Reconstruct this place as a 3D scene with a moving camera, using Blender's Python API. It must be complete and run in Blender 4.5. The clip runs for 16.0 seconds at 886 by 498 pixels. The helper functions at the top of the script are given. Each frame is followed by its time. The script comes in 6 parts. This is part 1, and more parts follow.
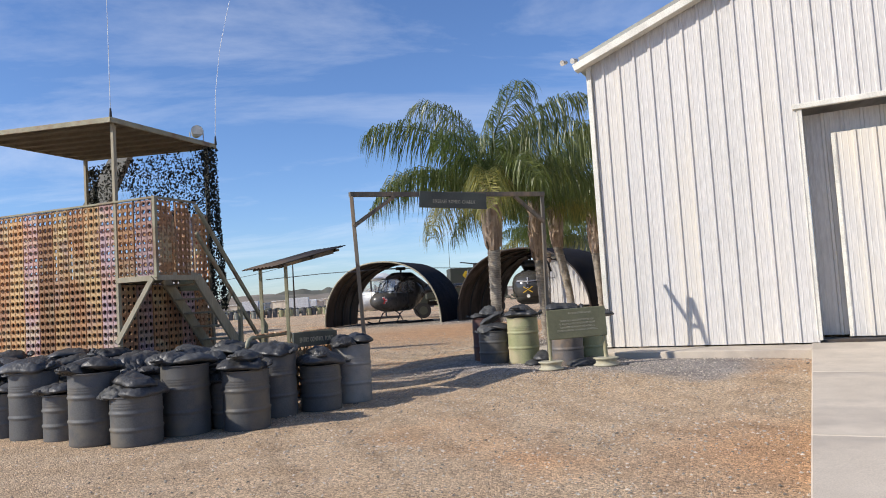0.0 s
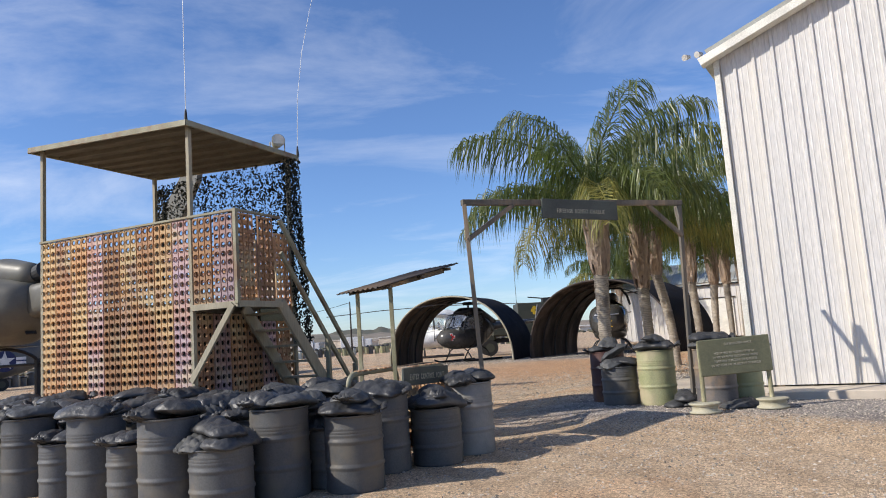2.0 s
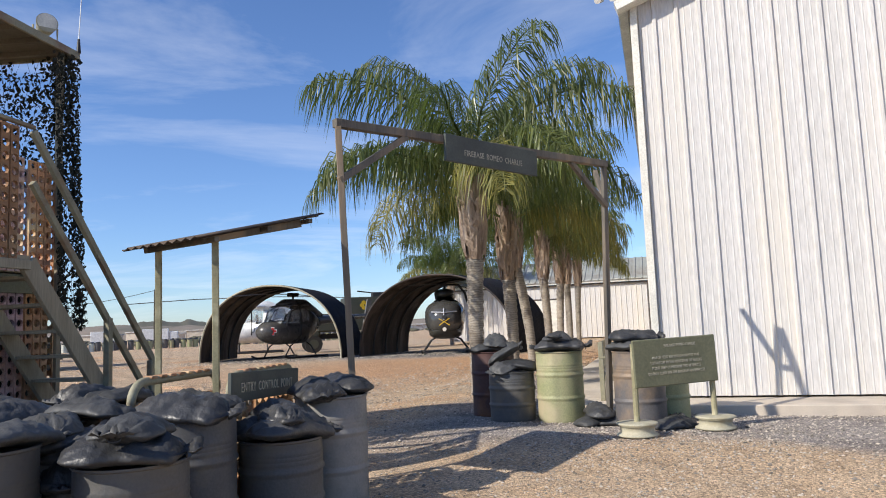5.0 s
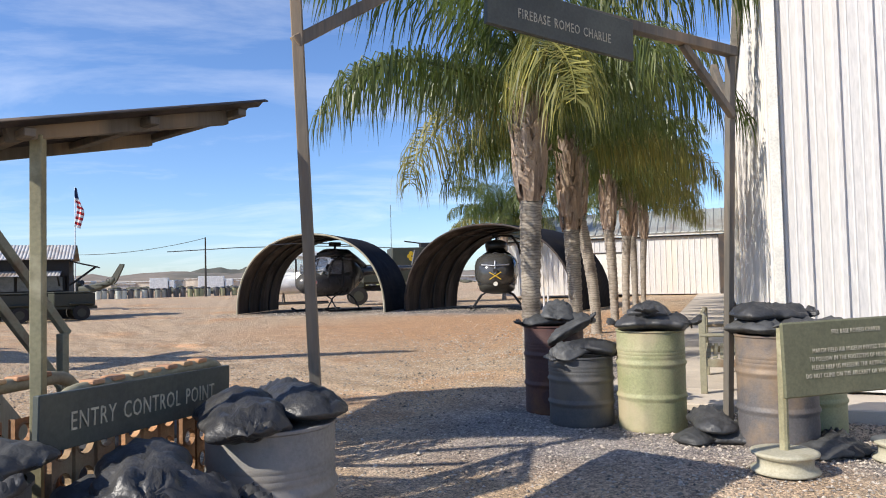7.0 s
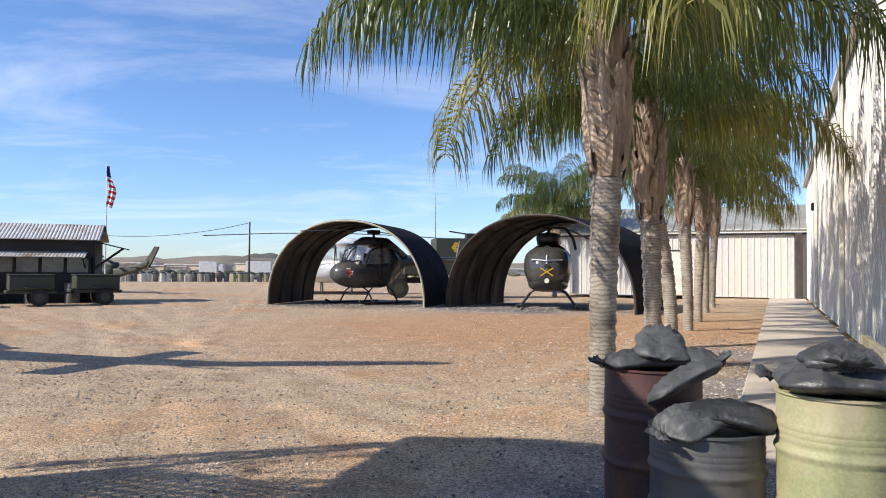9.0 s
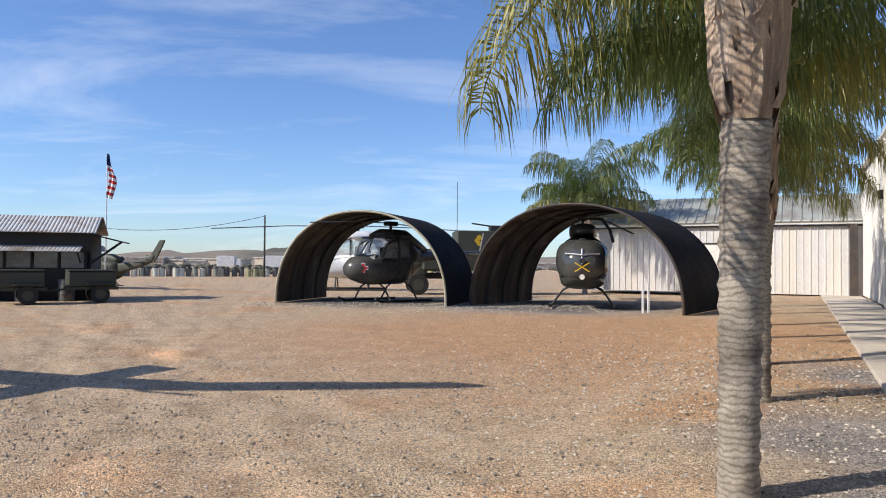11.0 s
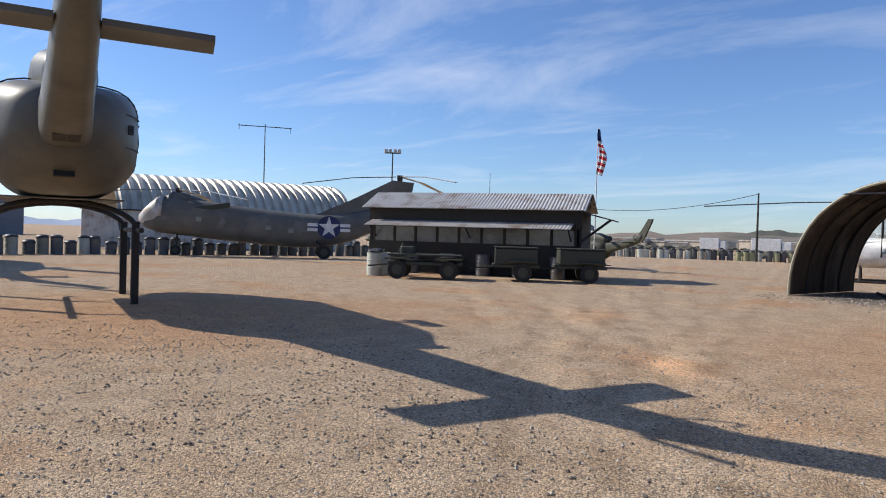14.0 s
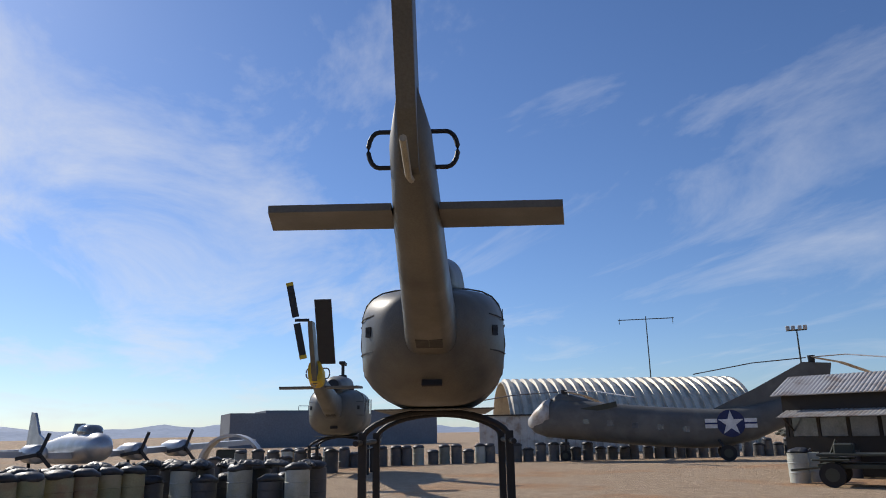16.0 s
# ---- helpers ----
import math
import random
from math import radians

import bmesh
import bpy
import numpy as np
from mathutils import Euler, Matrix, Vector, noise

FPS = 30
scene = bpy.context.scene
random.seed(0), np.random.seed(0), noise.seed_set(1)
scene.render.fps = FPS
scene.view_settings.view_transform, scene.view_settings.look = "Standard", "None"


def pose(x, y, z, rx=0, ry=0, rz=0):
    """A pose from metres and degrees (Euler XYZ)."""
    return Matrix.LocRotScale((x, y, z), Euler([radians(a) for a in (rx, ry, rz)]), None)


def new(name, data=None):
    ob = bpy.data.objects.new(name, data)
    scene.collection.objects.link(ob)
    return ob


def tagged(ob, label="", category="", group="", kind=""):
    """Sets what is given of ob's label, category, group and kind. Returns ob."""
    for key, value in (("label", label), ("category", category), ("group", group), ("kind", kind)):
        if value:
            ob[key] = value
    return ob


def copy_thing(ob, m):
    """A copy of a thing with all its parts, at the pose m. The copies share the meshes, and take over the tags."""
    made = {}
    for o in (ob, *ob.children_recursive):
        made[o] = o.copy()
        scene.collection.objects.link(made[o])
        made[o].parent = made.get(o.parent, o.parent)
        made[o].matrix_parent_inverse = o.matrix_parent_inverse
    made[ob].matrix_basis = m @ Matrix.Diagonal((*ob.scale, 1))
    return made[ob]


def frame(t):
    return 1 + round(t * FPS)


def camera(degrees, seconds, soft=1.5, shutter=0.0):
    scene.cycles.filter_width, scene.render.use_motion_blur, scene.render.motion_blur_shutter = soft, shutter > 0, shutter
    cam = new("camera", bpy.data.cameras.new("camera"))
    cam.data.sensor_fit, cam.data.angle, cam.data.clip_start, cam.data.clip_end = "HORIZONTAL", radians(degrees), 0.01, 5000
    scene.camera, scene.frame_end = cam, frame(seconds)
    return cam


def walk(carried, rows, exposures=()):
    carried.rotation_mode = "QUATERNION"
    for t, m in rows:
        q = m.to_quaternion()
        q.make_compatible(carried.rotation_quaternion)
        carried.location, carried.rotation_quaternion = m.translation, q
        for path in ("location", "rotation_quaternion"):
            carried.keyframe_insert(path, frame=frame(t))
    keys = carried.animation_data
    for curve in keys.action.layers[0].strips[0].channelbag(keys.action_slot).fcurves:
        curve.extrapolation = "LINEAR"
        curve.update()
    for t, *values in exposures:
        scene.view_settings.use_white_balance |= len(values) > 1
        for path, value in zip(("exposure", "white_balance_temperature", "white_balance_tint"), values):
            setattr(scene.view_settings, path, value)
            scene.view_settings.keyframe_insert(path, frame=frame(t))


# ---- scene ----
cam = camera(63.2, 16.0, 1.0)
METRES, EYE, TILT, LEAN, TURN = 19.6, 1.52, 0.0, 0.0, 0.0
ROWS = [
    (0.0, 0.0, 0.0, 0.0, 0.23, 3.61, 3.6),
    (0.5, -0.007, 0.0257, -0.0024, 3.84, 3.74, 4.2),
    (1.0, -0.0236, 0.05, -0.0038, 6.7, 4.6, 4.24),
    (1.5, -0.0392, 0.0725, -0.0045, 6.78, 5.84, 3.89),
    (2.0, -0.0553, 0.0949, -0.0042, 4.26, 6.96, 4.0),
    (2.5, -0.0722, 0.1157, -0.0052, 0.81, 7.43, 4.37),
    (3.0, -0.0844, 0.1391, -0.0062, -2.93, 7.38, 4.41),
    (3.5, -0.0921, 0.1646, -0.007, -7.04, 7.06, 4.19),
    (6.0, -0.0687, 0.3223, -0.0058, -10.44, 4.18, 2.01),
    (6.5, -0.0601, 0.3561, -0.0038, -7.87, 2.96, 1.71),
    (7.0, -0.0533, 0.3902, -0.0014, -5.96, 2.24, 1.32),
    (7.5, -0.044, 0.4241, 0.0007, -5.13, 2.19, 0.54),
    (8.0, -0.0411, 0.4568, 0.002, -4.52, 2.09, -0.23),
    (8.5, -0.0354, 0.4917, 0.0014, -3.58, 1.75, -0.65),
    (9.0, -0.0343, 0.5262, 0.0029, -2.13, 1.59, -0.5),
    (9.5, -0.0326, 0.5592, 0.0044, 0.17, 1.76, -0.66),
    (12.0, -0.055, 0.7231, 0.0043, -1.02, -0.27, -0.39),
    (12.5, -0.069, 0.7524, 0.004, 3.26, -1.07, -0.86),
    (13.0, -0.0809, 0.7807, 0.0033, 12.47, -1.34, -1.54),
    (13.5, -0.0994, 0.8064, 0.0019, 23.84, -1.46, -2.04),
    (14.0, -0.1196, 0.8308, 0.0018, 36.26, -1.05, -1.71),
    (14.5, -0.1426, 0.8512, 0.0037, 51.34, 1.83, -1.13),
    (15.0, -0.1655, 0.8704, 0.0065, 59.48, 7.51, -0.28),
    (15.5, -0.1857, 0.8907, 0.0089, 63.66, 11.23, 1.11),
    (16.0, -0.2046, 0.9081, 0.0067, 66.38, 14.26, 0.99),
]
walk(cam, [(t, pose(0, 0, EYE, TILT, LEAN, TURN) @ pose(METRES * x, METRES * y, METRES * z, 90 + pitch, roll, yaw)) for t, x, y, z, yaw, pitch, roll in ROWS], [(0.0, 0.06), (2.0, 0.1), (3.5, 0.1), (6.0, 0.26), (7.0, 0.33), (9.0, 0.32), (9.5, 0.28), (12.0, 0.08), (13.0, 0.0), (14.0, -0.05), (15.0, -0.28), (16.0, -0.45)])

# ---- light ----
SUN = Vector((-0.939 * math.cos(radians(34.5)), -0.344 * math.cos(radians(34.5)), math.sin(radians(34.5))))
sun = new("sun", bpy.data.lights.new("sun", "SUN"))
sun.data.energy, sun.data.angle, sun.data.color = 5.0, radians(0.5), (1.0, 0.93, 0.83)
sun.rotation_euler = (-SUN).to_track_quat("-Z", "Y").to_euler()

world = bpy.data.worlds.new("sky")
scene.world = world
world.use_nodes = True
wn, wl = world.node_tree.nodes, world.node_tree.links
sky = wn.new("ShaderNodeTexSky")
sky.sky_type, sky.sun_disc = "NISHITA", False
sky.sun_elevation, sky.sun_rotation = radians(34.5), math.atan2(SUN.x, SUN.y)
sky.altitude, sky.air_density, sky.dust_density, sky.ozone_density = 300, 1.0, 0.3, 2.7
# thin drawn-out cirrus on a plane high above
co = wn.new("ShaderNodeTexCoord")
sep = wn.new("ShaderNodeSeparateXYZ")
wl.new(co.outputs["Generated"], sep.inputs[0])


def wmath(op, a, b=None):
    n = wn.new("ShaderNodeMath")
    n.operation = op
    for i, v in enumerate((a, b)):
        if v is None:
            continue
        if isinstance(v, (int, float)):
            n.inputs[i].default_value = v
        else:
            wl.new(v, n.inputs[i])
    return n.outputs[0]


up = wmath("MAXIMUM", sep.outputs["Z"], 0.02)
div = wmath("ADD", up, 0.12)
cmb = wn.new("ShaderNodeCombineXYZ")
wl.new(wmath("DIVIDE", sep.outputs["X"], div), cmb.inputs[0])
wl.new(wmath("DIVIDE", sep.outputs["Y"], div), cmb.inputs[1])
mp = wn.new("ShaderNodeMapping")
mp.inputs["Rotation"].default_value = (0, 0, radians(20))
mp.inputs["Scale"].default_value = (0.6, 1.1, 1)
mp.inputs["Location"].default_value = (0.3, 0.9, 0)
wl.new(cmb.outputs[0], mp.inputs[0])
cn = wn.new("ShaderNodeTexNoise")
cn.inputs["Scale"].default_value, cn.inputs["Detail"].default_value, cn.inputs["Roughness"].default_value = 1.1, 8, 0.62
cn.inputs["Distortion"].default_value = 0.5
wl.new(mp.outputs[0], cn.inputs["Vector"])
ramp = wn.new("ShaderNodeValToRGB")
ramp.color_ramp.elements[0].position, ramp.color_ramp.elements[1].position = 0.49, 0.90
wl.new(cn.outputs["Fac"], ramp.inputs[0])
cloud = wn.new("ShaderNodeMixRGB")
# the veil is whiter towards the sun
toward = wn.new("ShaderNodeVectorMath")
toward.operation, toward.inputs[1].default_value = "DOT_PRODUCT", SUN
wl.new(co.outputs["Generated"], toward.inputs[0])
glow = wmath("POWER", wmath("MAXIMUM", toward.outputs["Value"], 0.0), 2.0)
wl.new(wmath("MINIMUM", wmath("MULTIPLY", ramp.outputs[0], wmath("ADD", wmath("MULTIPLY", glow, 1.0), 0.5)), 0.95), cloud.inputs[0])
tint = wn.new("ShaderNodeMixRGB")
tint.blend_type = "MULTIPLY"
tint.inputs[0].default_value, tint.inputs[2].default_value = 1.0, (0.79, 0.94, 1.22, 1)
wl.new(sky.outputs[0], tint.inputs[1])
wl.new(tint.outputs[0], cloud.inputs[1])
cloud.inputs[2].default_value = (8.5, 8.7, 9.2, 1)
wl.new(cloud.outputs[0], wn["Background"].inputs["Color"])
wn["Background"].inputs["Strength"].default_value = 0.122

# ---- materials ----
def mat(name, c1, c2=None, rough=0.7, metal=0.0, scale=6.0, fine=60.0, bump=0.15, vary=0.0, spec=0.4, stain=None, stain_scale=1.5, streak=False, relief=0.01):
    """Two colours mixed by a coarse noise, a fine grain, an optional stain, and variation from piece to piece."""
    m = bpy.data.materials.new(name)
    m.use_nodes = True
    n, l = m.node_tree.nodes, m.node_tree.links
    b = n["Principled BSDF"]
    b.inputs["Roughness"].default_value, b.inputs["Metallic"].default_value = rough, metal
    b.inputs["Specular IOR Level"].default_value = spec
    tc = n.new("ShaderNodeTexCoord")
    src = tc.outputs["Object"]
    if streak:
        mpn = n.new("ShaderNodeMapping")
        mpn.inputs["Scale"].default_value = (1, 1, 0.12)
        l.new(src, mpn.inputs[0])
        src = mpn.outputs[0]
    info = n.new("ShaderNodeObjectInfo")
    off = n.new("ShaderNodeVectorMath")
    off.operation = "MULTIPLY_ADD"
    off.inputs[1].default_value = (1, 1, 1)
    l.new(src, off.inputs[0])
    cb = n.new("ShaderNodeCombineXYZ")
    k = n.new("ShaderNodeMath")
    k.operation, k.inputs[1].default_value = "MULTIPLY", 37.0
    l.new(info.outputs["Random"], k.inputs[0])
    l.new(k.outputs[0], cb.inputs[0])
    l.new(k.outputs[0], cb.inputs[1])
    l.new(cb.outputs[0], off.inputs[2])
    vec = off.outputs[0]

    def noise_tex(s, d):
        t = n.new("ShaderNodeTexNoise")
        t.inputs["Scale"].default_value, t.inputs["Detail"].default_value, t.inputs["Roughness"].default_value = s, d, 0.6
        l.new(vec, t.inputs["Vector"])
        return t.outputs["Fac"]

    def mix(f, a, c, kind="MIX"):
        x = n.new("ShaderNodeMixRGB")
        x.blend_type = kind
        for i, v in enumerate((f, a, c)):
            if isinstance(v, (int, float)):
                x.inputs[i].default_value = v
            elif isinstance(v, tuple):
                x.inputs[i].default_value = (*v, 1)
            else:
                l.new(v, x.inputs[i])
        return x.outputs[0]

    def span(v, lo, hi, a=0.0, c=1.0):
        r = n.new("ShaderNodeMapRange")
        r.inputs[1].default_value, r.inputs[2].default_value, r.inputs[3].default_value, r.inputs[4].default_value = lo, hi, a, c
        l.new(v, r.inputs[0])
        return r.outputs[0]

    c2 = c2 or tuple(x * 0.72 for x in c1)
    coarse, grain = noise_tex(scale, 5), noise_tex(fine, 3)
    col = mix(span(coarse, 0.35, 0.68), c1, c2)
    col = mix(1.0, col, mix(span(grain, 0.3, 0.7), (0.84, 0.84, 0.84), (1.12, 1.12, 1.12)), "MULTIPLY")
    if stain:
        col = mix(span(noise_tex(stain_scale, 6), 0.5, 0.66, 0, 0.85), col, stain)
    if vary:
        hs = n.new("ShaderNodeHueSaturation")
        l.new(span(info.outputs["Random"], 0, 1, 1 - vary, 1 + vary), hs.inputs["Value"])
        l.new(col, hs.inputs["Color"])
        col = hs.outputs[0]
    l.new(col, b.inputs["Base Color"])
    l.new(span(coarse, 0.3, 0.7, max(rough - 0.1, 0.03), min(rough + 0.1, 1)), b.inputs["Roughness"])
    if bump:
        bp = n.new("ShaderNodeBump")
        bp.inputs["Strength"].default_value, bp.inputs["Distance"].default_value = bump, relief
        l.new(grain, bp.inputs["Height"])
        l.new(bp.outputs[0], b.inputs["Normal"])
    return m


def glass_mat(name, tint, rough=0.05):
    m = bpy.data.materials.new(name)
    m.use_nodes = True
    b = m.node_tree.nodes["Principled BSDF"]
    b.inputs["Base Color"].default_value, b.inputs["Roughness"].default_value = (*tint, 1), rough
    b.inputs["Transmission Weight"].default_value, b.inputs["IOR"].default_value = 0.85, 1.1
    return m


M_WHITE = mat("white_metal_siding", (0.62, 0.595, 0.565), (0.565, 0.545, 0.515), 0.5, 0, 0.8, 40, 0.04, stain=(0.66, 0.6, 0.5), stain_scale=0.7, streak=True)
M_TRIM = mat("cream_trim", (0.78, 0.75, 0.66), None, 0.5, 0, 2, 40, 0.03)
M_CONC = mat("concrete", (0.60, 0.52, 0.42), (0.50, 0.43, 0.345), 0.9, 0, 1.2, 90, 0.3, stain=(0.36, 0.31, 0.26), stain_scale=0.5)
M_ROOFG = mat("pale_green_grey_metal_roof", (0.36, 0.37, 0.33), (0.29, 0.29, 0.26), 0.5, 0.1, 1.0, 40, 0.03, stain=(0.24, 0.21, 0.17), stain_scale=0.8)
M_DARKSTEEL = mat("dark_brown_steel", (0.045, 0.04, 0.04), (0.075, 0.06, 0.05), 0.7, 0.2, 2.5, 40, 0.15, stain=(0.11, 0.075, 0.05), stain_scale=1.6)
M_ARCHIN = mat("weathered_steel_lining", (0.10, 0.078, 0.06), (0.05, 0.04, 0.034), 0.8, 0.0, 2.0, 40, 0.15, spec=0.2, stain=(0.19, 0.15, 0.12), stain_scale=1.2, streak=True)
M_RUST = mat("rusty_pierced_steel", (0.50, 0.27, 0.125), (0.33, 0.185, 0.12), 0.72, 0.05, 1.3, 70, 0.35, vary=0.3, stain=(0.56, 0.45, 0.27), stain_scale=1.4)
M_SANDP = mat("tan_pierced_steel", (0.56, 0.42, 0.22), (0.46, 0.25, 0.12), 0.72, 0.05, 1.1, 70, 0.35, vary=0.25, stain=(0.36, 0.24, 0.20), stain_scale=1.8)
M_PURPLE = mat("grey_purple_pierced_steel", (0.42, 0.32, 0.36), (0.45, 0.24, 0.14), 0.65, 0.05, 1.6, 70, 0.35, vary=0.3, stain=(0.50, 0.40, 0.26), stain_scale=2.0)
M_OLIVE = mat("olive_tan_painted_steel", (0.30, 0.28, 0.19), (0.24, 0.22, 0.15), 0.65, 0, 3, 50, 0.12, stain=(0.20, 0.12, 0.07), stain_scale=2.5)
M_TAN = mat("tan_painted_wood", (0.36, 0.32, 0.23), (0.28, 0.25, 0.18), 0.75, 0, 3, 60, 0.2, streak=True)
M_DRUM = mat("charcoal_drum_paint", (0.085, 0.086, 0.09), (0.12, 0.12, 0.118), 0.55, 0.1, 2.2, 60, 0.12, vary=0.22, stain=(0.17, 0.15, 0.12), stain_scale=2.0)
M_DRUMG = mat("olive_green_drum_paint", (0.30, 0.31, 0.16), (0.36, 0.345, 0.20), 0.6, 0.05, 3, 60, 0.12, stain=(0.44, 0.37, 0.24), stain_scale=1.8)
M_DRUMR = mat("rust_red_drum", (0.085, 0.04, 0.035), (0.06, 0.04, 0.04), 0.6, 0.1, 2, 60, 0.2, stain=(0.22, 0.10, 0.035), stain_scale=1.3)
M_DRUML = mat("pale_grey_drum_paint", (0.23, 0.23, 0.225), (0.18, 0.18, 0.175), 0.55, 0.05, 2, 60, 0.12, stain=(0.30, 0.28, 0.25), stain_scale=1.4)
M_ARCHOUT = mat("blue_black_coated_steel", (0.011, 0.012, 0.018), (0.018, 0.017, 0.019), 0.85, 0.0, 1.5, 40, 0.1, spec=0.15, stain=(0.03, 0.026, 0.024), stain_scale=0.9)
M_CANOPY = mat("brown_canopy_sheet", (0.17, 0.15, 0.11), (0.13, 0.115, 0.085), 0.75, 0, 2, 50, 0.1)
M_DRUMB = mat("weathered_grey_rust_drum", (0.15, 0.14, 0.135), (0.10, 0.095, 0.10), 0.6, 0.1, 2, 60, 0.2, stain=(0.32, 0.22, 0.13), stain_scale=1.5)
M_DRUMT = mat("tan_olive_drum_paint", (0.52, 0.47, 0.27), (0.42, 0.37, 0.21), 0.65, 0, 2, 40, 0.1, vary=0.3, stain=(0.40, 0.24, 0.14), stain_scale=1.6)
M_DRUMP = mat("pale_drum_paint", (0.42, 0.44, 0.40), (0.34, 0.34, 0.26), 0.6, 0, 2, 40, 0.1, vary=0.5)
M_BAG = mat("black_sandbag_plastic", (0.036, 0.037, 0.039), (0.062, 0.061, 0.06), 0.48, 0, 7, 17, 0.55, vary=0.35, spec=0.5, relief=0.02)
M_BAG2 = mat("grey_woven_sandbag", (0.078, 0.079, 0.078), (0.052, 0.053, 0.053), 0.56, 0, 6, 15, 0.5, vary=0.25, relief=0.02)
M_GATE = mat("grey_brown_weathered_post", (0.15, 0.132, 0.105), (0.10, 0.088, 0.072), 0.7, 0, 3, 50, 0.2, stain=(0.30, 0.22, 0.14), stain_scale=2.5, streak=True)
M_SIGN = mat("dark_grey_green_sign_board", (0.075, 0.085, 0.07), (0.06, 0.066, 0.06), 0.6, 0, 3, 50, 0.06)
M_SIGNG = mat("olive_sign_board", (0.155, 0.155, 0.092), (0.125, 0.128, 0.078), 0.6, 0, 3, 50, 0.06)
M_LETTER = mat("faded_cream_lettering", (0.50, 0.47, 0.37), (0.34, 0.32, 0.25), 0.7, 0, 20, 90, 0.03)
M_YPOST = mat("yellow_green_post_paint", (0.30, 0.275, 0.16), (0.23, 0.21, 0.125), 0.6, 0, 4, 60, 0.1, stain=(0.5, 0.45, 0.3), stain_scale=3)
M_CREAM = mat("cream_wheel_paint", (0.46, 0.43, 0.32), (0.38, 0.35, 0.25), 0.6, 0, 4, 60, 0.1, stain=(0.3, 0.26, 0.16), stain_scale=3)
M_OD = mat("olive_drab_aircraft_paint", (0.142, 0.134, 0.108), (0.112, 0.106, 0.088), 0.45, 0.0, 1.2, 50, 0.05, stain=(0.085, 0.08, 0.07), stain_scale=1.0)
M_GREYAC = mat("grey_tan_aircraft_paint", (0.13, 0.125, 0.11), (0.105, 0.102, 0.092), 0.55, 0.0, 1.2, 50, 0.05, stain=(0.17, 0.16, 0.14), stain_scale=0.8)
M_BLACKAC = mat("dark_olive_aircraft_paint", (0.05, 0.048, 0.04), (0.035, 0.034, 0.03), 0.35, 0.0, 2.0, 50, 0.04)
M_MEDAC = mat("grey_black_aircraft_gloss", (0.085, 0.083, 0.08), (0.06, 0.058, 0.055), 0.28, 0.0, 1.6, 50, 0.02, stain=(0.12, 0.11, 0.10), stain_scale=1.4)
M_BLACK = mat("black_paint", (0.018, 0.018, 0.02), (0.03, 0.028, 0.026), 0.55, 0, 4, 50, 0.05)
M_RUBBER = mat("black_rubber", (0.02, 0.02, 0.02), (0.035, 0.033, 0.03), 0.85, 0, 5, 80, 0.2)
M_SEAM = mat("panel_seam", (0.06, 0.06, 0.055), None, 0.7, 0, 5, 60, 0)
M_TRUCK = mat("dark_green_truck_paint", (0.045, 0.05, 0.035), (0.06, 0.06, 0.045), 0.6, 0, 2, 40, 0.06)
M_CORR = mat("corrugated_zinc", (0.56, 0.54, 0.50), (0.45, 0.42, 0.38), 0.5, 0.1, 1.2, 40, 0.05, stain=(0.28, 0.2, 0.14), stain_scale=1.2)
M_CORRW = mat("silver_quonset_steel", (0.62, 0.58, 0.48), (0.5, 0.46, 0.38), 0.5, 0.2, 0.6, 20, 0.03, stain=(0.36, 0.32, 0.26), stain_scale=0.5)
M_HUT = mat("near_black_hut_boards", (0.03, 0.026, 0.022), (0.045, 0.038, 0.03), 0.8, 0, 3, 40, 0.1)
M_SILVER = mat("bare_aluminium", (0.45, 0.46, 0.48), (0.36, 0.37, 0.38), 0.45, 0.75, 0.8, 30, 0.02)
M_WHITEP = mat("white_paint", (0.78, 0.78, 0.76), None, 0.5, 0, 3, 40, 0.02)
M_YELLOW = mat("yellow_paint", (0.72, 0.47, 0.03), None, 0.5, 0, 3, 40, 0.02)
M_RED = mat("red_paint", (0.55, 0.03, 0.03), None, 0.5, 0, 3, 40, 0.02)
M_BLUE = mat("navy_blue_paint", (0.02, 0.03, 0.11), None, 0.5, 0, 3, 40, 0.02)
M_GREYB = mat("blue_grey_hangar_cladding", (0.16, 0.175, 0.20), (0.14, 0.15, 0.175), 0.7, 0, 0.2, 5, 0.0)
M_TRUNK = mat("ringed_palm_trunk", (0.40, 0.35, 0.285), (0.28, 0.245, 0.20), 0.9, 0, 7, 60, 0.6, vary=0.12, stain=(0.15, 0.125, 0.10), stain_scale=3)
M_BOOT = mat("fibrous_leaf_boots", (0.42, 0.31, 0.22), (0.15, 0.10, 0.07), 0.9, 0, 9, 70, 0.7, stain=(0.60, 0.48, 0.38), stain_scale=4, streak=True)
M_FROND = mat("palm_frond_green", (0.06, 0.09, 0.032), (0.105, 0.13, 0.05), 0.36, 0, 0.9, 30, 0.0, vary=0.25)
M_FROND2 = mat("palm_frond_yellowed", (0.20, 0.20, 0.065), (0.16, 0.18, 0.055), 0.5, 0, 0.9, 30, 0.0, vary=0.2)
M_NET = mat("dark_camouflage_net", (0.022, 0.026, 0.018), (0.035, 0.035, 0.024), 0.9, 0, 6, 60, 0.1)
M_HILL = mat("dry_brown_hillside", (0.25, 0.20, 0.15), (0.19, 0.165, 0.125), 1.0, 0, 0.012, 0.2, 0.0, stain=(0.10, 0.10, 0.07), stain_scale=0.02)
# the blue of the distance haze is put straight into the mountains' colour
M_MOUNT = mat("haze_tinted_mountain", (0.34, 0.40, 0.50), (0.30, 0.36, 0.46), 1.0, 0, 0.003, 0.05, 0.0)
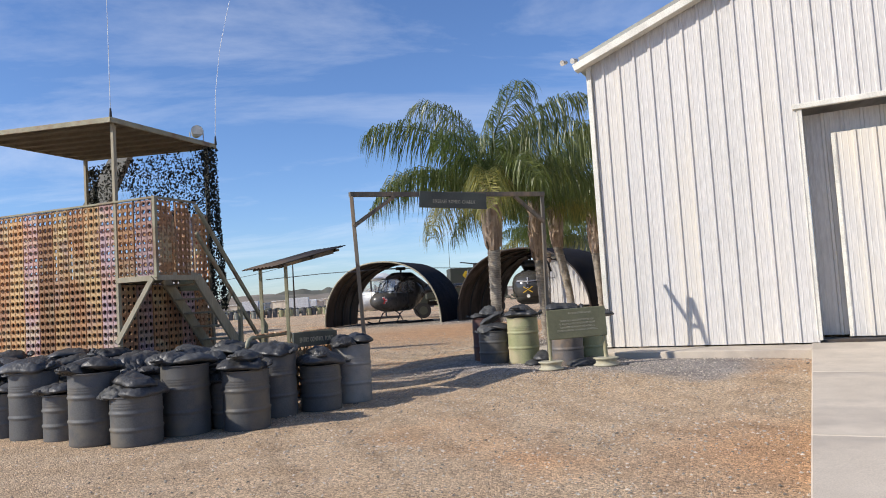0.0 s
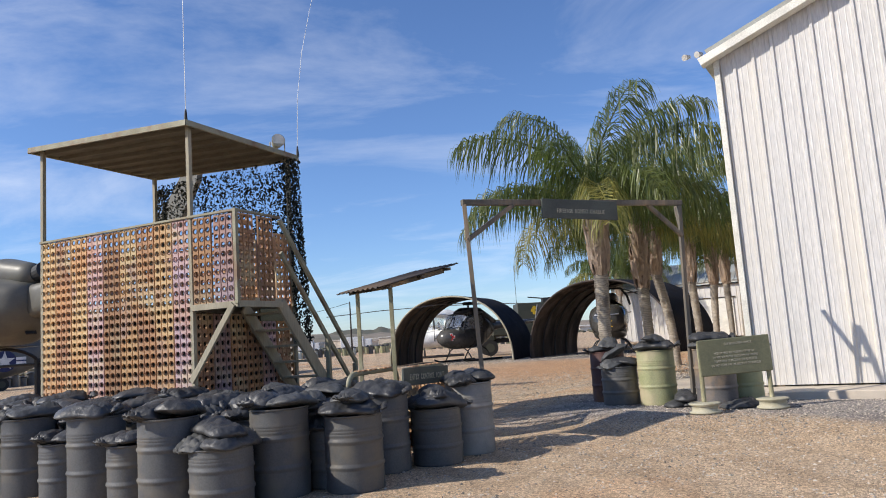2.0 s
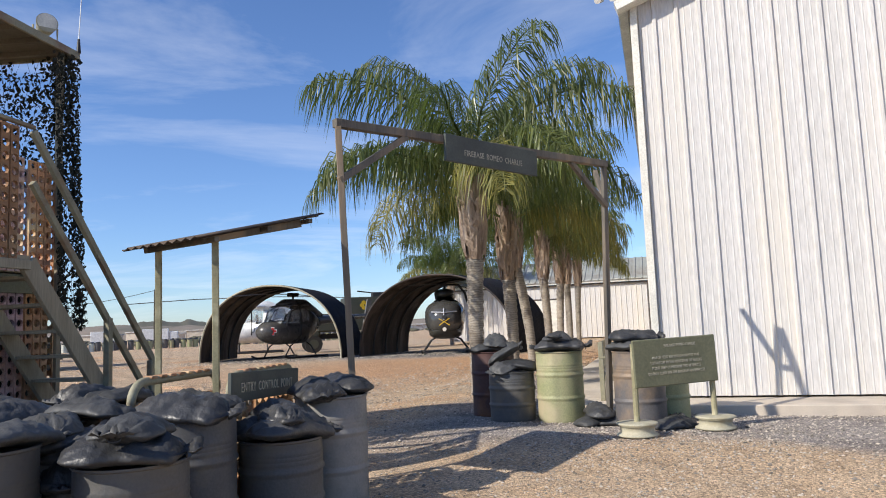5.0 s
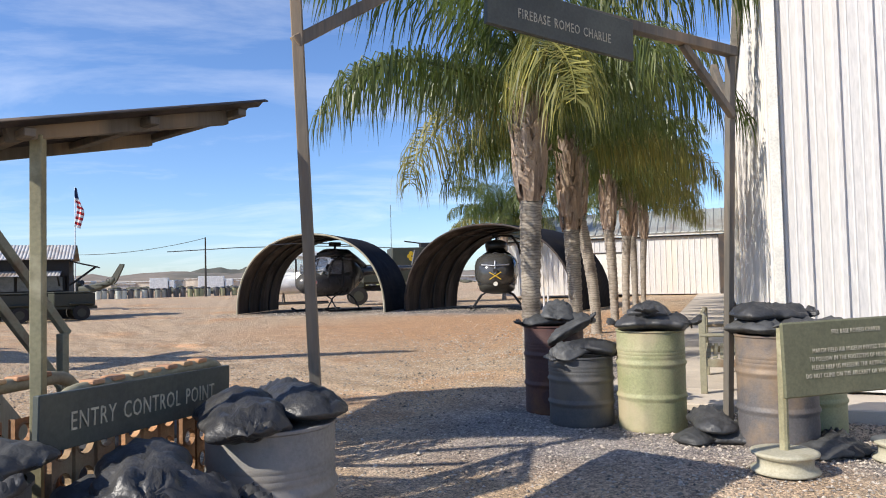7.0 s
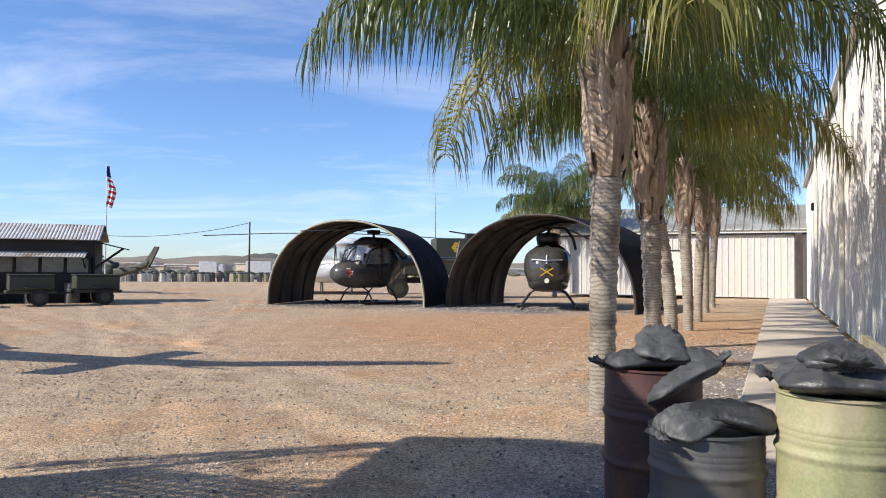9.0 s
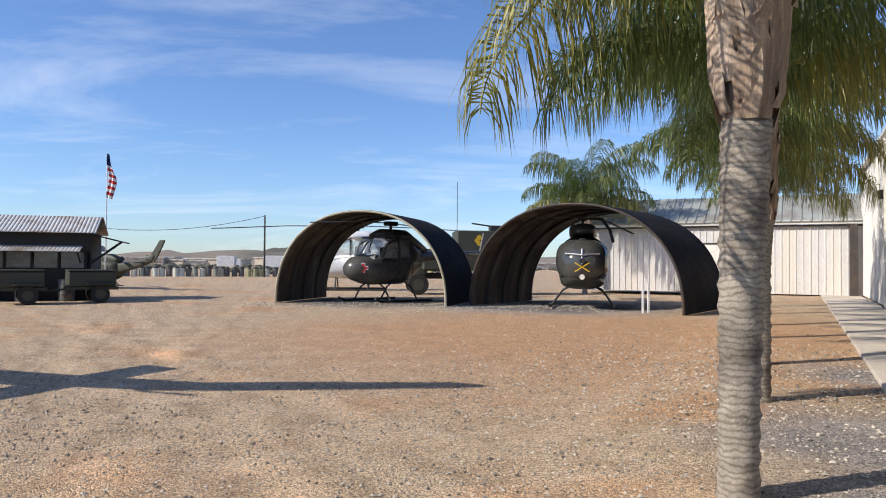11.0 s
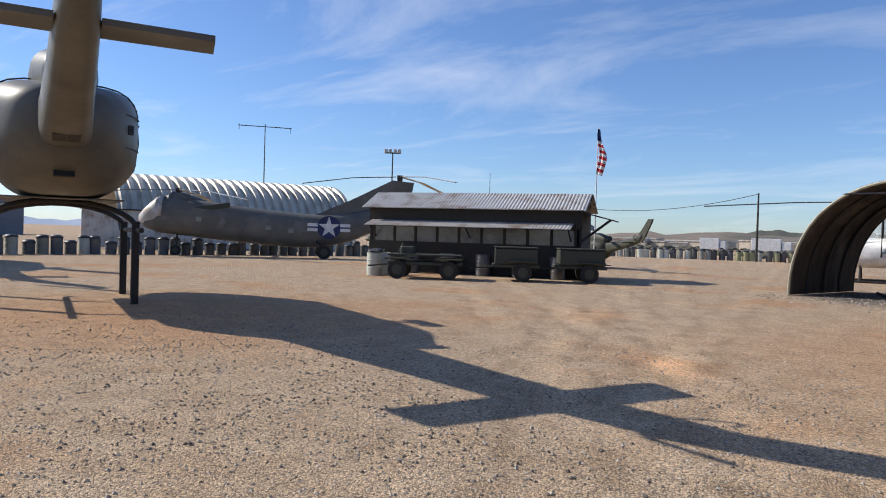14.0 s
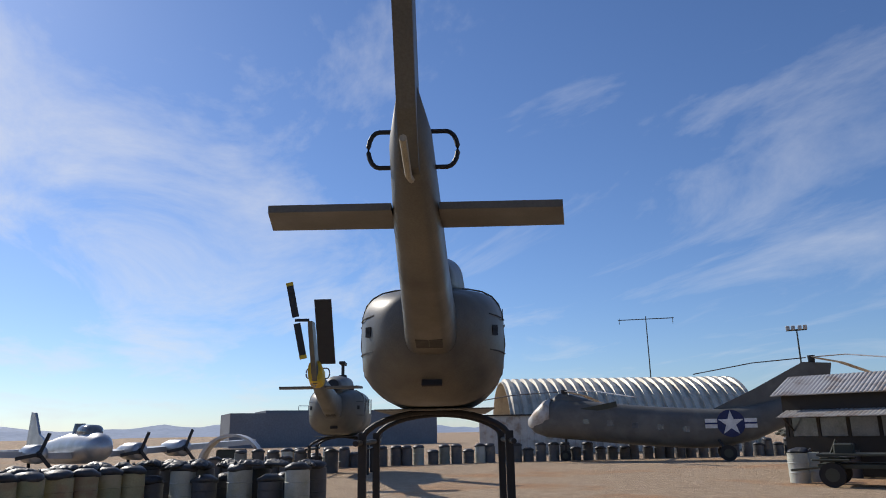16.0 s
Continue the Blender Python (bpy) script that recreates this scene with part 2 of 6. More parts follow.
M_BUSH = mat("grey_green_scrub", (0.085, 0.085, 0.06), (0.12, 0.11, 0.075), 0.9, 0, 0.3, 6, 0.0)
M_STONE = mat("pale_gravel_stone", (0.44, 0.37, 0.29), (0.36, 0.30, 0.24), 0.9, 0, 3, 40, 0.1)
# every stone its own tone
sn, sl = M_STONE.node_tree.nodes, M_STONE.node_tree.links
geo, tone = sn.new("ShaderNodeNewGeometry"), sn.new("ShaderNodeValToRGB")
tone.color_ramp.elements[0].color, tone.color_ramp.elements[1].color = (0.12, 0.105, 0.09, 1), (0.62, 0.54, 0.44, 1)
sl.new(geo.outputs["Random Per Island"], tone.inputs[0])
sl.new(tone.outputs[0], sn["Principled BSDF"].inputs["Base Color"])
M_GLASS = glass_mat("clear_canopy_glass", (0.86, 0.89, 0.90))
M_BUBBLE = mat("dusty_bubble_glass", (0.05, 0.05, 0.047), (0.085, 0.08, 0.07), 0.16, 0, 1.2, 20, 0.0, spec=0.7)
M_WINDOW = mat("dusty_window_glass", (0.10, 0.11, 0.115), (0.2, 0.2, 0.2), 0.12, 0, 1.5, 20, 0.0, spec=0.8)
M_LENS = mat("floodlight_lens", (0.75, 0.72, 0.62), None, 0.2, 0, 5, 40, 0.0)
# leaf-scar rings round the palm trunks
tn, tl = M_TRUNK.node_tree.nodes, M_TRUNK.node_tree.links
tco, wav, rmp, mul = tn.new("ShaderNodeTexCoord"), tn.new("ShaderNodeTexWave"), tn.new("ShaderNodeValToRGB"), tn.new("ShaderNodeMixRGB")
wav.bands_direction = "Z"
for key, val in (("Scale", 7.5), ("Distortion", 7.0), ("Detail", 4.0), ("Detail Scale", 1.2)):
    wav.inputs[key].default_value = val
rmp.color_ramp.elements[0].color, rmp.color_ramp.elements[1].color = (0.62, 0.60, 0.58, 1), (1.0, 1.0, 1.0, 1)
rmp.color_ramp.elements[1].position = 0.55
mul.blend_type, mul.inputs[0].default_value = "MULTIPLY", 1.0
base_in = tn["Principled BSDF"].inputs["Base Color"]
old_out = base_in.links[0].from_socket
tl.new(tco.outputs["Object"], wav.inputs["Vector"])
tl.new(wav.outputs["Fac"], rmp.inputs[0])
tl.new(old_out, mul.inputs[1])
tl.new(rmp.outputs[0], mul.inputs[2])
tl.new(mul.outputs[0], base_in)
for leaf, thin in ((M_FROND, (0.19, 0.27, 0.06, 1)), (M_FROND2, (0.36, 0.37, 0.10, 1))):
    # leaflets let part of the light through
    ln, ll = leaf.node_tree.nodes, leaf.node_tree.links
    tr, mx = ln.new("ShaderNodeBsdfTranslucent"), ln.new("ShaderNodeMixShader")
    tr.inputs["Color"].default_value, mx.inputs[0].default_value = thin, 0.3
    gi, hv = ln.new("ShaderNodeNewGeometry"), ln.new("ShaderNodeValToRGB")
    hv.color_ramp.elements[0].color, hv.color_ramp.elements[1].color = (0.45, 0.5, 0.5, 1), (1.9, 1.6, 1.25, 1)
    mt = ln.new("ShaderNodeMixRGB")
    mt.blend_type, mt.inputs[0].default_value = "MULTIPLY", 1.0
    ll.new(gi.outputs["Random Per Island"], hv.inputs[0])
    ll.new(ln["Principled BSDF"].inputs["Base Color"].links[0].from_socket, mt.inputs[1])
    ll.new(hv.outputs[0], mt.inputs[2])
    ll.new(mt.outputs[0], ln["Principled BSDF"].inputs["Base Color"])
    ll.new(ln["Principled BSDF"].outputs[0], mx.inputs[1])
    ll.new(tr.outputs[0], mx.inputs[2])
    ll.new(mx.outputs[0], ln["Material Output"].inputs["Surface"])


def ground_mat():
    m = bpy.data.materials.new("gravel_and_sand")
    m.use_nodes = True
    n, l = m.node_tree.nodes, m.node_tree.links
    b = n["Principled BSDF"]
    b.inputs["Roughness"].default_value, b.inputs["Specular IOR Level"].default_value = 0.95, 0.15
    tc = n.new("ShaderNodeTexCoord")
    vec = tc.outputs["Object"]

    def tex(kind, s, d=4, v=None):
        t = n.new(kind)
        t.inputs["Scale"].default_value = s
        if kind == "ShaderNodeTexNoise":
            t.inputs["Detail"].default_value, t.inputs["Roughness"].default_value = d, 0.6
        l.new(v or vec, t.inputs["Vector"])
        return t

    def mixc(f, a, c, kind="MIX"):
        x = n.new("ShaderNodeMixRGB")
        x.blend_type = kind
        for i, v in enumerate((f, a, c)):
            if isinstance(v, (int, float)):
                x.inputs[i].default_value = v
            elif isinstance(v, tuple):
                x.inputs[i].default_value = (*v, 1)
            else:
                l.new(v, x.inputs[i])
        return x.outputs[0]

    def span(v, lo, hi, a=0.0, c=1.0):
        r = n.new("ShaderNodeMapRange")
        r.inputs[1].default_value, r.inputs[2].default_value, r.inputs[3].default_value, r.inputs[4].default_value = lo, hi, a, c
        l.new(v, r.inputs[0])
        return r.outputs[0]

    def calc(op, a, c):
        x = n.new("ShaderNodeMath")
        x.operation = op
        for i, v in enumerate((a, c)):
            if isinstance(v, (int, float)):
                x.inputs[i].default_value = v
            else:
                l.new(v, x.inputs[i])
        return x.outputs[0]

    def near(px, py, r0, r1):
        d = n.new("ShaderNodeVectorMath")
        d.operation, d.inputs[1].default_value = "DISTANCE", (px, py, 0)
        l.new(warp.outputs[0], d.inputs[0])
        return span(d.outputs["Value"], r0, r1, 1.0, 0.0)

    wv = tex("ShaderNodeTexNoise", 0.35, 3)
    warp = n.new("ShaderNodeVectorMath")
    warp.operation = "MULTIPLY_ADD"
    warp.inputs[1].default_value = (3.5, 3.5, 0)
    l.new(wv.outputs["Color"], warp.inputs[0])
    shift = n.new("ShaderNodeVectorMath")
    shift.operation, shift.inputs[1].default_value = "SUBTRACT", (1.75, 1.75, 0)
    l.new(vec, shift.inputs[0])
    l.new(shift.outputs[0], warp.inputs[2])
    warp2 = n.new("ShaderNodeVectorMath")
    warp2.operation = "MULTIPLY_ADD"
    warp2.inputs[1].default_value = (0.9, 0.9, 0)
    l.new(wv.outputs["Color"], warp2.inputs[0])
    l.new(vec, warp2.inputs[2])
    big, mid = tex("ShaderNodeTexNoise", 0.22, 4), tex("ShaderNodeTexNoise", 1.7, 5)
    sand = mixc(span(mid.outputs["Fac"], 0.35, 0.65), (0.54, 0.415, 0.285), (0.45, 0.33, 0.215))
    red = mixc(span(mid.outputs["Fac"], 0.35, 0.65), (0.55, 0.325, 0.17), (0.45, 0.265, 0.145))
    grey = mixc(span(mid.outputs["Fac"], 0.35, 0.65), (0.33, 0.31, 0.295), (0.23, 0.215, 0.21))
    orange = calc("MAXIMUM", span(big.outputs["Fac"], 0.52, 0.66), calc("MAXIMUM", near(3, 29, 4, 10), calc("MAXIMUM", near(3.4, 6, 0.8, 2.6), calc("MAXIMUM", near(-14, 24, 2, 6), calc("MAXIMUM", near(2.2, 20.0, 0.5, 1.4), calc("MAXIMUM", near(3.5, 22.6, 0.6, 1.6), near(5.6, 26.2, 0.8, 2.2)))))))
    col = mixc(calc("MULTIPLY", orange, 0.85), sand, red)
    greyf = calc("MAXIMUM", calc("MAXIMUM", near(1.2, 14.2, 1.2, 2.6), near(3.8, 12.2, 1.2, 2.0)), calc("MAXIMUM", near(3.5, 40.5, 3, 6), calc("MAXIMUM", near(5.2, 22.4, 0.9, 1.9), calc("MAXIMUM", near(3.4, 18.6, 1.0, 2.2), near(2.6, 16.4, 0.9, 1.9)))))
    col = mixc(calc("MULTIPLY", greyf, 0.9), col, grey)
    # shade beneath the arched shelters, painted into the ground colour as darker grey
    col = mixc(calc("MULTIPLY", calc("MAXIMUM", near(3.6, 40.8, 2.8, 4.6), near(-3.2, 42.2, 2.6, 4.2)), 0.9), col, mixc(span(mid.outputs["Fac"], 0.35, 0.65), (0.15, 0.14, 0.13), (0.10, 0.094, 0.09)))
    # pebbles at two sizes
    v1, v2 = tex("ShaderNodeTexVoronoi", 60), tex("ShaderNodeTexVoronoi", 150)
    tone = n.new("ShaderNodeSeparateColor")
    l.new(v1.outputs["Color"], tone.inputs[0])
    tone2 = n.new("ShaderNodeSeparateColor")
    l.new(v2.outputs["Color"], tone2.inputs[0])
    col = mixc(1.0, col, mixc(tone.outputs[0], (0.5, 0.5, 0.53), (1.42, 1.38, 1.32)), "MULTIPLY")
    col = mixc(1.0, col, mixc(tone2.outputs[0], (0.78, 0.78, 0.78), (1.2, 1.2, 1.2)), "MULTIPLY")
    # wheel tracks worn pale across the yard
    for nx_, ny_, off in ((0.953, 0.303, 3.1), (0.953, 0.303, 1.5), (0.985, 0.17, -0.4), (0.90, 0.436, 5.4), (0.90, 0.436, 7.0), (0.78, 0.62, 10.5), (0.78, 0.62, 12.1)):
        dn = n.new("ShaderNodeVectorMath")
        dn.operation, dn.inputs[1].default_value = "DOT_PRODUCT", (nx_, ny_, 0)
        l.new(warp2.outputs[0], dn.inputs[0])
        gap = calc("ABSOLUTE", calc("SUBTRACT", dn.outputs["Value"], off), 0)
        col = mixc(calc("MULTIPLY", span(gap, 0.1, 0.34, 0.5, 0.0), span(big.outputs["Fac"], 0.35, 0.6)), col, mixc(1.0, col, (1.3, 1.28, 1.25), "MULTIPLY"))
        col = mixc(calc("MULTIPLY", span(calc("ABSOLUTE", calc("SUBTRACT", gap, 0.42), 0), 0.03, 0.12, 0.35, 0.0), span(mid.outputs["Fac"], 0.3, 0.6)), col, mixc(1.0, col, (0.72, 0.70, 0.68), "MULTIPLY"))
    # damp stains
    col = mixc(span(tex("ShaderNodeTexNoise", 0.6, 6).outputs["Fac"], 0.63, 0.75, 0, 0.45), col, (0.20, 0.14, 0.09))
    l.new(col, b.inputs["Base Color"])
    h = calc("ADD", calc("MULTIPLY", v1.outputs["Distance"], -1.0), calc("MULTIPLY", v2.outputs["Distance"], -0.5))
    h = calc("ADD", h, calc("MULTIPLY", mid.outputs["Fac"], 1.5))
    bp = n.new("ShaderNodeBump")
    bp.inputs["Strength"].default_value, bp.inputs["Distance"].default_value = 0.7, 0.02
    l.new(h, bp.inputs["Height"])
    l.new(bp.outputs[0], b.inputs["Normal"])
    return m


M_GROUND = ground_mat()

# ---- building blocks ----
def thing(name, m=None, label="", category="", group="", kind=""):
    ob = new(name)
    ob.empty_display_size = 0.2
    if m is not None:
        ob.matrix_basis = m
    return tagged(ob, label, category, group, kind)


def part(name, bm, material, parent=None, label="", smooth=False, m=None):
    me = bm
    if isinstance(bm, bmesh.types.BMesh):
        me = bpy.data.meshes.new(name)
        bm.to_mesh(me)
        bm.free()
        me.materials.append(material)
        if smooth:
            me.shade_smooth()
            if smooth != "all":
                me.set_sharp_from_angle(angle=radians(38))
    ob = new(name, me)
    ob.parent = parent
    if m is not None:
        ob.matrix_basis = m
    return tagged(ob, label)


def box(sx, sy, sz, at=(0, 0, 0), turn=None, bevel=0.0, bm=None):
    """A box centred at a place, with bevelled edges where asked."""
    bm = bm or bmesh.new()
    m = Matrix.Translation(at) @ (turn.to_4x4() if turn else Matrix.Identity(4)) @ Matrix.Diagonal((sx, sy, sz, 1))
    r = bmesh.ops.create_cube(bm, size=1, matrix=m)
    if bevel:
        es = list({e for v in r["verts"] for e in v.link_edges})
        bmesh.ops.bevel(bm, geom=es, offset=bevel, segments=1, affect="EDGES")
    return bm


def rod(p0, p1, r0, r1=None, seg=10, bm=None):
    """A round bar from one point to another."""
    bm = bm or bmesh.new()
    p0, p1 = Vector(p0), Vector(p1)
    r1 = r0 if r1 is None else r1
    q = (p1 - p0).to_track_quat("Z", "Y").to_matrix()
    rings = []
    for p, r in ((p0, r0), (p1, r1)):
        rings.append([bm.verts.new(p + q @ Vector((r * math.cos(2 * math.pi * i / seg), r * math.sin(2 * math.pi * i / seg), 0))) for i in range(seg)])
    for i in range(seg):
        j = (i + 1) % seg
        bm.faces.new((rings[0][i], rings[0][j], rings[1][j], rings[1][i]))
    bm.faces.new(rings[0][::-1])
    bm.faces.new(rings[1])
    return bm


def beam(p0, p1, w, d, bm=None, bevel=0.004):
    """A square bar from one point to another, its width across and its depth upward."""
    p0, p1 = Vector(p0), Vector(p1)
    z = (p1 - p0).normalized()
    side = z.cross(Vector((0, 0, 1)))
    side = side.normalized() if side.length > 0.05 else Vector((1, 0, 0))
    q = Matrix((side, z.cross(side), z)).transposed()
    return box(w, d, (p1 - p0).length, (p0 + p1) / 2, q, bevel, bm)


def tube(pts, r, seg=8, bm=None):
    """A round tube along points."""
    bm = bm or bmesh.new()
    pts = [Vector(p) for p in pts]
    rings = []
    for i, p in enumerate(pts):
        d = pts[min(i + 1, len(pts) - 1)] - pts[max(i - 1, 0)]
        q = d.to_track_quat("Z", "Y").to_matrix()
        rr = r[i] if isinstance(r, (list, tuple)) else r
        rings.append([bm.verts.new(p + q @ Vector((rr * math.cos(2 * math.pi * k / seg), rr * math.sin(2 * math.pi * k / seg), 0))) for k in range(seg)])
    skin(bm, rings)
    return bm


def skin(bm, rings, caps=True):
    for a, b in zip(rings, rings[1:]):
        for i in range(len(a)):
            j = (i + 1) % len(a)
            bm.faces.new((a[i], a[j], b[j], b[i]))
    if caps:
        bm.faces.new(rings[0][::-1])
        bm.faces.new(rings[-1])


def lathe(profile, seg=28, bm=None):
    """A turned shape from (radius, height) pairs, closed at both ends."""
    bm = bm or bmesh.new()
    rings = [[bm.verts.new((r * math.cos(2 * math.pi * i / seg), r * math.sin(2 * math.pi * i / seg), z)) for i in range(seg)] for r, z in profile]
    skin(bm, rings)
    return bm


def hull(stations, seg=28, bm=None, under=0.0):
    """A body along x from (x, centre height, half width, half height, squareness) stations."""
    bm = bm or bmesh.new()
    rings = []
    for x, zc, w, h, e in stations:
        ring = []
        for i in range(seg):
            a = 2 * math.pi * i / seg
            c, s = math.cos(a), math.sin(a)
            wide = w * (1 - under * max(-s, 0) ** 1.5)
            ring.append(bm.verts.new((x, wide * math.copysign(abs(c) ** (2 / e), c), zc + h * math.copysign(abs(s) ** (2 / e), s))))
        rings.append(ring)
    skin(bm, rings)
    bmesh.ops.recalc_face_normals(bm, faces=bm.faces)
    return bm


def plate(outline, thick, bm=None, m=None):
    """A flat outline in x and z given a thickness along y."""
    bm = bm or bmesh.new()
    m = m or Matrix.Identity(4)
    f = [bm.verts.new(m @ Vector((x, -thick / 2, z))) for x, z in outline]
    b = [bm.verts.new(m @ Vector((x, thick / 2, z))) for x, z in outline]
    bm.faces.new(f)
    bm.faces.new(b[::-1])
    for i in range(len(f)):
        j = (i + 1) % len(f)
        bm.faces.new((f[j], f[i], b[i], b[j]))
    bmesh.ops.recalc_face_normals(bm, faces=bm.faces)
    return bm


def ribbed(x0, x1, z0, top, pitch=0.33, depth=0.03, thick=0.012, bm=None, waves=False):
    """A ribbed sheet in the xz plane that faces -y, its top height a function of x."""
    bm = bm or bmesh.new()
    xs, x = [], x0
    shape = ((0, -1), (0.07, -1), (0.12, 0), (0.30, 0), (0.34, -0.16), (0.38, 0), (0.62, 0), (0.66, -0.16), (0.70, 0), (0.88, 0), (0.93, -1)) if not waves else ((0, 0), (0.25, -0.7), (0.5, -1), (0.75, -0.7))
    k = 0
    while True:
        for f, d in shape:
            x = x0 + (k + f) * pitch
            if x < x1 - 1e-4:
                xs.append((x, d * depth))
        k += 1
        if x0 + k * pitch >= x1 - 1e-4:
            xs.append((x1, 0 if waves else -depth))
            break
    rows = []
    for x, y in xs:
        rows.append([bm.verts.new((x, y, z0)), bm.verts.new((x, y, top(x))), bm.verts.new((x, thick, top(x))), bm.verts.new((x, thick, z0))])
    for a, b in zip(rows, rows[1:]):
        for i in range(4):
            j = (i + 1) % 4
            bm.faces.new((a[i], b[i], b[j], a[j]))
    bm.faces.new(rows[0])
    bm.faces.new(rows[-1][::-1])
    bmesh.ops.recalc_face_normals(bm, faces=bm.faces)
    return bm


def words(name, text, size, material, parent, m, squeeze=0.85):
    """Stencil lettering in the xz plane that faces -y; words parted by two spaces are meshes of their own."""
    made, gap = [], size * 0.55 * squeeze
    for word in text.split("  "):
        cu = bpy.data.curves.new(name, "FONT")
        cu.body, cu.size, cu.align_x, cu.align_y, cu.extrude, cu.resolution_u = word, size, "LEFT", "CENTER", 0.0015, 2
        cu.space_character = 1.12
        tmp = bpy.data.objects.new(name, cu)
        me = bpy.data.meshes.new_from_object(tmp)
        bpy.data.objects.remove(tmp)
        bpy.data.curves.remove(cu)
        me.transform(Matrix.Rotation(radians(90), 4, "X") @ Matrix.Diagonal((squeeze, 1, 1, 1)))
        me.materials.append(material)
        made.append((me, max(v.co.x for v in me.vertices)))
    x = -(sum(w for _, w in made) + gap * (len(made) - 1)) / 2
    for me, w in made:
        ob = new(name, me)
        ob.parent = parent
        ob.matrix_basis = m @ pose(x, 0, 0)
        x += w + gap


# ---- ground ----
BANK = [Vector(p) for p in ((4.5, 11.2), (2.4, 12.4), (1.3, 13.9), (1.6, 17.5), (4.6, 23.0), (12.0, 38.0), (20.0, 52.0))]


def ground_z(x, y):
    p, best = Vector((x, y)), 99.0
    for a, b in zip(BANK, BANK[1:]):
        d = b - a
        t = min(max((p - a).dot(d) / d.length_squared, 0), 1)
        best = min(best, (p - a - t * d).length)
    s = min(max((2.6 - best) / 1.8, 0), 1)
    u, v = min(max((-x - 27) / 8, 0), 1), min(max((24 - y) / 6, 0), 1)
    return 0.14 * s * s * (3 - 2 * s) - 1.2 * u * u * (3 - 2 * u) * v * v * (3 - 2 * v)


def span_of(lo, hi, step, far):
    inner = list(np.arange(lo, hi + 0.01, step))
    return [-v for v in far] + [float(v) for v in inner] + list(far)


xs, ys = span_of(-14, 16, 0.4, (60, 150, 400, 1200, 4000)), span_of(-8, 46, 0.4, (90, 180, 400, 1200, 4000))
xs, ys = sorted(xs + [-50.0, -40.0, -36.0, -33.0, -30.0, -27.0, -24.0, -20.0]), sorted(ys)
verts = []
for y in ys:
    for x in xs:
        inside = -14 <= x <= 16 and -8 <= y <= 46
        verts.append((x, y, ground_z(x, y) + (0.012 * noise.noise((x * 0.9, y * 0.9, 0)) if inside else 0)))
nx = len(xs)
faces = [(j * nx + i, j * nx + i + 1, (j + 1) * nx + i + 1, (j + 1) * nx + i) for j in range(len(ys) - 1) for i in range(nx - 1)]
me = bpy.data.meshes.new("ground")
me.from_pydata(verts, [], faces)
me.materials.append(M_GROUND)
me.shade_smooth()
ground = tagged(new("ground", me), "tan gravel and orange sand yard with grey gravel patches", "ground", kind="structure")

# ---- white metal hangar ----
HANGAR = pose(3.26, 14.87, 0, 0, 0, -27)
EAVE, SLOPE, DOOR_X, DOOR_Z, LENGTH = 6.1, 0.37, 3.86, 4.57, 37.0


def rake(x):
    return EAVE + SLOPE * min(x, 24 - x)


wall_front = thing("wall_front", HANGAR, "white ribbed metal gable wall of a hangar", "wall", kind="structure")
for i in range(4):
    part("panel", ribbed(i * 0.965, min((i + 1) * 0.965, DOOR_X), 0.23, rake, 0.3217), M_WHITE, wall_front)
for i in range(6):
    x0 = DOOR_X + i * 0.965
    part("panel", ribbed(x0, x0 + 0.965, DOOR_Z, rake, 0.3217), M_WHITE, wall_front)
part("panel", ribbed(DOOR_X + 5.79, 24, 0.23, rake, 0.3217), M_WHITE, wall_front)
part("backing", box(DOOR_X, 0.16, 5.85, (DOOR_X / 2, 0.1, 3.15)), M_WHITE, wall_front)
part("corner_trim", box(0.1, 0.06, 5.9, (0.03, -0.035, 3.18), bevel=0.006), M_TRIM, wall_front)
part("rake_trim", beam((-0.22, -0.16, rake(-0.22) + 0.02), (12, -0.16, rake(12) + 0.02), 0.24, 0.14), M_TRIM, wall_front, "cream rake trim")
part("header_trim", box(8, 0.1, 0.1, (DOOR_X + 3.9, -0.02, DOOR_Z - 0.02), bevel=0.01), M_TRIM, wall_front)
part("jamb", box(0.09, 0.42, DOOR_Z - 0.3, (DOOR_X + 0.01, 0.18, (DOOR_Z + 0.23) / 2), bevel=0.008), M_TRIM, wall_front)
door = thing("door_1", HANGAR, "tall closed sliding hangar door of white ribbed metal", "door", kind="structure")
part("fixed_leaf", ribbed(DOOR_X + 0.06, DOOR_X + 2.6, 0.32, lambda x: DOOR_Z - 0.1, 0.3217), M_WHITE, door, m=pose(0, 0.52, 0))
part("sliding_leaf", ribbed(DOOR_X + 0.55, DOOR_X + 6.2, 0.3, lambda x: 4.05, 0.3217), M_WHITE, door, m=pose(0, 0.36, 0))
part("leaf_frame", box(0.07, 0.08, 3.75, (DOOR_X + 0.53, 0.36, 2.17), bevel=0.008), M_TRIM, door)
part("sill", box(6, 0.5, 0.06, (DOOR_X + 3.0, 0.3, 0.24)), M_DARKSTEEL, door)

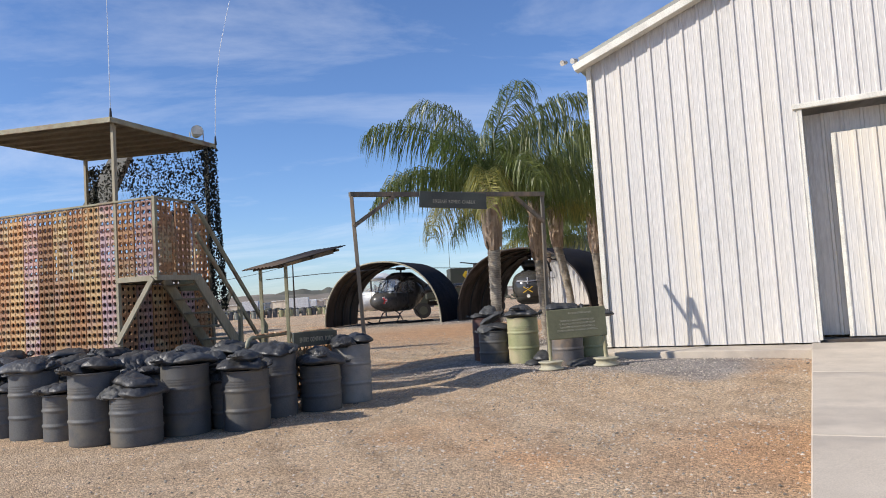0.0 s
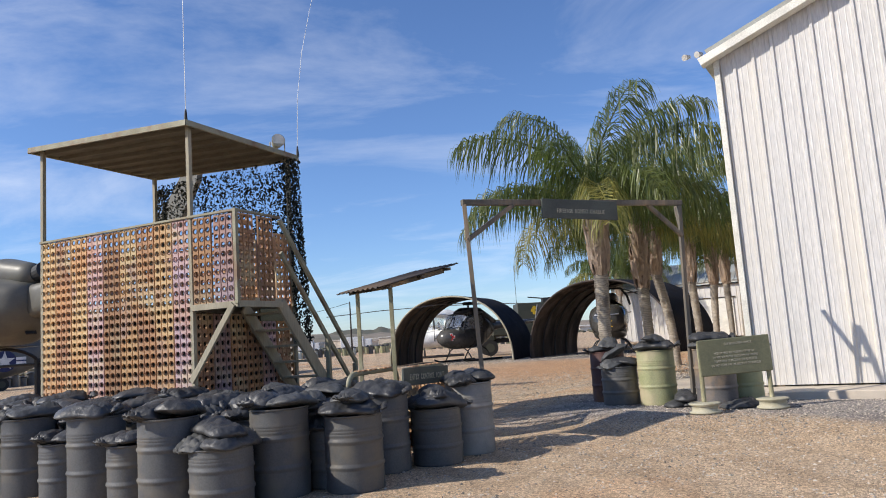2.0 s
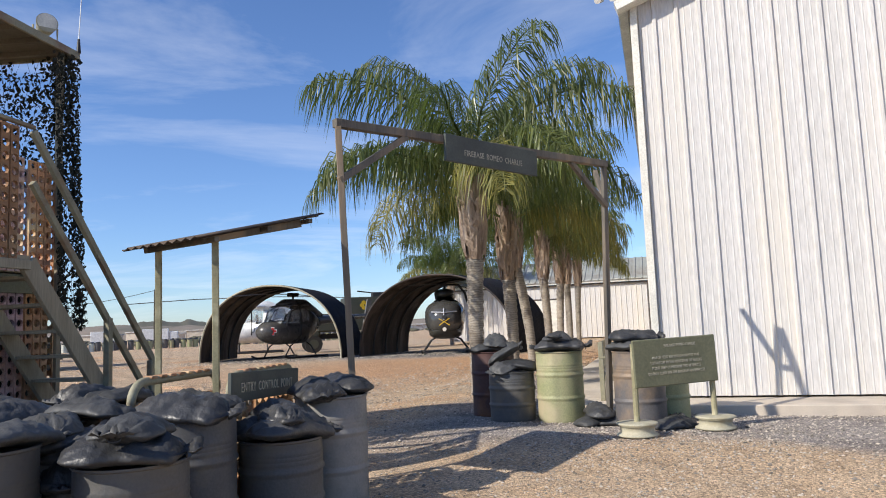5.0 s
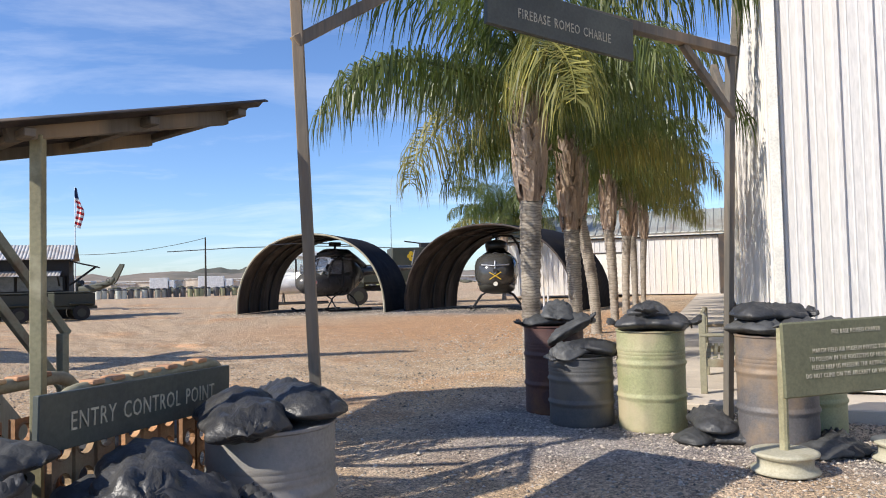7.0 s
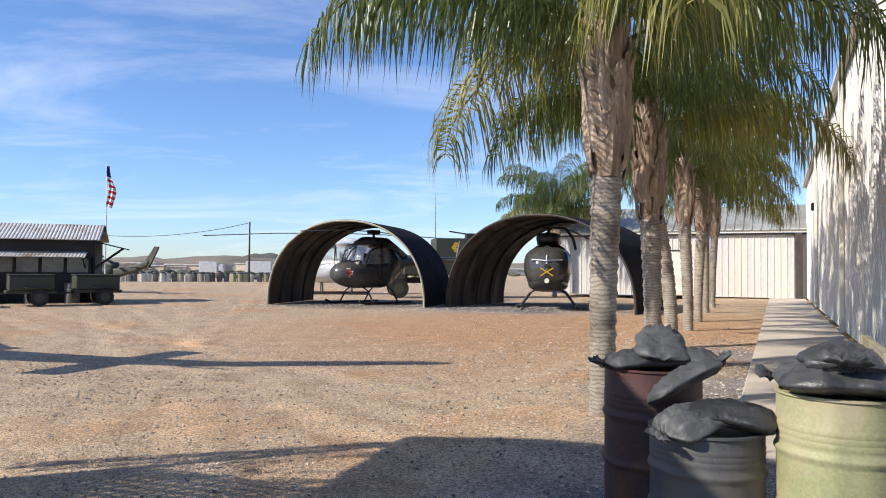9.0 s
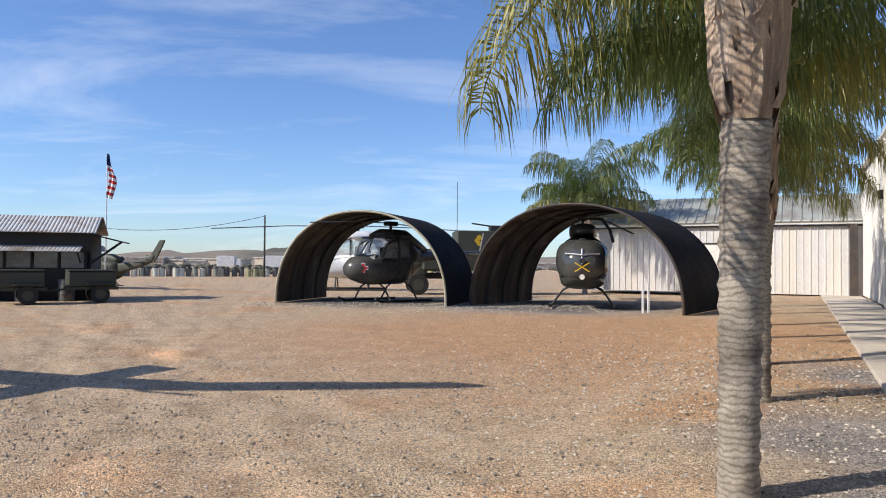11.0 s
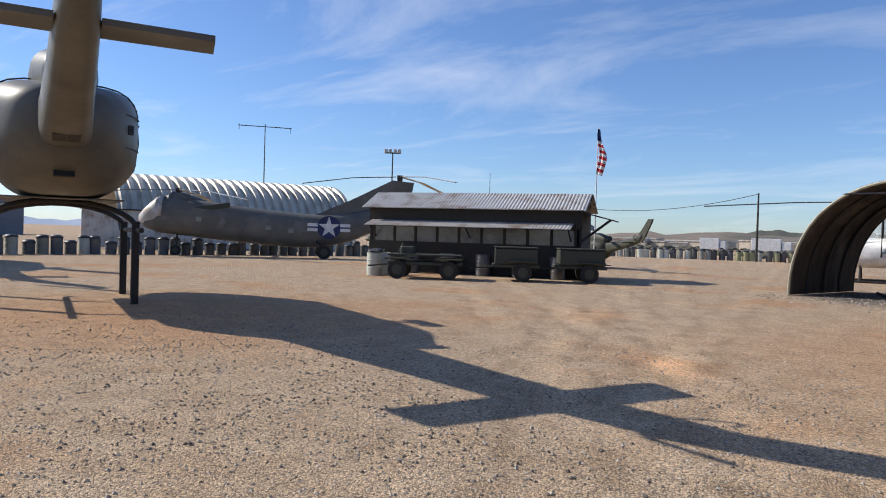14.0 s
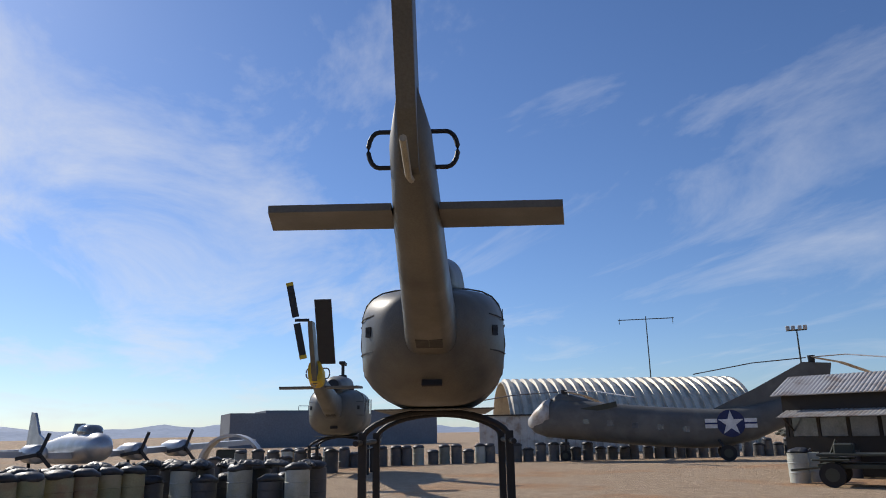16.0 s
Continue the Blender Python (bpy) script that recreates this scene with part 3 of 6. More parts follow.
wall_side = thing("wall_side", HANGAR @ pose(0, 0, 0, 0, 0, 90), "white ribbed metal long wall of the hangar", "wall", kind="structure")
side_mesh = None
for i in range(38):
    ob = part("panel", side_mesh or ribbed(0, 0.965, 0.23, lambda x: EAVE, 0.3217), M_WHITE, wall_side, m=pose((i + 1) * 0.965, 0, 0, 0, 0, 180))
    side_mesh = ob.data
part("backing", box(LENGTH, 0.12, 5.8, (LENGTH / 2, -0.08, 3.13)), M_WHITE, wall_side)
part("gutter", box(LENGTH, 0.16, 0.16, (LENGTH / 2, 0.12, EAVE + 0.02), bevel=0.02), M_TRIM, wall_side)
for x in (13.0, 25.0):
    part("downspout", box(0.1, 0.1, 5.8, (x, 0.09, 3.1), bevel=0.01), M_TRIM, wall_side)
roof = thing("roof_hangar", HANGAR, "pale metal hangar roof", "roof", kind="structure")
part("slope", box(13.2, LENGTH + 0.5, 0.12, (6.1, LENGTH / 2, rake(6.1) + 0.12), Matrix.Rotation(-math.atan(SLOPE), 3, "Y")), M_ROOFG, roof)
part("slope", box(13.2, LENGTH + 0.5, 0.12, (17.9, LENGTH / 2, rake(17.9) + 0.12), Matrix.Rotation(math.atan(SLOPE), 3, "Y")), M_ROOFG, roof)
wall_far = tagged(new("wall_east", None), "white metal wall on the hangar's far long side", "wall", kind="structure")
wall_far.matrix_basis = HANGAR
part("siding", box(0.2, LENGTH, 5.9, (23.9, LENGTH / 2, 3.1)), M_WHITE, wall_far)

slab = thing("pavement", HANGAR, "pale concrete apron along the hangar", "pavement", kind="structure")
part("strip", box(5.1, 0.95, 0.3, (1.2, -0.42, 0.05), bevel=0.012), M_CONC, slab)
for i in range(4):
    y0 = -0.02 - i * 4.0
    part("slab", box(6.0, 3.98, 0.3, (6.72, y0 - 2.0, 0.06 - 0.022 * i - (0.0 if i else -0.002)), Matrix.Rotation(radians(0.35), 3, "X"), 0.012), M_CONC, slab)
part("strip", box(1.7, LENGTH, 0.3, (-0.95, LENGTH / 2 + 0.1, 0.046), bevel=0.012), M_CONC, slab)

lamp = thing("wall_lamp", HANGAR @ pose(-0.3, -0.1, EAVE + 0.1), "white twin floodlight on the hangar's eave corner", "lamp")
part("bracket", rod((0.2, 0, -0.1), (0.0, 0, 0.08), 0.025), M_TRIM, lamp)
for dx in (-0.12, 0.1):
    part("head", rod((dx, 0.05, 0.06), (dx - 0.06, -0.08, 0.02), 0.035, 0.06, 14), M_CORR, lamp)
lamp2 = thing("wall_lamp", HANGAR @ pose(-0.06, 26.5, 4.2), "dark floodlight box on the hangar's long wall", "lamp")
part("head", box(0.25, 0.4, 0.3, bevel=0.03), M_BLACK, lamp2)

# ---- low white shed that closes the row ----
SHED = HANGAR @ pose(0, 36, 0)
shed = thing("shed", SHED, "low white metal shed with a grey standing-seam roof", "building", kind="structure")
for i in range(14):
    part("panel", ribbed(-13.5 + i * 0.965, -13.5 + (i + 1) * 0.965, 0.2, lambda x: 3.6, 0.3217), M_WHITE, shed)
part("backing", box(13.4, 4, 3.3, (-6.75, 2.1, 1.9)), M_WHITE, shed)
part("fascia", box(14.2, 0.18, 0.2, (-6.8, -0.18, 3.74), bevel=0.01), M_TRIM, shed)
part("gutter_shadow_gap", box(13.6, 0.1, 0.1, (-6.8, -0.12, 3.58)), M_DARKSTEEL, shed)
part("door_panel", box(2.6, 0.08, 2.4, (-7.3, -0.05, 1.45), bevel=0.01), M_TRIM, shed)
part("door_frame", box(2.9, 0.06, 0.08, (-7.3, -0.07, 2.72)), M_DARKSTEEL, shed)
part("corner_post", box(0.35, 0.35, 3.5, (-0.4, -0.15, 1.85), bevel=0.01), M_DARKSTEEL, shed)
part("roof", ribbed(-13.9, 0.2, 0, lambda x: 3.4, 0.45, 0.05), M_ROOFG, shed, m=pose(0, -0.35, 3.78, -63))

# ---- drums and sandbags ----
def drum_meshes(r, h, seg=32):
    ribs = [(r * 0.97, 0.0), (r, 0.012), (r, 0.03)]
    for zc in (h * 0.34, h * 0.67):
        ribs += [(r, zc - 0.04), (r, zc - 0.025), (r + 0.012, zc - 0.008), (r + 0.012, zc + 0.008), (r, zc + 0.025), (r, zc + 0.04)]
        for k in range(3):
            z2 = zc + 0.06 + k * 0.03
            if zc > h * 0.5:
                ribs += [(r, z2 - 0.012), (r + 0.004, z2), (r, z2 + 0.012)]
    ribs += [(r, h - 0.035), (r, h - 0.02), (r + 0.01, h - 0.012), (r + 0.01, h), (r - 0.012, h), (r - 0.014, h - 0.02)]
    return lathe(ribs, seg), lathe([(r - 0.016, h - 0.045), (r - 0.016, h - 0.03), (0.03, h - 0.028)], seg)


DRUMS = {}


def drum(name, r, h, material, x, y, turn, label, group="drum barrier"):
    key = (r, h, material.name)
    m = pose(x, y, ground_z(x, y) - 0.006, 0, 0, turn)
    if key in DRUMS:
        ob = copy_thing(DRUMS[key], m)
        return tagged(ob, label, "oil drum", group)
    d = thing(name, m, label, "oil drum", group)
    body, lid = drum_meshes(r, h)
    part("body", body, material, d, smooth=True)
    part("lid", lid, material, d)
    part("bung", rod((r * 0.6, 0, h - 0.032), (r * 0.6, 0, h - 0.012), 0.03), material, d)
    DRUMS[key] = d
    return d


def sandbag_mesh(seed, lx=0.3, ly=0.17, lz=0.075, tied=True):
    """A slack pillow with a side seam, pinched corners, folds, and one gathered end that flares past its tie."""
    bm = bmesh.new()
    nu, nv, rings = 44, 32, []
    for i in range(nu + 1):
        t = i / nu
        x = (t * 2 - 1) * lx
        e = abs(t * 2 - 1)
        w, h = (1 - e ** 9) ** 0.6 * 0.94 + 0.06, (1 - e ** 3.0) ** 0.6 * 0.95 + 0.05
        if tied and t > 0.74:
            k = (t - 0.74) / 0.26
            pinch = 1 - 0.84 * math.exp(-((k - 0.55) / 0.22) ** 2)
            w, h = max(w, 0.5) * pinch, max(h * pinch, 0.2 * pinch + 0.08)
        ring = []
        for q in range(nv):
            a = 2 * math.pi * q / nv
            c, sn = math.cos(a), math.sin(a)
            y = ly * w * c * (1.0 if abs(c) < 0.9 else 1.04)
            z = lz * h * math.copysign(abs(sn) ** 1.15, sn)
            p = Vector((x * 5 + seed, y * 6, (1 if sn > 0 else -1) + seed))
            lump = 0.035 * noise.noise(p * 0.7) + 0.018 * (0.25 - abs(noise.noise(p * 1.3)))
            fold = 0.02 * math.sin(c * 13 + seed + 3 * noise.noise(p)) * min(max(t - 0.4, 0) / 0.35, 1) + 0.04 * (0.25 - abs(noise.noise(Vector((x * 7 + y * 9, y * 24 - x * 6, seed))))) + 0.026 * (0.25 - abs(noise.noise(Vector((x * 22, y * 14, seed + 4)))))
            z += (lump + fold) * (1 if sn > 0 else 0.3) * abs(sn) - 0.34 * x * x - 0.75 * y * y + (0.05 * max(t - 0.86, 0) / 0.14 * (1 + 0.8 * math.sin(seed)) if tied else 0.0)
            ring.append(bm.verts.new((x + 0.012 * noise.noise(p * 2), y * (1 + 0.16 * noise.noise(Vector((x * 8, seed, 0)))), z)))
        rings.append(ring)
    skin(bm, rings)
    bmesh.ops.recalc_face_normals(bm, faces=bm.faces)
    return bm


BAGS, TIES = [], []


def sandbag(x, y, z, turn, kind=0, tilt=(0, 0), size=1.0, label="dark plastic sandbag slumped on a drum", group="sandbags on the drums"):
    while len(BAGS) < 8:
        k = len(BAGS)
        holder = bpy.data.meshes.new("sandbag")
        bm = sandbag_mesh(k * 3.1, 0.31 + 0.025 * (k % 3), 0.165 + 0.015 * (k % 2), 0.064 + 0.008 * (k % 3), k % 5 != 3)
        bm.to_mesh(holder)
        bm.free()
        holder.materials.append(M_BAG if k % 3 else M_BAG2)
        holder.shade_smooth()
        BAGS.append(holder)
    if not TIES:
        TIES.append(bpy.data.meshes.new("tie_cord"))
        bm = tube([(0, 0.034 * math.cos(a), 0.022 * math.sin(a)) for a in (radians(q) for q in range(0, 361, 30))], 0.006, 5)
        bm.to_mesh(TIES[0])
        bm.free()
        TIES[0].materials.append(M_BLACK)
    ob = new("sandbag", BAGS[kind % 8])
    k = kind % 8
    if k % 5 != 3:
        lx = 0.31 + 0.025 * (k % 3)
        part("tie_cord", TIES[0], None, ob, m=pose(0.79 * lx, 0, -0.34 * (0.79 * lx) ** 2))
    ob.matrix_basis = pose(x, y, z, tilt[0], tilt[1], turn) @ Matrix.Diagonal((size, size, size, 1))
    return tagged(ob, label, "sandbag", group)


rnd = random.Random(7)


def loaded_drum(x, y, r, h, material=M_DRUM, label="charcoal steel oil drum with sandbags on top", bags=2):
    drum("oil_drum", r, h, material, x, y, rnd.uniform(0, 360), label)
    base = ground_z(x, y) + h
    a0 = rnd.uniform(0, 360)
    for k in range(bags):
        a = a0 + (0, 175, 80)[k % 3] + rnd.uniform(-14, 14)
        side = (-0.14, 0.14, 0.0)[k % 3] * r / 0.29
        slip = rnd.uniform(0.0, 0.07)
        nx_, ny_ = math.cos(radians(a0 + 90)) * side, math.sin(radians(a0 + 90)) * side
        sandbag(x + nx_ + slip * math.cos(radians(a)), y + ny_ + slip * math.sin(radians(a)), base + (0.055, 0.07, 0.165)[k % 3], a, rnd.randrange(8),
                (rnd.uniform(-7, 7), rnd.uniform(-3, 9)), min(r / 0.29, 1.0) * rnd.uniform(0.93, 1.08))


R1, H1, R2, H2 = 0.29, 0.86, 0.225, 0.58
for x, y, small in ((-7.34, 10.15, 0), (-6.96, 9.98, 1), (-6.51, 9.95, 0), (-5.99, 9.72, 1), (-5.47, 9.52, 0), (-4.94, 9.22, 1), (-4.33, 8.81, 0),
                    (-3.33, 9.11, 0), (-2.44, 10.1, 0), (-7.9, 10.5, 1), (-8.4, 10.6, 0), (-8.9, 10.8, 1), (-9.4, 10.95, 0)):
    loaded_drum(x, y, R2 if small else R1, H2 if small else H1, label="short charcoal steel drum topped with sandbags" if small else "tall charcoal steel oil drum topped with sandbags", bags=2)
for x, y, h in ((-3.74, 8.61, 0.58), (-2.87, 9.5, 0.6), (-1.87, 10.41, 0.64)):
    loaded_drum(x, y, R1, h, label="cut-down charcoal oil drum heaped with sandbags", bags=3)
loaded_drum(-1.5, 11.05, R1, H1, M_DRUML, "grey weathered oil drum with two sandbags", 2)
# the second row, whose bags form a bank against the tower
for i in range(11):
    x, y = -8.2 + i * 0.56, 11.0 - i * 0.19 + (0.25 if i % 2 else 0)
    if i > 8:
        y += 0.1
    loaded_drum(x, y, R1, 0.74, label="charcoal oil drum in the second row under sandbags", bags=3)
for i in range(20):
    t = i / 19
    sandbag(-8.3 + 5.3 * t + rnd.uniform(-0.1, 0.1), 11.55 - 1.55 * t + rnd.uniform(0, 0.35), 0.86 + rnd.uniform(-0.03, 0.12), rnd.uniform(0, 360), i, (rnd.uniform(-12, 12), 0), 1.0,
            "dark sandbag heaped on the second row of drums", "sandbag bank")
# drums past the shelter
loaded_drum(-3.35, 11.4, R1, H1, label="charcoal oil drum beside the shelter with sandbags", bags=2)
loaded_drum(-3.75, 12.1, R1, 0.7, label="charcoal oil drum behind the shelter with sandbags", bags=2)
loaded_drum(-2.5, 12.0, R1, 0.62, label="cut-down dark oil drum behind the barrier with sandbags", bags=2)
loaded_drum(-3.0, 10.6, R1, 0.62, label="cut-down dark oil drum by the stairs with sandbags", bags=2)
# drums at the gate's other post
loaded_drum(1.42, 13.8, R1, H1, M_DRUMG, "olive green oil drum with dark sandbags on top", 3)
loaded_drum(0.88, 14.12, R1, 0.62, M_DRUM, "cut-down charcoal drum heaped with sandbags by the gate", 0)
loaded_drum(0.79, 14.72, R1, H1, M_DRUMR, "rust-red oil drum with sandbags on top", 0)
for x, y, z, turn, tilt, kind in ((0.66, 14.66, 1.04, 190, (4, 2), 0), (0.93, 14.68, 1.05, -30, (-4, -3), 3), (0.84, 14.72, 1.15, 75, (5, -12), 6),
                                  (0.87, 14.36, 0.98, 8, (-22, -24), 0), (0.99, 14.02, 0.83, -25, (-8, 6), 1), (0.76, 14.0, 0.82, 205, (-6, 14), 6)):
    sandbag(x, y, z, turn, kind, tilt, 0.88, "dark plastic sandbag with a twisted neck slumped by the gate", "sandbags at the gate")
loaded_drum(2.1, 12.98, R1, H1, M_DRUMB, "weathered grey and rust oil drum behind the notice", 3)
loaded_drum(2.62, 13.4, R1, 0.8, M_DRUMG, "olive green oil drum behind the notice", 2)
for i, (x, y, a) in enumerate(((1.62, 13.2, 20), (1.85, 13.12, -30), (1.7, 13.3, 80), (2.3, 12.62, 10), (2.42, 12.75, 60), (1.9, 13.4, 100))):
    sandbag(x, y, ground_z(x, y) + (0.16 if i == 2 else 0.06), a, i, (0, 0), 0.9, "slumped dark sandbag at the foot of a gate post", "sandbags at the gate post")

# ---- gate ----
GL0, GL1, GR0, GR1 = Vector((-1.28, 11.3, 0)), Vector((-1.38, 11.19, 3.14)), Vector((1.81, 13.22, 0.12)), Vector((1.86, 13.05, 3.2))
gate = thing("gate_frame", pose(0, 0, 0), "weathered timber gate frame with diagonal braces and a name board", "gate")
part("post", beam(GL0, GL1, 0.056, 0.056), M_GATE, gate)
part("post", beam(GR0, GR1, 0.06, 0.06), M_GATE, gate)
part("crossbar", beam(GL1 + Vector((-0.03, 0, 0.03)), GR1 + Vector((0.03, 0, 0.03)), 0.075, 0.075), M_GATE, gate)
along = (GR1 - GL1).normalized()
part("brace", beam(GL1 + Vector((0, 0, -0.48)), GL1 + along * 0.75, 0.05, 0.06), M_GATE, gate)
part("brace", beam(GR1 + Vector((0, 0, -0.48)), GR1 - along * 0.62, 0.05, 0.06), M_GATE, gate)
back = Vector((-along.y, along.x, 0))
part("brace", beam(GR1 + Vector((0, 0, -0.5)), GR1 + along * 0.22 + back * 0.3 + Vector((0, 0, 0.02)), 0.05, 0.06), M_GATE, gate)
mid = GL1.lerp(GR1, 0.49)
GATE_SIGN = pose(mid.x + 0.045 * along.y, mid.y - 0.045 * along.x, mid.z - 0.08, 0, 1.0, math.degrees(math.atan2(along.y, along.x)))
board = part("name_board", box(1.3, 0.035, 0.27, bevel=0.004), M_SIGN, gate, "dark grey board with stencilled words", m=GATE_SIGN)
words("lettering", "FIREBASE  ROMEO  CHARLIE", 0.085, M_LETTER, board, pose(0, -0.0195, -0.03), 0.72)

# ---- notice on two wheel-rim feet ----
notice = thing("notice_board", pose(2.17, 12.28, 0.0, 0, 0, 6), "olive notice board on two posts set in cream wheel rims", "sign")
for x in (-0.48, 0.48):
    z = ground_z(2.17 + x, 12.28)
    part("foot", lathe([(0.17, z), (0.215, z + 0.015), (0.215, z + 0.03), (0.175, z + 0.05), (0.175, z + 0.11), (0.215, z + 0.13), (0.215, z + 0.145), (0.19, z + 0.15), (0.04, z + 0.155)], 26), M_CREAM, notice, "cream wheel rim", "all", pose(x, 0, 0))
    part("post", rod((x, 0, z + 0.1), (x * 0.98, 0, 1.1), 0.032), M_YPOST, notice)
nb = part("board", box(1.02, 0.03, 0.5, (0, 0, 0), bevel=0.01), M_SIGNG, notice, m=pose(0, -0.05, 0.9, 0, -1.5, 0))
for k, line in enumerate(("FIRE BASE ROMEO CHARLIE", "MARCH FIELD AIR MUSEUM INVITES YOU", "TO FOLLOW IN THE FOOTSTEPS OF HEROES", "PLEASE HELP US PRESERVE THE ARTIFACTS", "DO NOT CLIMB ON THE AIRCRAFT OR VEHICLES")):
    words("lettering", line, 0.043, M_LETTER, nb, pose(0 if k else 0.06, -0.017, 0.17 - (0.12 if k else 0) - 0.055 * max(k - 1, 0)), 0.66)

# ---- entry control shelter ----
shelter = thing("entry_shelter", pose(0, 0, 0), "small shelter of two yellow-green posts under a sloping corrugated roof", "shelter")
d1, d2 = Vector((-0.68, 0.733, 0)), Vector((-0.733, -0.68, 0))
tip = Vector((-1.6, 11.23, 2.36))
for p in (Vector((-2.35, 10.67, 0)), Vector((-2.87, 11.23, 0))):
    part("post", beam(p, p + Vector((0, 0, 2.1)), 0.048, 0.048), M_YPOST, shelter)
    part("rafter", beam(p + Vector((0, 0, 2.09)) + d2 * 0.12, p + Vector((0, 0, 2.3)) - d2 * 0.85, 0.05, 0.07), M_GATE, shelter)
for k in (0.06, 0.5, 1.0):
    p = tip + d2 * k + Vector((0, 0, -0.24 * k - 0.035))
    part("batten", beam(p - d1 * 0.02, p + d1 * 0.92, 0.045, 0.035), M_GATE, shelter)
slope = Matrix((d2 + Vector((0, 0, -0.235)), d1, Vector((0, 0, 1)))).transposed().to_4x4()
sheet = bmesh.new()
rows = []
for i in range(37):
    y = -0.06 + i * 0.028
    h = 0.012 * math.sin(i * math.pi / 2)
    rows.append([sheet.verts.new(slope @ Vector((x, y, h + dz))) for x, dz in ((-0.06, 0), (1.2, 0), (1.2, 0.006), (-0.06, 0.006))])
skin(sheet, rows)
part("roof_sheet", sheet, M_DARKSTEEL, shelter, "dark rusty corrugated roof sheet", "all", Matrix.Translation(tip))

ECP = pose(-2.24, 10.42, 0, 0, 0, math.degrees(math.atan2(1.03, 0.39)))
entry = thing("entry_sign", ECP, "dark grey-green board stencilled entry control point", "sign")
eb = part("board", box(1.24, 0.03, 0.21, (0, 0, 0), bevel=0.004), M_SIGN, entry, m=pose(0.55, -0.05, 0.98, 0, 2.0, 0))
words("lettering", "ENTRY  CONTROL  POINT", 0.1, M_LETTER, eb, pose(0, -0.017, -0.01), 0.74)


# ---- pierced steel planks ----
def pierced(cols, rows_n, pitch=0.1265, wide=0.118, hole=0.036):
    """A plank of pierced plank steel standing in the xz plane: flat webs, round flanged holes, and pressed channels between the columns."""
    vs, fs, n = [], [], 12
    for c in range(cols):
        for r in range(rows_n):
            cx, cz, h, flat = (c + 0.5) * wide, (r + 0.5) * pitch, pitch / 2, wide * 0.425
            o = len(vs)
            for k in range(n):
                a = 2 * math.pi * (k + 0.5) / n
                x, z = math.cos(a), math.sin(a)
                g = 1 / max(abs(x) / flat, abs(z) / h)
                vs.append((cx + x * g, 0.0, cz + z * g))
            for r0, y in ((hole * 1.24, 0.0), (hole * 1.12, -0.007), (hole, 0.02)):
                vs += [(cx + math.cos(2 * math.pi * (k + 0.5) / n) * r0, y, cz + math.sin(2 * math.pi * (k + 0.5) / n) * r0) for k in range(n)]
            for q in range(3):
                for k in range(n):
                    j = (k + 1) % n
                    fs.append((o + q * n + k, o + q * n + j, o + (q + 1) * n + j, o + (q + 1) * n + k))
            # corner slivers left by the round fan, then the channel on either side
            for sx in (-1, 1):
                e = len(vs)
                vs += [(cx + sx * flat, 0.0, cz - h), (cx + sx * flat, 0.0, cz + h), (cx + sx * wide * 0.455, 0.026, cz + h), (cx + sx * wide * 0.455, 0.026, cz - h), (cx + sx * wide / 2, 0.026, cz + h), (cx + sx * wide / 2, 0.026, cz - h)]
                fs += [(e, e + 1, e + 2, e + 3), (e + 3, e + 2, e + 4, e + 5)]
                for sz in (-1, 1):
                    g = len(vs)
                    near_side = [i for i in range(n) if math.copysign(1, math.cos(2 * math.pi * (i + 0.5) / n)) == sx and math.copysign(1, math.sin(2 * math.pi * (i + 0.5) / n)) == sz]
                    vs.append((cx + sx * flat, 0.0, cz + sz * h))
                    fs += [(o + i, o + j, g) for i, j in zip(near_side, near_side[1:])]
    me = bpy.data.meshes.new("plank")
    me.from_pydata(vs, [], fs)
    return me


PLANKS = {}


def plank(parent, m, rows_n, material, cols=3):
    key = (cols, rows_n, material.name)
    if key not in PLANKS:
        PLANKS[key] = pierced(cols, rows_n)
        PLANKS[key].materials.append(material)
    return part("plank", PLANKS[key], material, parent, m=m)


# ---- guard tower ----
A_ANG = math.degrees(math.atan2(-0.358, 0.934))
tower = thing("guard_tower", pose(-4.40, 11.03, 0.1, 0, 0, A_ANG) @ Matrix.Diagonal((0.93, 0.93, 0.93, 1)), "guard tower clad in rusty pierced steel planks under a flat canopy", "tower")
# in the tower's own frame x runs along the front towards its stair end and y into its depth


def face(n, start, turn, z0, rows_n, mats, pitch=0.385):
    for i in range(n):
        plank(tower, pose(*start, 0, 0, turn) @ pose(i * pitch, 0, z0), rows_n, mats[i % len(mats)])


FULL = 27
face(9, (-4.12, 0, 0), 0, 0.0, FULL, (M_SANDP, M_RUST, M_SANDP, M_PURPLE, M_RUST), 0.363)
face(2, (-0.82, 0.0, 0), 0, 2.14, 10, (M_RUST, M_PURPLE), 0.4)
face(2, (0.0, 0.02, 0), 90, 2.14, 10, (M_RUST, M_RUST), 0.45)
face(6, (-0.85, 0.06, 0), 90, 0.0, 16, (M_RUST, M_PURPLE, M_RUST), 0.37)
face(3, (-0.85, 1.1, 0), 90, 2.14, 10, (M_RUST, M_PURPLE), 0.42)
face(9, (-0.85, 2.36, 0), 180, 0.0, FULL, (M_RUST, M_PURPLE), 0.363)
face(6, (-4.12, 2.36, 0), -90, 0.0, FULL, (M_RUST, M_RUST, M_PURPLE), 0.386)
part("floor", box(3.2, 2.3, 0.06, (-2.48, 1.18, 2.16)), M_TAN, tower, "tan plank floor")
part("landing", box(0.84, 0.96, 0.06, (-0.43, 0.5, 2.16)), M_TAN, tower, "tan plank landing")
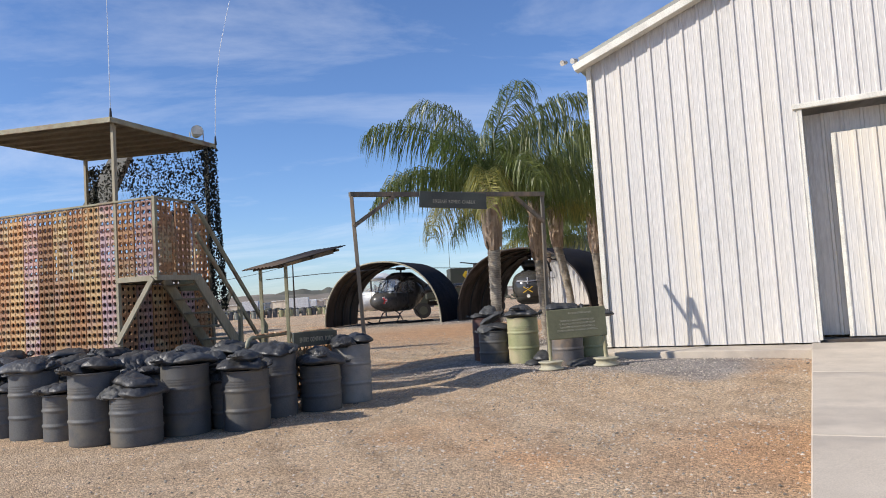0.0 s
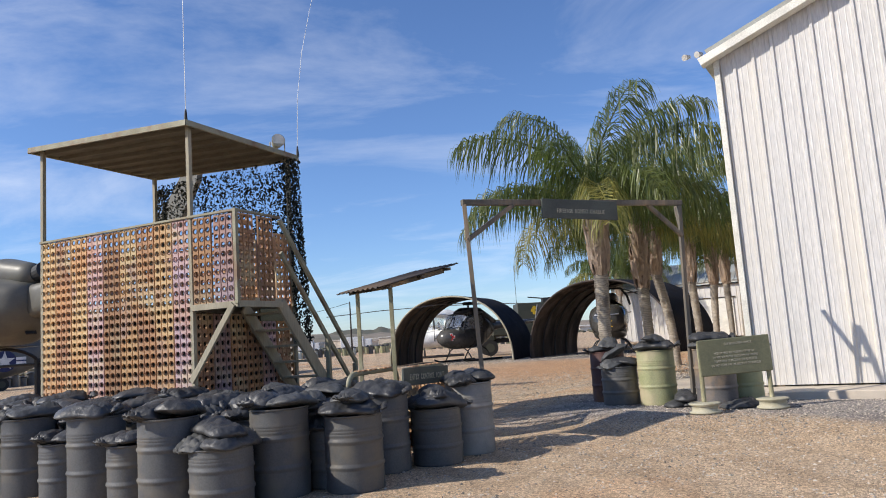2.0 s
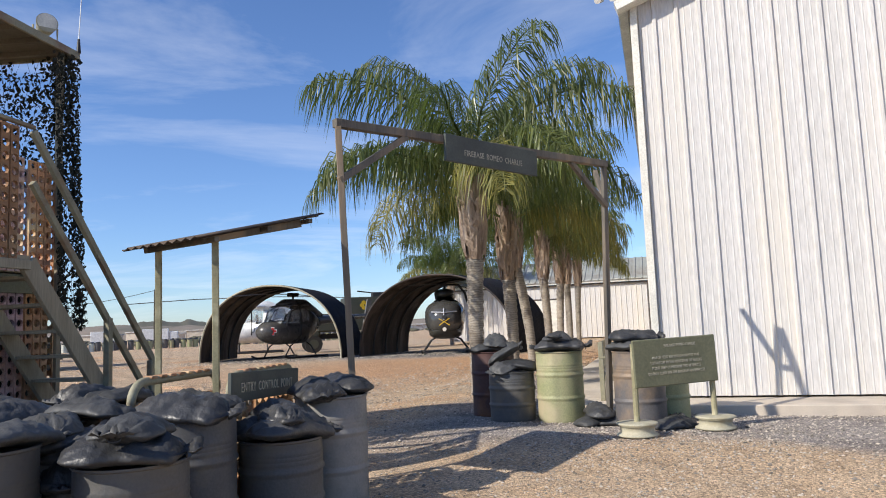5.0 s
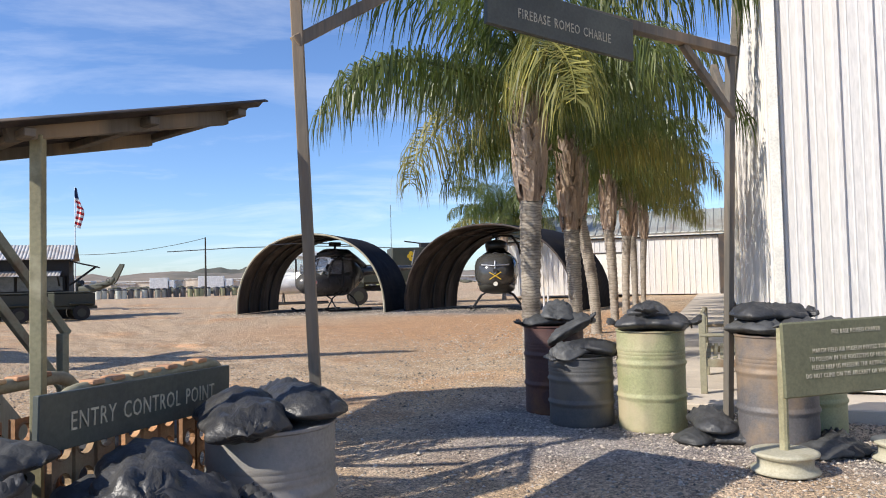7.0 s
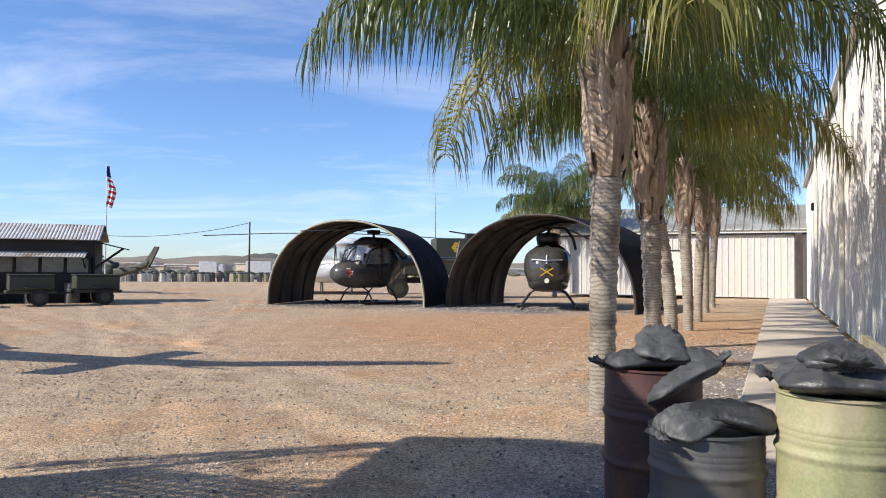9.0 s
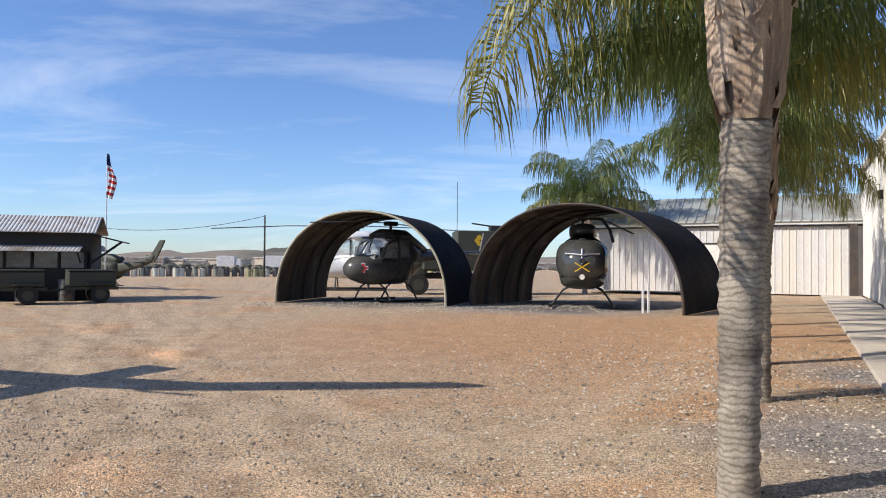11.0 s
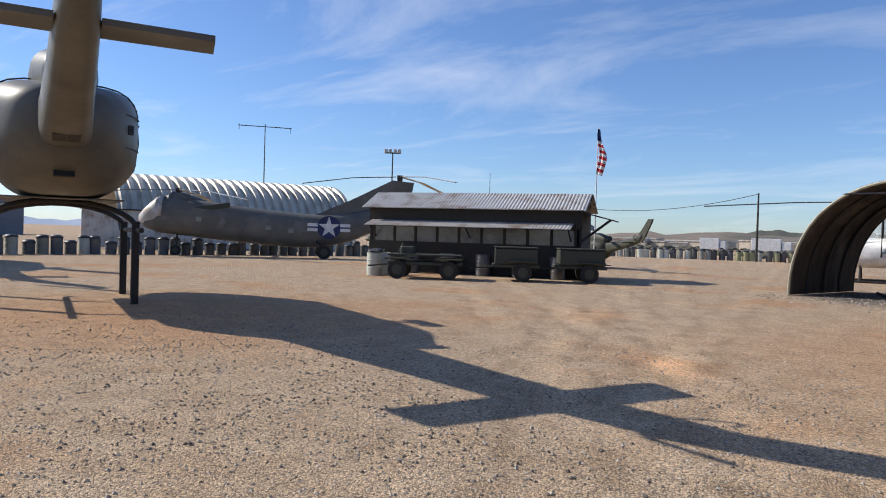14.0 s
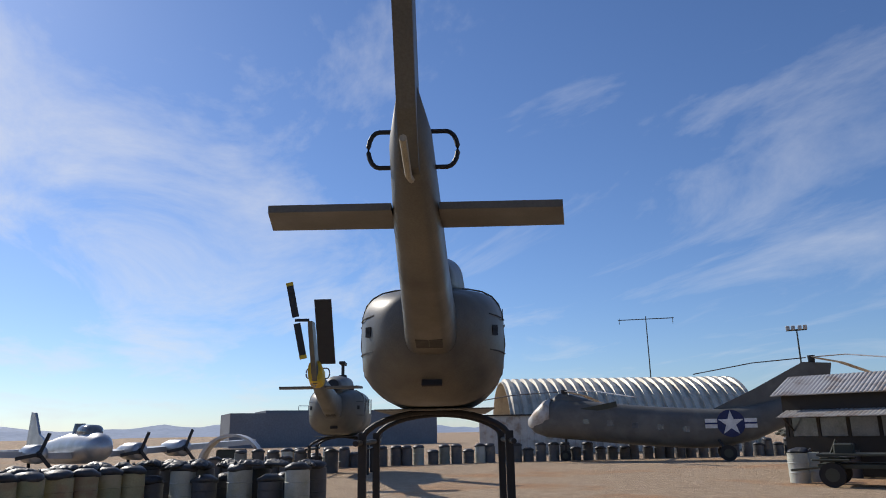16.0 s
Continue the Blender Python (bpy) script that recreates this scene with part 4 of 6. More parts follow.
# near-black sheets added behind the planks to stand in for the tower's inner shade
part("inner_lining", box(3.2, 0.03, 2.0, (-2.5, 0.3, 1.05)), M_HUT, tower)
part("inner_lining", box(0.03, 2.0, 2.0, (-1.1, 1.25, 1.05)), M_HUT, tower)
part("landing_edge", box(0.86, 0.05, 0.09, (-0.42, 0.0, 2.1), bevel=0.004), M_TAN, tower)
part("landing_edge", box(0.05, 0.98, 0.09, (0.0, 0.48, 2.1), bevel=0.004), M_TAN, tower)
part("top_rail", box(4.14, 0.05, 0.035, (-2.06, 0.0, 3.44), bevel=0.004), M_OLIVE, tower)
part("top_rail", box(0.05, 1.0, 0.035, (0.0, 0.5, 3.44), bevel=0.004), M_OLIVE, tower)
part("corner_post", box(0.06, 0.06, 1.36, (0.0, -0.01, 2.78), bevel=0.004), M_OLIVE, tower)
part("brace", beam((-0.06, -0.04, 2.1), (-0.86, -0.04, 1.05), 0.04, 0.09), M_TAN, tower)
part("base_plinth", box(3.2, 2.3, 0.1, (-2.5, 1.2, -0.05)), M_HUT, tower)
for x, y in ((-0.87, 0.03), (-4.1, 0.03), (-0.87, 2.42), (-4.1, 2.42)):
    part("canopy_post", box(0.065, 0.065, 4.84 + (0.16 if x < -2 else 0), (x, y, 2.42 + (0.08 if x < -2 else 0)), bevel=0.004), M_TAN, tower)
TILT_C = Matrix.Rotation(radians(3.0), 3, "Y")
part("canopy", box(3.5, 2.72, 0.03, (-2.5, 1.23, 4.94), TILT_C, 0.004), M_CANOPY, tower, "flat brown canopy deck")
for k in range(7):
    part("joist", box(3.4, 0.05, 0.06, (-2.5, 0.06 + k * 0.385, 4.895), TILT_C), M_CANOPY, tower)
for p, q in (((-4.25, -0.13), (-0.75, -0.13)), ((-4.25, 2.59), (-0.75, 2.59)), ((-0.75, -0.13), (-0.75, 2.59)), ((-4.25, -0.13), (-4.25, 2.59))):
    part("fascia", beam((*p, 4.83 - 0.052 * (p[0] + 0.75)), (*q, 4.83 - 0.052 * (q[0] + 0.75)), 0.035, 0.09), M_OLIVE, tower)
# stairs run down away from the landing
for x in (-0.03, -0.74):
    part("stringer", beam((x, 0.98, 2.12), (x, 2.75, 0.05), 0.05, 0.2), M_TAN, tower)
for k in range(8):
    t = (k + 0.5) / 8
    part("tread", box(0.68, 0.24, 0.035, (-0.385, 0.98 + 1.77 * t, 2.12 - 2.07 * t), bevel=0.004), M_TAN, tower)
for dz in (1.25, 0.75):
    part("handrail", beam((0.03, 0.95, 2.14 + dz), (0.03, 2.95, 2.14 + dz - 2.3), 0.05, 0.07), M_OLIVE, tower)
for y in (2.1, 2.9):
    part("rail_post", box(0.07, 0.07, 1.1, (0.03, y, 0.55 + (0.5 if y < 2.5 else 0)), bevel=0.004), M_OLIVE, tower)
part("notice", box(0.03, 0.6, 0.2, (-0.815, 1.75, 2.0), bevel=0.003), M_SIGNG, tower, "olive board with two lines of lettering")


def net(parent, origin, ex, ez, n, seed, hole=0.55):
    """Camouflage net: curled leaf-shaped scraps on crossing cords."""
    r = random.Random(seed)
    bm = bmesh.new()
    ex, ez, origin = Vector(ex), Vector(ez), Vector(origin)
    nrm = ex.cross(ez).normalized()
    for _ in range(n):
        u, v = r.random(), r.random()
        sag = 0.12 * math.sin(u * 9 + seed) * v
        c = origin + ex * u + ez * v + nrm * (sag + r.uniform(-0.03, 0.03))
        if noise.noise(c * 2.2 + Vector((seed, 0, 0))) > hole:
            continue
        a, s = r.uniform(0, math.pi), r.uniform(0.02, 0.042)
        d = ex.normalized() * math.cos(a) + ez.normalized() * math.sin(a)
        t = nrm * r.uniform(-0.6, 0.6) + ex.normalized() * -math.sin(a) + ez.normalized() * math.cos(a)
        w = s * r.uniform(0.3, 0.6)
        q = [c - d * s, c - t * w + nrm * r.uniform(-0.02, 0.02), c + d * s, c + t * w + nrm * r.uniform(-0.02, 0.02)]
        vsx = [bm.verts.new(p) for p in q]
        bm.faces.new(vsx[:3])
        bm.faces.new((vsx[0], vsx[2], vsx[3]))
    for i in range(int(ex.length / 0.09)):
        u = (i + 0.5) * 0.09 / ex.length
        p, q = origin + ex * u, origin + ex * min(u + 0.25 * math.sin(i * 1.7), 1) + ez
        w = ex.normalized() * 0.002
        bm.faces.new([bm.verts.new(x) for x in (p - w, p + w, q + w, q - w)])
    ob = part("net_panel", bm, M_NET, parent)
    return ob


camo = thing("camouflage_net", tower.matrix_basis.copy(), "dark green camouflage net hung from the tower canopy", "net")
net(camo, (-4.2, 2.56, 4.83), (3.4, 0, 0), (0, 0, -1.75), 4300, 3, 0.42)
net(camo, (-0.75, 2.6, 4.83), (0, -0.45, -0.1), (0.05, 0.1, -3.3), 1700, 5, 0.6)
net(camo, (-0.8, 2.55, 4.78), (-0.35, 0.05, 0), (0.1, 0.1, -3.3), 1300, 8, 0.6)
net(camo, (-4.2, 2.56, 4.73), (0.35, 0, 0), (-0.35, 0.1, -2.0), 1500, 9, 0.8)

flood = thing("floodlight", tower.matrix_basis @ pose(-0.9, 2.2, 4.91, 0, 0, -40) @ Matrix.Diagonal((0.85, 0.85, 0.85, 1)), "cream floodlight clamped on the tower canopy", "lamp")
part("housing", rod((-0.1, 0, 0.17), (0.12, 0, 0.2), 0.1, 0.14, 18), M_CREAM, flood)
part("lens", rod((0.12, 0, 0.2), (0.13, 0, 0.2), 0.125, 0.125, 18), M_LENS, flood)
part("yoke", tube(((0, -0.15, 0.18), (0, -0.15, 0.0), (0, 0.15, 0.0), (0, 0.15, 0.18)), 0.014), M_CREAM, flood)
for p, lean in (((-0.78, -0.1, 4.88), (0.0, 0.0)), ((-0.74, 2.57, 4.88), (0.035, 0.02))):
    whip = thing("whip_antenna", tower.matrix_basis @ pose(*p), "thin pale whip antenna on the tower canopy", "antenna")
    part("base", rod((0, 0, -0.02), (0, 0, 0.16), 0.028, 0.014), M_BLACK, whip)
    part("whip", tube([(lean[0] * t * t, lean[1] * t * t, 0.15 + 0.9 * t) for t in range(5)], [0.006, 0.005, 0.004, 0.004, 0.003], 6), M_WHITEP, whip)

# pierced steel barrier behind the entry sign
barrier = thing("steel_barrier", ECP, "low barrier of rusty pierced steel planks with rolled tops", "barrier")
for y, x0, h in ((0.0, 0.05, 6), (0.42, -0.5, 6)):
    for i in range(3):
        plank(barrier, pose(x0 + i * 0.4, y, 0.18), h, M_RUST)
    arc = [(x0 + 0.02, y + 0.02, 0.86)] + [(x0 + 0.16 - 0.14 * math.cos(a), y + 0.02, 0.95 + 0.13 * math.sin(a)) for a in (radians(k) for k in range(0, 91, 18))]
    arc += [(x0 + 1.04 + 0.14 * math.sin(a), y + 0.02, 0.95 + 0.13 * math.cos(a)) for a in (radians(k) for k in range(0, 91, 18))] + [(x0 + 1.18, y + 0.02, 0.86)]
    part("rolled_top", tube(arc, 0.03, 10), M_OLIVE, barrier, "rusty rolled edge", "all")
    for k in range(7):
        part("slot_tab", box(0.07, 0.075, 0.02, (x0 + 0.24 + k * 0.12, y + 0.02, 1.105), bevel=0.005), M_RUST, barrier)


# ---- queen palms ----
def frond_mesh(seed, length, droop, hang):
    """An arching rib with long, narrow, hanging leaflets on both sides."""
    r = random.Random(seed)
    bm = bmesh.new()
    pts = []
    x, z, a = 0.0, 0.0, radians(74 - 44 * droop)
    n = 22
    for i in range(n + 1):
        pts.append(Vector((x, 0.04 * math.sin(i * 0.5 + seed), z)))
        a -= radians((3.9 + 0.7 * droop) * (0.3 + 1.4 * i / n))
        x += math.cos(a) * length / n
        z += math.sin(a) * length / n
    tube(pts, [0.028 * (1 - i / (n + 2)) + 0.003 for i in range(n + 1)], 5, bm)
    for i in range(int(2.6 * n)):
        t = 0.14 + 0.86 * i / (2.6 * n)
        f = t * n
        k = min(int(f), n - 1)
        p = pts[k].lerp(pts[k + 1], f - k)
        d = (pts[k + 1] - pts[k]).normalized()
        for side in (-1, 1):
            for rep in range(2):
                ll = length * 0.335 * (math.sin(math.pi * min(max(t, 0.1), 0.95)) ** 0.5 + 0.14) * r.uniform(0.7, 1.15)
                out = Vector((0, side, 0)) * r.uniform(0.45, 1.0) + d * r.uniform(0.2, 0.75) + Vector((0, 0, r.uniform(-0.25, 0.5)))
                out.normalize()
                q1 = p + out * ll * 0.26
                down = (out * r.uniform(0.3, 0.75) + Vector((0, 0, -hang * r.uniform(0.6, 1.1)))).normalized()
                q2 = q1 + down * ll * 0.36
                q3 = q2 + (down * 0.6 + Vector((r.uniform(-0.2, 0.2), r.uniform(-0.2, 0.2), -hang))).normalized() * ll * 0.40
                w = (d + Vector((r.uniform(-0.5, 0.5), r.uniform(-0.7, 0.7), 0))).normalized() * r.uniform(0.008, 0.0145)
                v = [bm.verts.new(s) for s in (p - w * 0.5, p + w * 0.5, q1 + w, q1 - w, q2 + w * 0.85, q2 - w * 0.85, q3)]
                bm.faces.new((v[0], v[1], v[2], v[3]))
                bm.faces.new((v[3], v[2], v[4], v[5]))
                bm.faces.new((v[5], v[4], v[6]))
    me = bpy.data.meshes.new("frond")
    bm.to_mesh(me)
    bm.free()
    me.materials.append(M_FROND2 if seed == 4 else M_FROND)
    return me


FRONDS = [frond_mesh(s, 3.0 + 0.25 * (s % 3), d, 1.3) for s, d in enumerate((0.7, 0.2, 0.45, 0.82, 1.02, 0.05, 0.55, 0.92))]


def palm(x, y, smooth_h, crown_h, lean, seed, scale=1.0, label="queen palm with a ringed grey trunk and drooping green fronds"):
    r = random.Random(seed)
    p = thing("palm_tree", pose(x, y, ground_z(x, y) - 0.02), label, "palm tree", "row of palms")
    trunk = bmesh.new()
    rings, n = [], int(smooth_h / 0.045)
    for i in range(n + 1):
        t = i / n
        rr = (0.112 + 0.036 * t + 0.02 * math.exp(-t * 18) + (0.011, 0.0, -0.004)[i % 3] + 0.003 * r.uniform(-1, 1)) * scale ** 0.5
        c = Vector((lean[0] * t * t, lean[1] * t * t, t * smooth_h))
        rings.append([trunk.verts.new(c + Vector((rr * math.cos(2 * math.pi * k / 18), rr * math.sin(2 * math.pi * k / 18), 0))) for k in range(18)])
    skin(trunk, rings)
    part("trunk", trunk, M_TRUNK, p, smooth="all")
    boots = bmesh.new()
    top = Vector((lean[0], lean[1], smooth_h))
    bh = crown_h - smooth_h
    tube([top + Vector((0, 0, bh * k / 8)) for k in range(9)], [(0.14 + 0.045 * math.sin(k / 8 * math.pi)) * scale ** 0.5 for k in range(9)], 12, boots)
    for k in range(54):
        # long split sheaths that hug the stem and overlap in spirals, loose at the tip
        a, z = k * 2.4 + r.uniform(-0.3, 0.3), bh * (k / 54) * 0.8
        g = (0.165 + 0.05 * math.sin(min(k / 54 + 0.1, 1) * math.pi)) * scale ** 0.5
        tall, half = r.uniform(0.45, 0.85), r.uniform(0.22, 0.5)
        rows_s = []
        for q in range(6):
            u = q / 5
            wide = half * (1 - 0.75 * u ** 1.3) + (0.08 if q < 5 else 0.0)
            rad = g - 0.03 * (q == 0) + 0.012 * math.sin(u * 3) + r.uniform(0.02, 0.09) * u ** 3
            tw = a + 0.25 * u * r.uniform(-1, 1)
            rows_s.append([boots.verts.new(top + Vector((math.cos(tw + e * wide) * (rad + 0.018 * (e == 0)), math.sin(tw + e * wide) * (rad + 0.018 * (e == 0)), z - 0.06 + tall * u - (0.1 * r.random() if q == 5 and e else 0)))) for e in (-1, 0, 1)])
        for lo, hi in zip(rows_s, rows_s[1:]):
            for e in range(2):
                boots.faces.new((lo[e], lo[e + 1], hi[e + 1], hi[e]))
    part("leaf_base", boots, M_BOOT, p, "grey-brown fibrous leaf bases")
    c = Vector((lean[0], lean[1], crown_h - 0.05))
    count = {1: 16, 8: 19}.get(seed, 14)
    for k in range(count):
        a = k * 137.5 + r.uniform(-14, 14)
        age = k / count
        mesh = FRONDS[(5, 1, 2, 6, 0, 3, 7, 4)[min(int(age * 8), 7)]]
        part("frond", mesh, None, p, m=pose(c.x, c.y, c.z - 0.35 * age, 0, (-6 if seed == 1 else -8) + 12 * age + r.uniform(-7, 7), a) @ Matrix.Diagonal((scale, scale, scale * r.uniform(0.92, 1.05), 1)))
    return p


palm(1.2, 17.5, 2.4, 4.0, (0.03, -0.05), 1, 1.06)
palm(2.8, 20.75, 2.2, 3.9, (-0.05, 0.0), 2, 0.96)
palm(4.1, 23.6, 2.7, 4.4, (-0.35, 0.0), 3, 0.95)
palm(5.9, 27.5, 2.6, 4.2, (-0.1, 0.0), 4, 0.95)
palm(7.41, 30.7, 2.6, 4.3, (0.1, 0.0), 5, 0.95)
palm(9.3, 34.8, 2.8, 4.4, (0.0, 0.1), 6, 0.95)
palm(11.2, 38.8, 2.9, 4.5, (0.1, 0.0), 7, 0.95)
palm(7.4, 52.0, 3.4, 5.1, (0.1, 0.1), 8, 1.35)


# ---- arched steel shelters ----
def arch(left, right, depth, rise, label, lip):
    l, rgt = Vector((*left, 0)), Vector((*right, 0))
    w = (rgt - l).length
    ang = math.degrees(math.atan2(rgt.y - l.y, rgt.x - l.x))
    a = thing("arched_shelter", pose((l.x + rgt.x) / 2, (l.y + rgt.y) / 2, 0.02, 0, 0, ang), label, "shelter", "arched shelters")
    n, nd = 40, 24

    def rim(t, out=0.0):
        k = math.pi * t
        return Vector((-(w / 2 + out) * math.copysign(abs(math.cos(k)) ** 0.92, math.cos(k)), 0, (rise + out) * math.sin(k) ** 0.88 if 0 < t < 1 else 0))

    for name, off, material in (("outer_skin", 0.05, M_ARCHOUT), ("lining", 0.0, M_ARCHIN)):
        bm = bmesh.new()
        grid = []
        for j in range(nd * 4 + 1):
            y = depth * j / (nd * 4)
            wob = 0.02 * (1, 0.7, 0, 0.7)[j % 4]
            grid.append([bm.verts.new(rim(i / n, off + wob) + Vector((0, y, 0))) for i in range(n + 1)])
        for g0, g1 in zip(grid, grid[1:]):
            for i in range(n):
                bm.faces.new((g0[i], g0[i + 1], g1[i + 1], g1[i]))
        part(name, bm, material, a, smooth="all")
    for y, material, th in ((-0.02, lip, 0.045), (depth * 0.24, M_BLACK, 0.05), (depth * 0.49, M_BLACK, 0.05), (depth * 0.74, M_BLACK, 0.05), (depth, M_DARKSTEEL, 0.045)):
        part("rib", tube([rim(i / n, 0.02 if y in (-0.02, depth) else -0.03) + Vector((0, y, 0)) for i in range(n + 1)], th, 6), material, a)
    return a


arch((-6.92, 41.1), (-0.36, 39.25), 4.6, 3.5, "dark arched corrugated steel shelter with a pale worn rim", M_CREAM)
arch((0.62, 40.2), (7.08, 35.55), 4.8, 3.65, "brown arched corrugated steel shelter beside the hangar", M_DARKSTEEL)
posts = thing("barrier_post", pose(6.2, 36.6, 0), "two short white posts in front of the shelter", "post")
for x in (-0.09, 0.09):
    part("post", box(0.07, 0.07, 1.0, (x, 0, 0.5), bevel=0.008), M_WHITEP, posts)


# ---- large utility helicopter ----
def utility_heli(name, m, lift, paint, belly, label, yellow=False, rotor=None, fin_rotor=False):
    """Nose along +x. lift: the height of the body's belly above the ground."""
    h = thing(name, m, label, "helicopter")
    z = lift
    body = [(3.75, z + 0.75, 0.12, 0.12, 2), (3.6, z + 0.72, 0.45, 0.4, 2.2), (3.2, z + 0.75, 0.85, 0.62, 2.4), (2.6, z + 0.85, 1.04, 0.8, 2.8), (1.8, z + 0.95, 1.14, 0.93, 3.4),
            (0.6, z + 0.95, 1.14, 0.95, 4.0), (-1.0, z + 0.95, 1.14, 0.93, 4.2), (-1.9, z + 0.95, 1.12, 0.9, 4.0), (-2.35, z + 0.98, 1.0, 0.8, 3.6), (-2.75, z + 1.06, 0.8, 0.62, 3.0), (-3.1, z + 1.13, 0.52, 0.46, 2.6)]
    fus = part("fuselage", hull(body, 40, under=0.3), paint, h, smooth="all")
    boom = [(-2.3, z + 1.08, 0.42, 0.5, 3.6), (-3.4, z + 1.18, 0.35, 0.43, 3.6), (-5.0, z + 1.42, 0.285, 0.36, 3.4), (-6.6, z + 1.72, 0.23, 0.3, 3.2), (-7.5, z + 2.0, 0.185, 0.3, 2.6), (-7.95, z + 2.2, 0.09, 0.24, 2.2)]
    tail = part("tail_boom", hull(boom, 24), paint, h, smooth="all")
    fin = [(-7.3, z + 1.75), (-7.75, z + 1.72), (-8.15, z + 2.05), (-9.08, z + 3.4), (-9.12, z + 3.6), (-8.6, z + 3.62), (-7.9, z + 2.85), (-7.4, z + 2.3)]
    part("fin", plate(fin, 0.15), paint, h)
    part("tail_skid", tube([(-7.45, 0, z + 1.72), (-7.9, 0, z + 1.6), (-8.5, 0, z + 1.66)], 0.028, 8), M_TAN, h, "slim tan tail skid")
    for s in (-1, 1):
        out = [(-6.3, 0.22), (-6.92, 0.22), (-6.92, 1.35), (-6.32, 1.45)]
        bm = bmesh.new()
        vs = [[bm.verts.new((x, s * y, z + 1.66 + dz)) for x, y in out] for dz in (-0.035, 0.035)]
        skin(bm, vs)
        bmesh.ops.recalc_face_normals(bm, faces=bm.faces)
        part("stabilizer", bm, paint, h)
        loop = [(-7.2, s * 0.16, z + 1.93)] + [(-7.2, s * (0.30 + 0.1 * math.cos(a)), z + 2.1 + 0.17 * math.sin(a)) for a in (radians(k) for k in range(-90, 91, 20))] + [(-7.2, s * 0.16, z + 2.27)]
        part("lifting_loop", tube(loop, 0.022), M_BLACK, h)
    # engine deck, mast and hub
    part("engine_cowl", hull([(0.9, z + 1.78, 0.1, 0.1, 2.2), (0.6, z + 1.95, 0.45, 0.35, 2.6), (-0.6, z + 2.0, 0.55, 0.46, 2.8), (-1.8, z + 1.98, 0.5, 0.44, 2.6), (-2.6, z + 1.9, 0.34, 0.34, 2.2), (-3.0, z + 1.88, 0.26, 0.26, 2)], 24), paint, h, smooth="all")
    part("exhaust", rod((-2.95, 0, z + 1.88), (-3.3, 0, z + 1.95), 0.22, 0.24, 18), M_BLACK, h)
    part("mast", rod((0.1, 0, z + 2.3), (0.1, 0, z + 3.2), 0.07), M_BLACK, h)
    hub = part("rotor_hub", box(0.9, 0.26, 0.14, (0.1, 0, z + 3.1), bevel=0.03), M_BLACK, h)
    part("swashplate", rod((0.1, 0, z + 2.45), (0.1, 0, z + 2.6), 0.2, 0.16, 14), M_BLACK, h)
    if rotor is not None:
        for s in (-1, 1):
            d = Vector((math.cos(radians(rotor)), math.sin(radians(rotor)), 0)) * s
            bm = bmesh.new()
            rr = []
            for t in (0.6, 2.5, 4.5, 6.8):
                c = Vector((0.1, 0, z + 3.12 - 0.012 * t * t)) + d * t
                n = Vector((-d.y, d.x, 0)) * 0.26
                rr.append([bm.verts.new(c + o) for o in (n, n * 0.3 + Vector((0, 0, 0.03)), -n, n * 0.3 - Vector((0, 0, 0.03)))])
            skin(bm, rr)
            part("rotor_blade", bm, M_BLACK, h)
    if fin_rotor:
        part("tail_rotor_hub", rod((-9.0, 0.05, z + 3.65), (-9.0, 0.5, z + 3.65), 0.05), M_BLACK, h)
        for s in (1, -1):
            lean = Matrix.Rotation(radians(-12), 3, "X")
            bl = part("tail_rotor_blade", box(0.05, 0.22, 1.15, Vector((-9.0, 0.46, z + 3.65)) + lean @ Vector((0, 0, s * 0.68)), lean, 0.008), M_BLACK, h)
            part("tip", box(0.055, 0.225, 0.12, Vector((-9.0, 0.46, z + 3.65)) + lean @ Vector((0, 0, s * 1.2)), lean), M_YELLOW, bl)
        raised = Vector((-1.0, 0.1, 2.5)).normalized()
        part("raised_blade", beam(Vector((0.1, 0.7, z + 3.1)), Vector((0.1, 0.7, z + 3.1)) + raised * 2.9, 0.75, 0.05), M_BLACK, h)
    if yellow:
        part("tail_band", hull([(-7.3, z + 1.95, 0.27, 0.34, 2.8), (-7.85, z + 2.12, 0.24, 0.36, 2.6)], 24), M_YELLOW, h, "yellow band")
    # skid tubes, cross tubes and the posts that carry it
    for x in (-1.05, 1.1):
        top = z - 0.02
        pts = [(x, 1.22 * math.sin(a), top - 0.48 * (1 - math.cos(a)) * 1.0) for a in (radians(k) for k in range(-90, 91, 12))]
        part("cross_tube", tube(pts, 0.05, 10), M_BLACK, h)
    for s in (-1, 1):
        part("skid", tube([(-1.75, s * 1.22, z - 0.5), (1.9, s * 1.22, z - 0.5), (2.25, s * 1.22, z - 0.36)], 0.045, 8), M_BLACK, h)
        if lift > 1.2:
            for x in (-1.05, 1.1):
                part("support_post", box(0.13, 0.13, z - 0.34, (x, s * 1.2, (z - 0.34) / 2), bevel=0.01), M_BLACK, h)
    # glazing, doors and panel seams
    for s in (-1, 1):
        part("cabin_window", box(0.95, 0.02, 0.62, (0.75, s * 1.136, z + 1.25), bevel=0.008), M_WINDOW, fus)
        part("cabin_window", box(0.75, 0.02, 0.66, (1.95, s * 1.115, z + 1.27), Matrix.Rotation(radians(-4 * s), 3, "Z"), 0.008), M_WINDOW, fus)
        for x in (-1.45, -0.2, 1.35):
            part("seam", box(0.02, 0.015, 0.6, (x, s * 1.136, z + 1.3)), M_SEAM, fus)
        part("seam", box(2.6, 0.015, 0.02, (-0.5, s * 1.138, z + 1.28)), M_SEAM, fus)
        part("vent", box(0.26, 0.02, 0.12, (-1.0, s * 1.14, z + 1.42)), M_BLACK, fus)
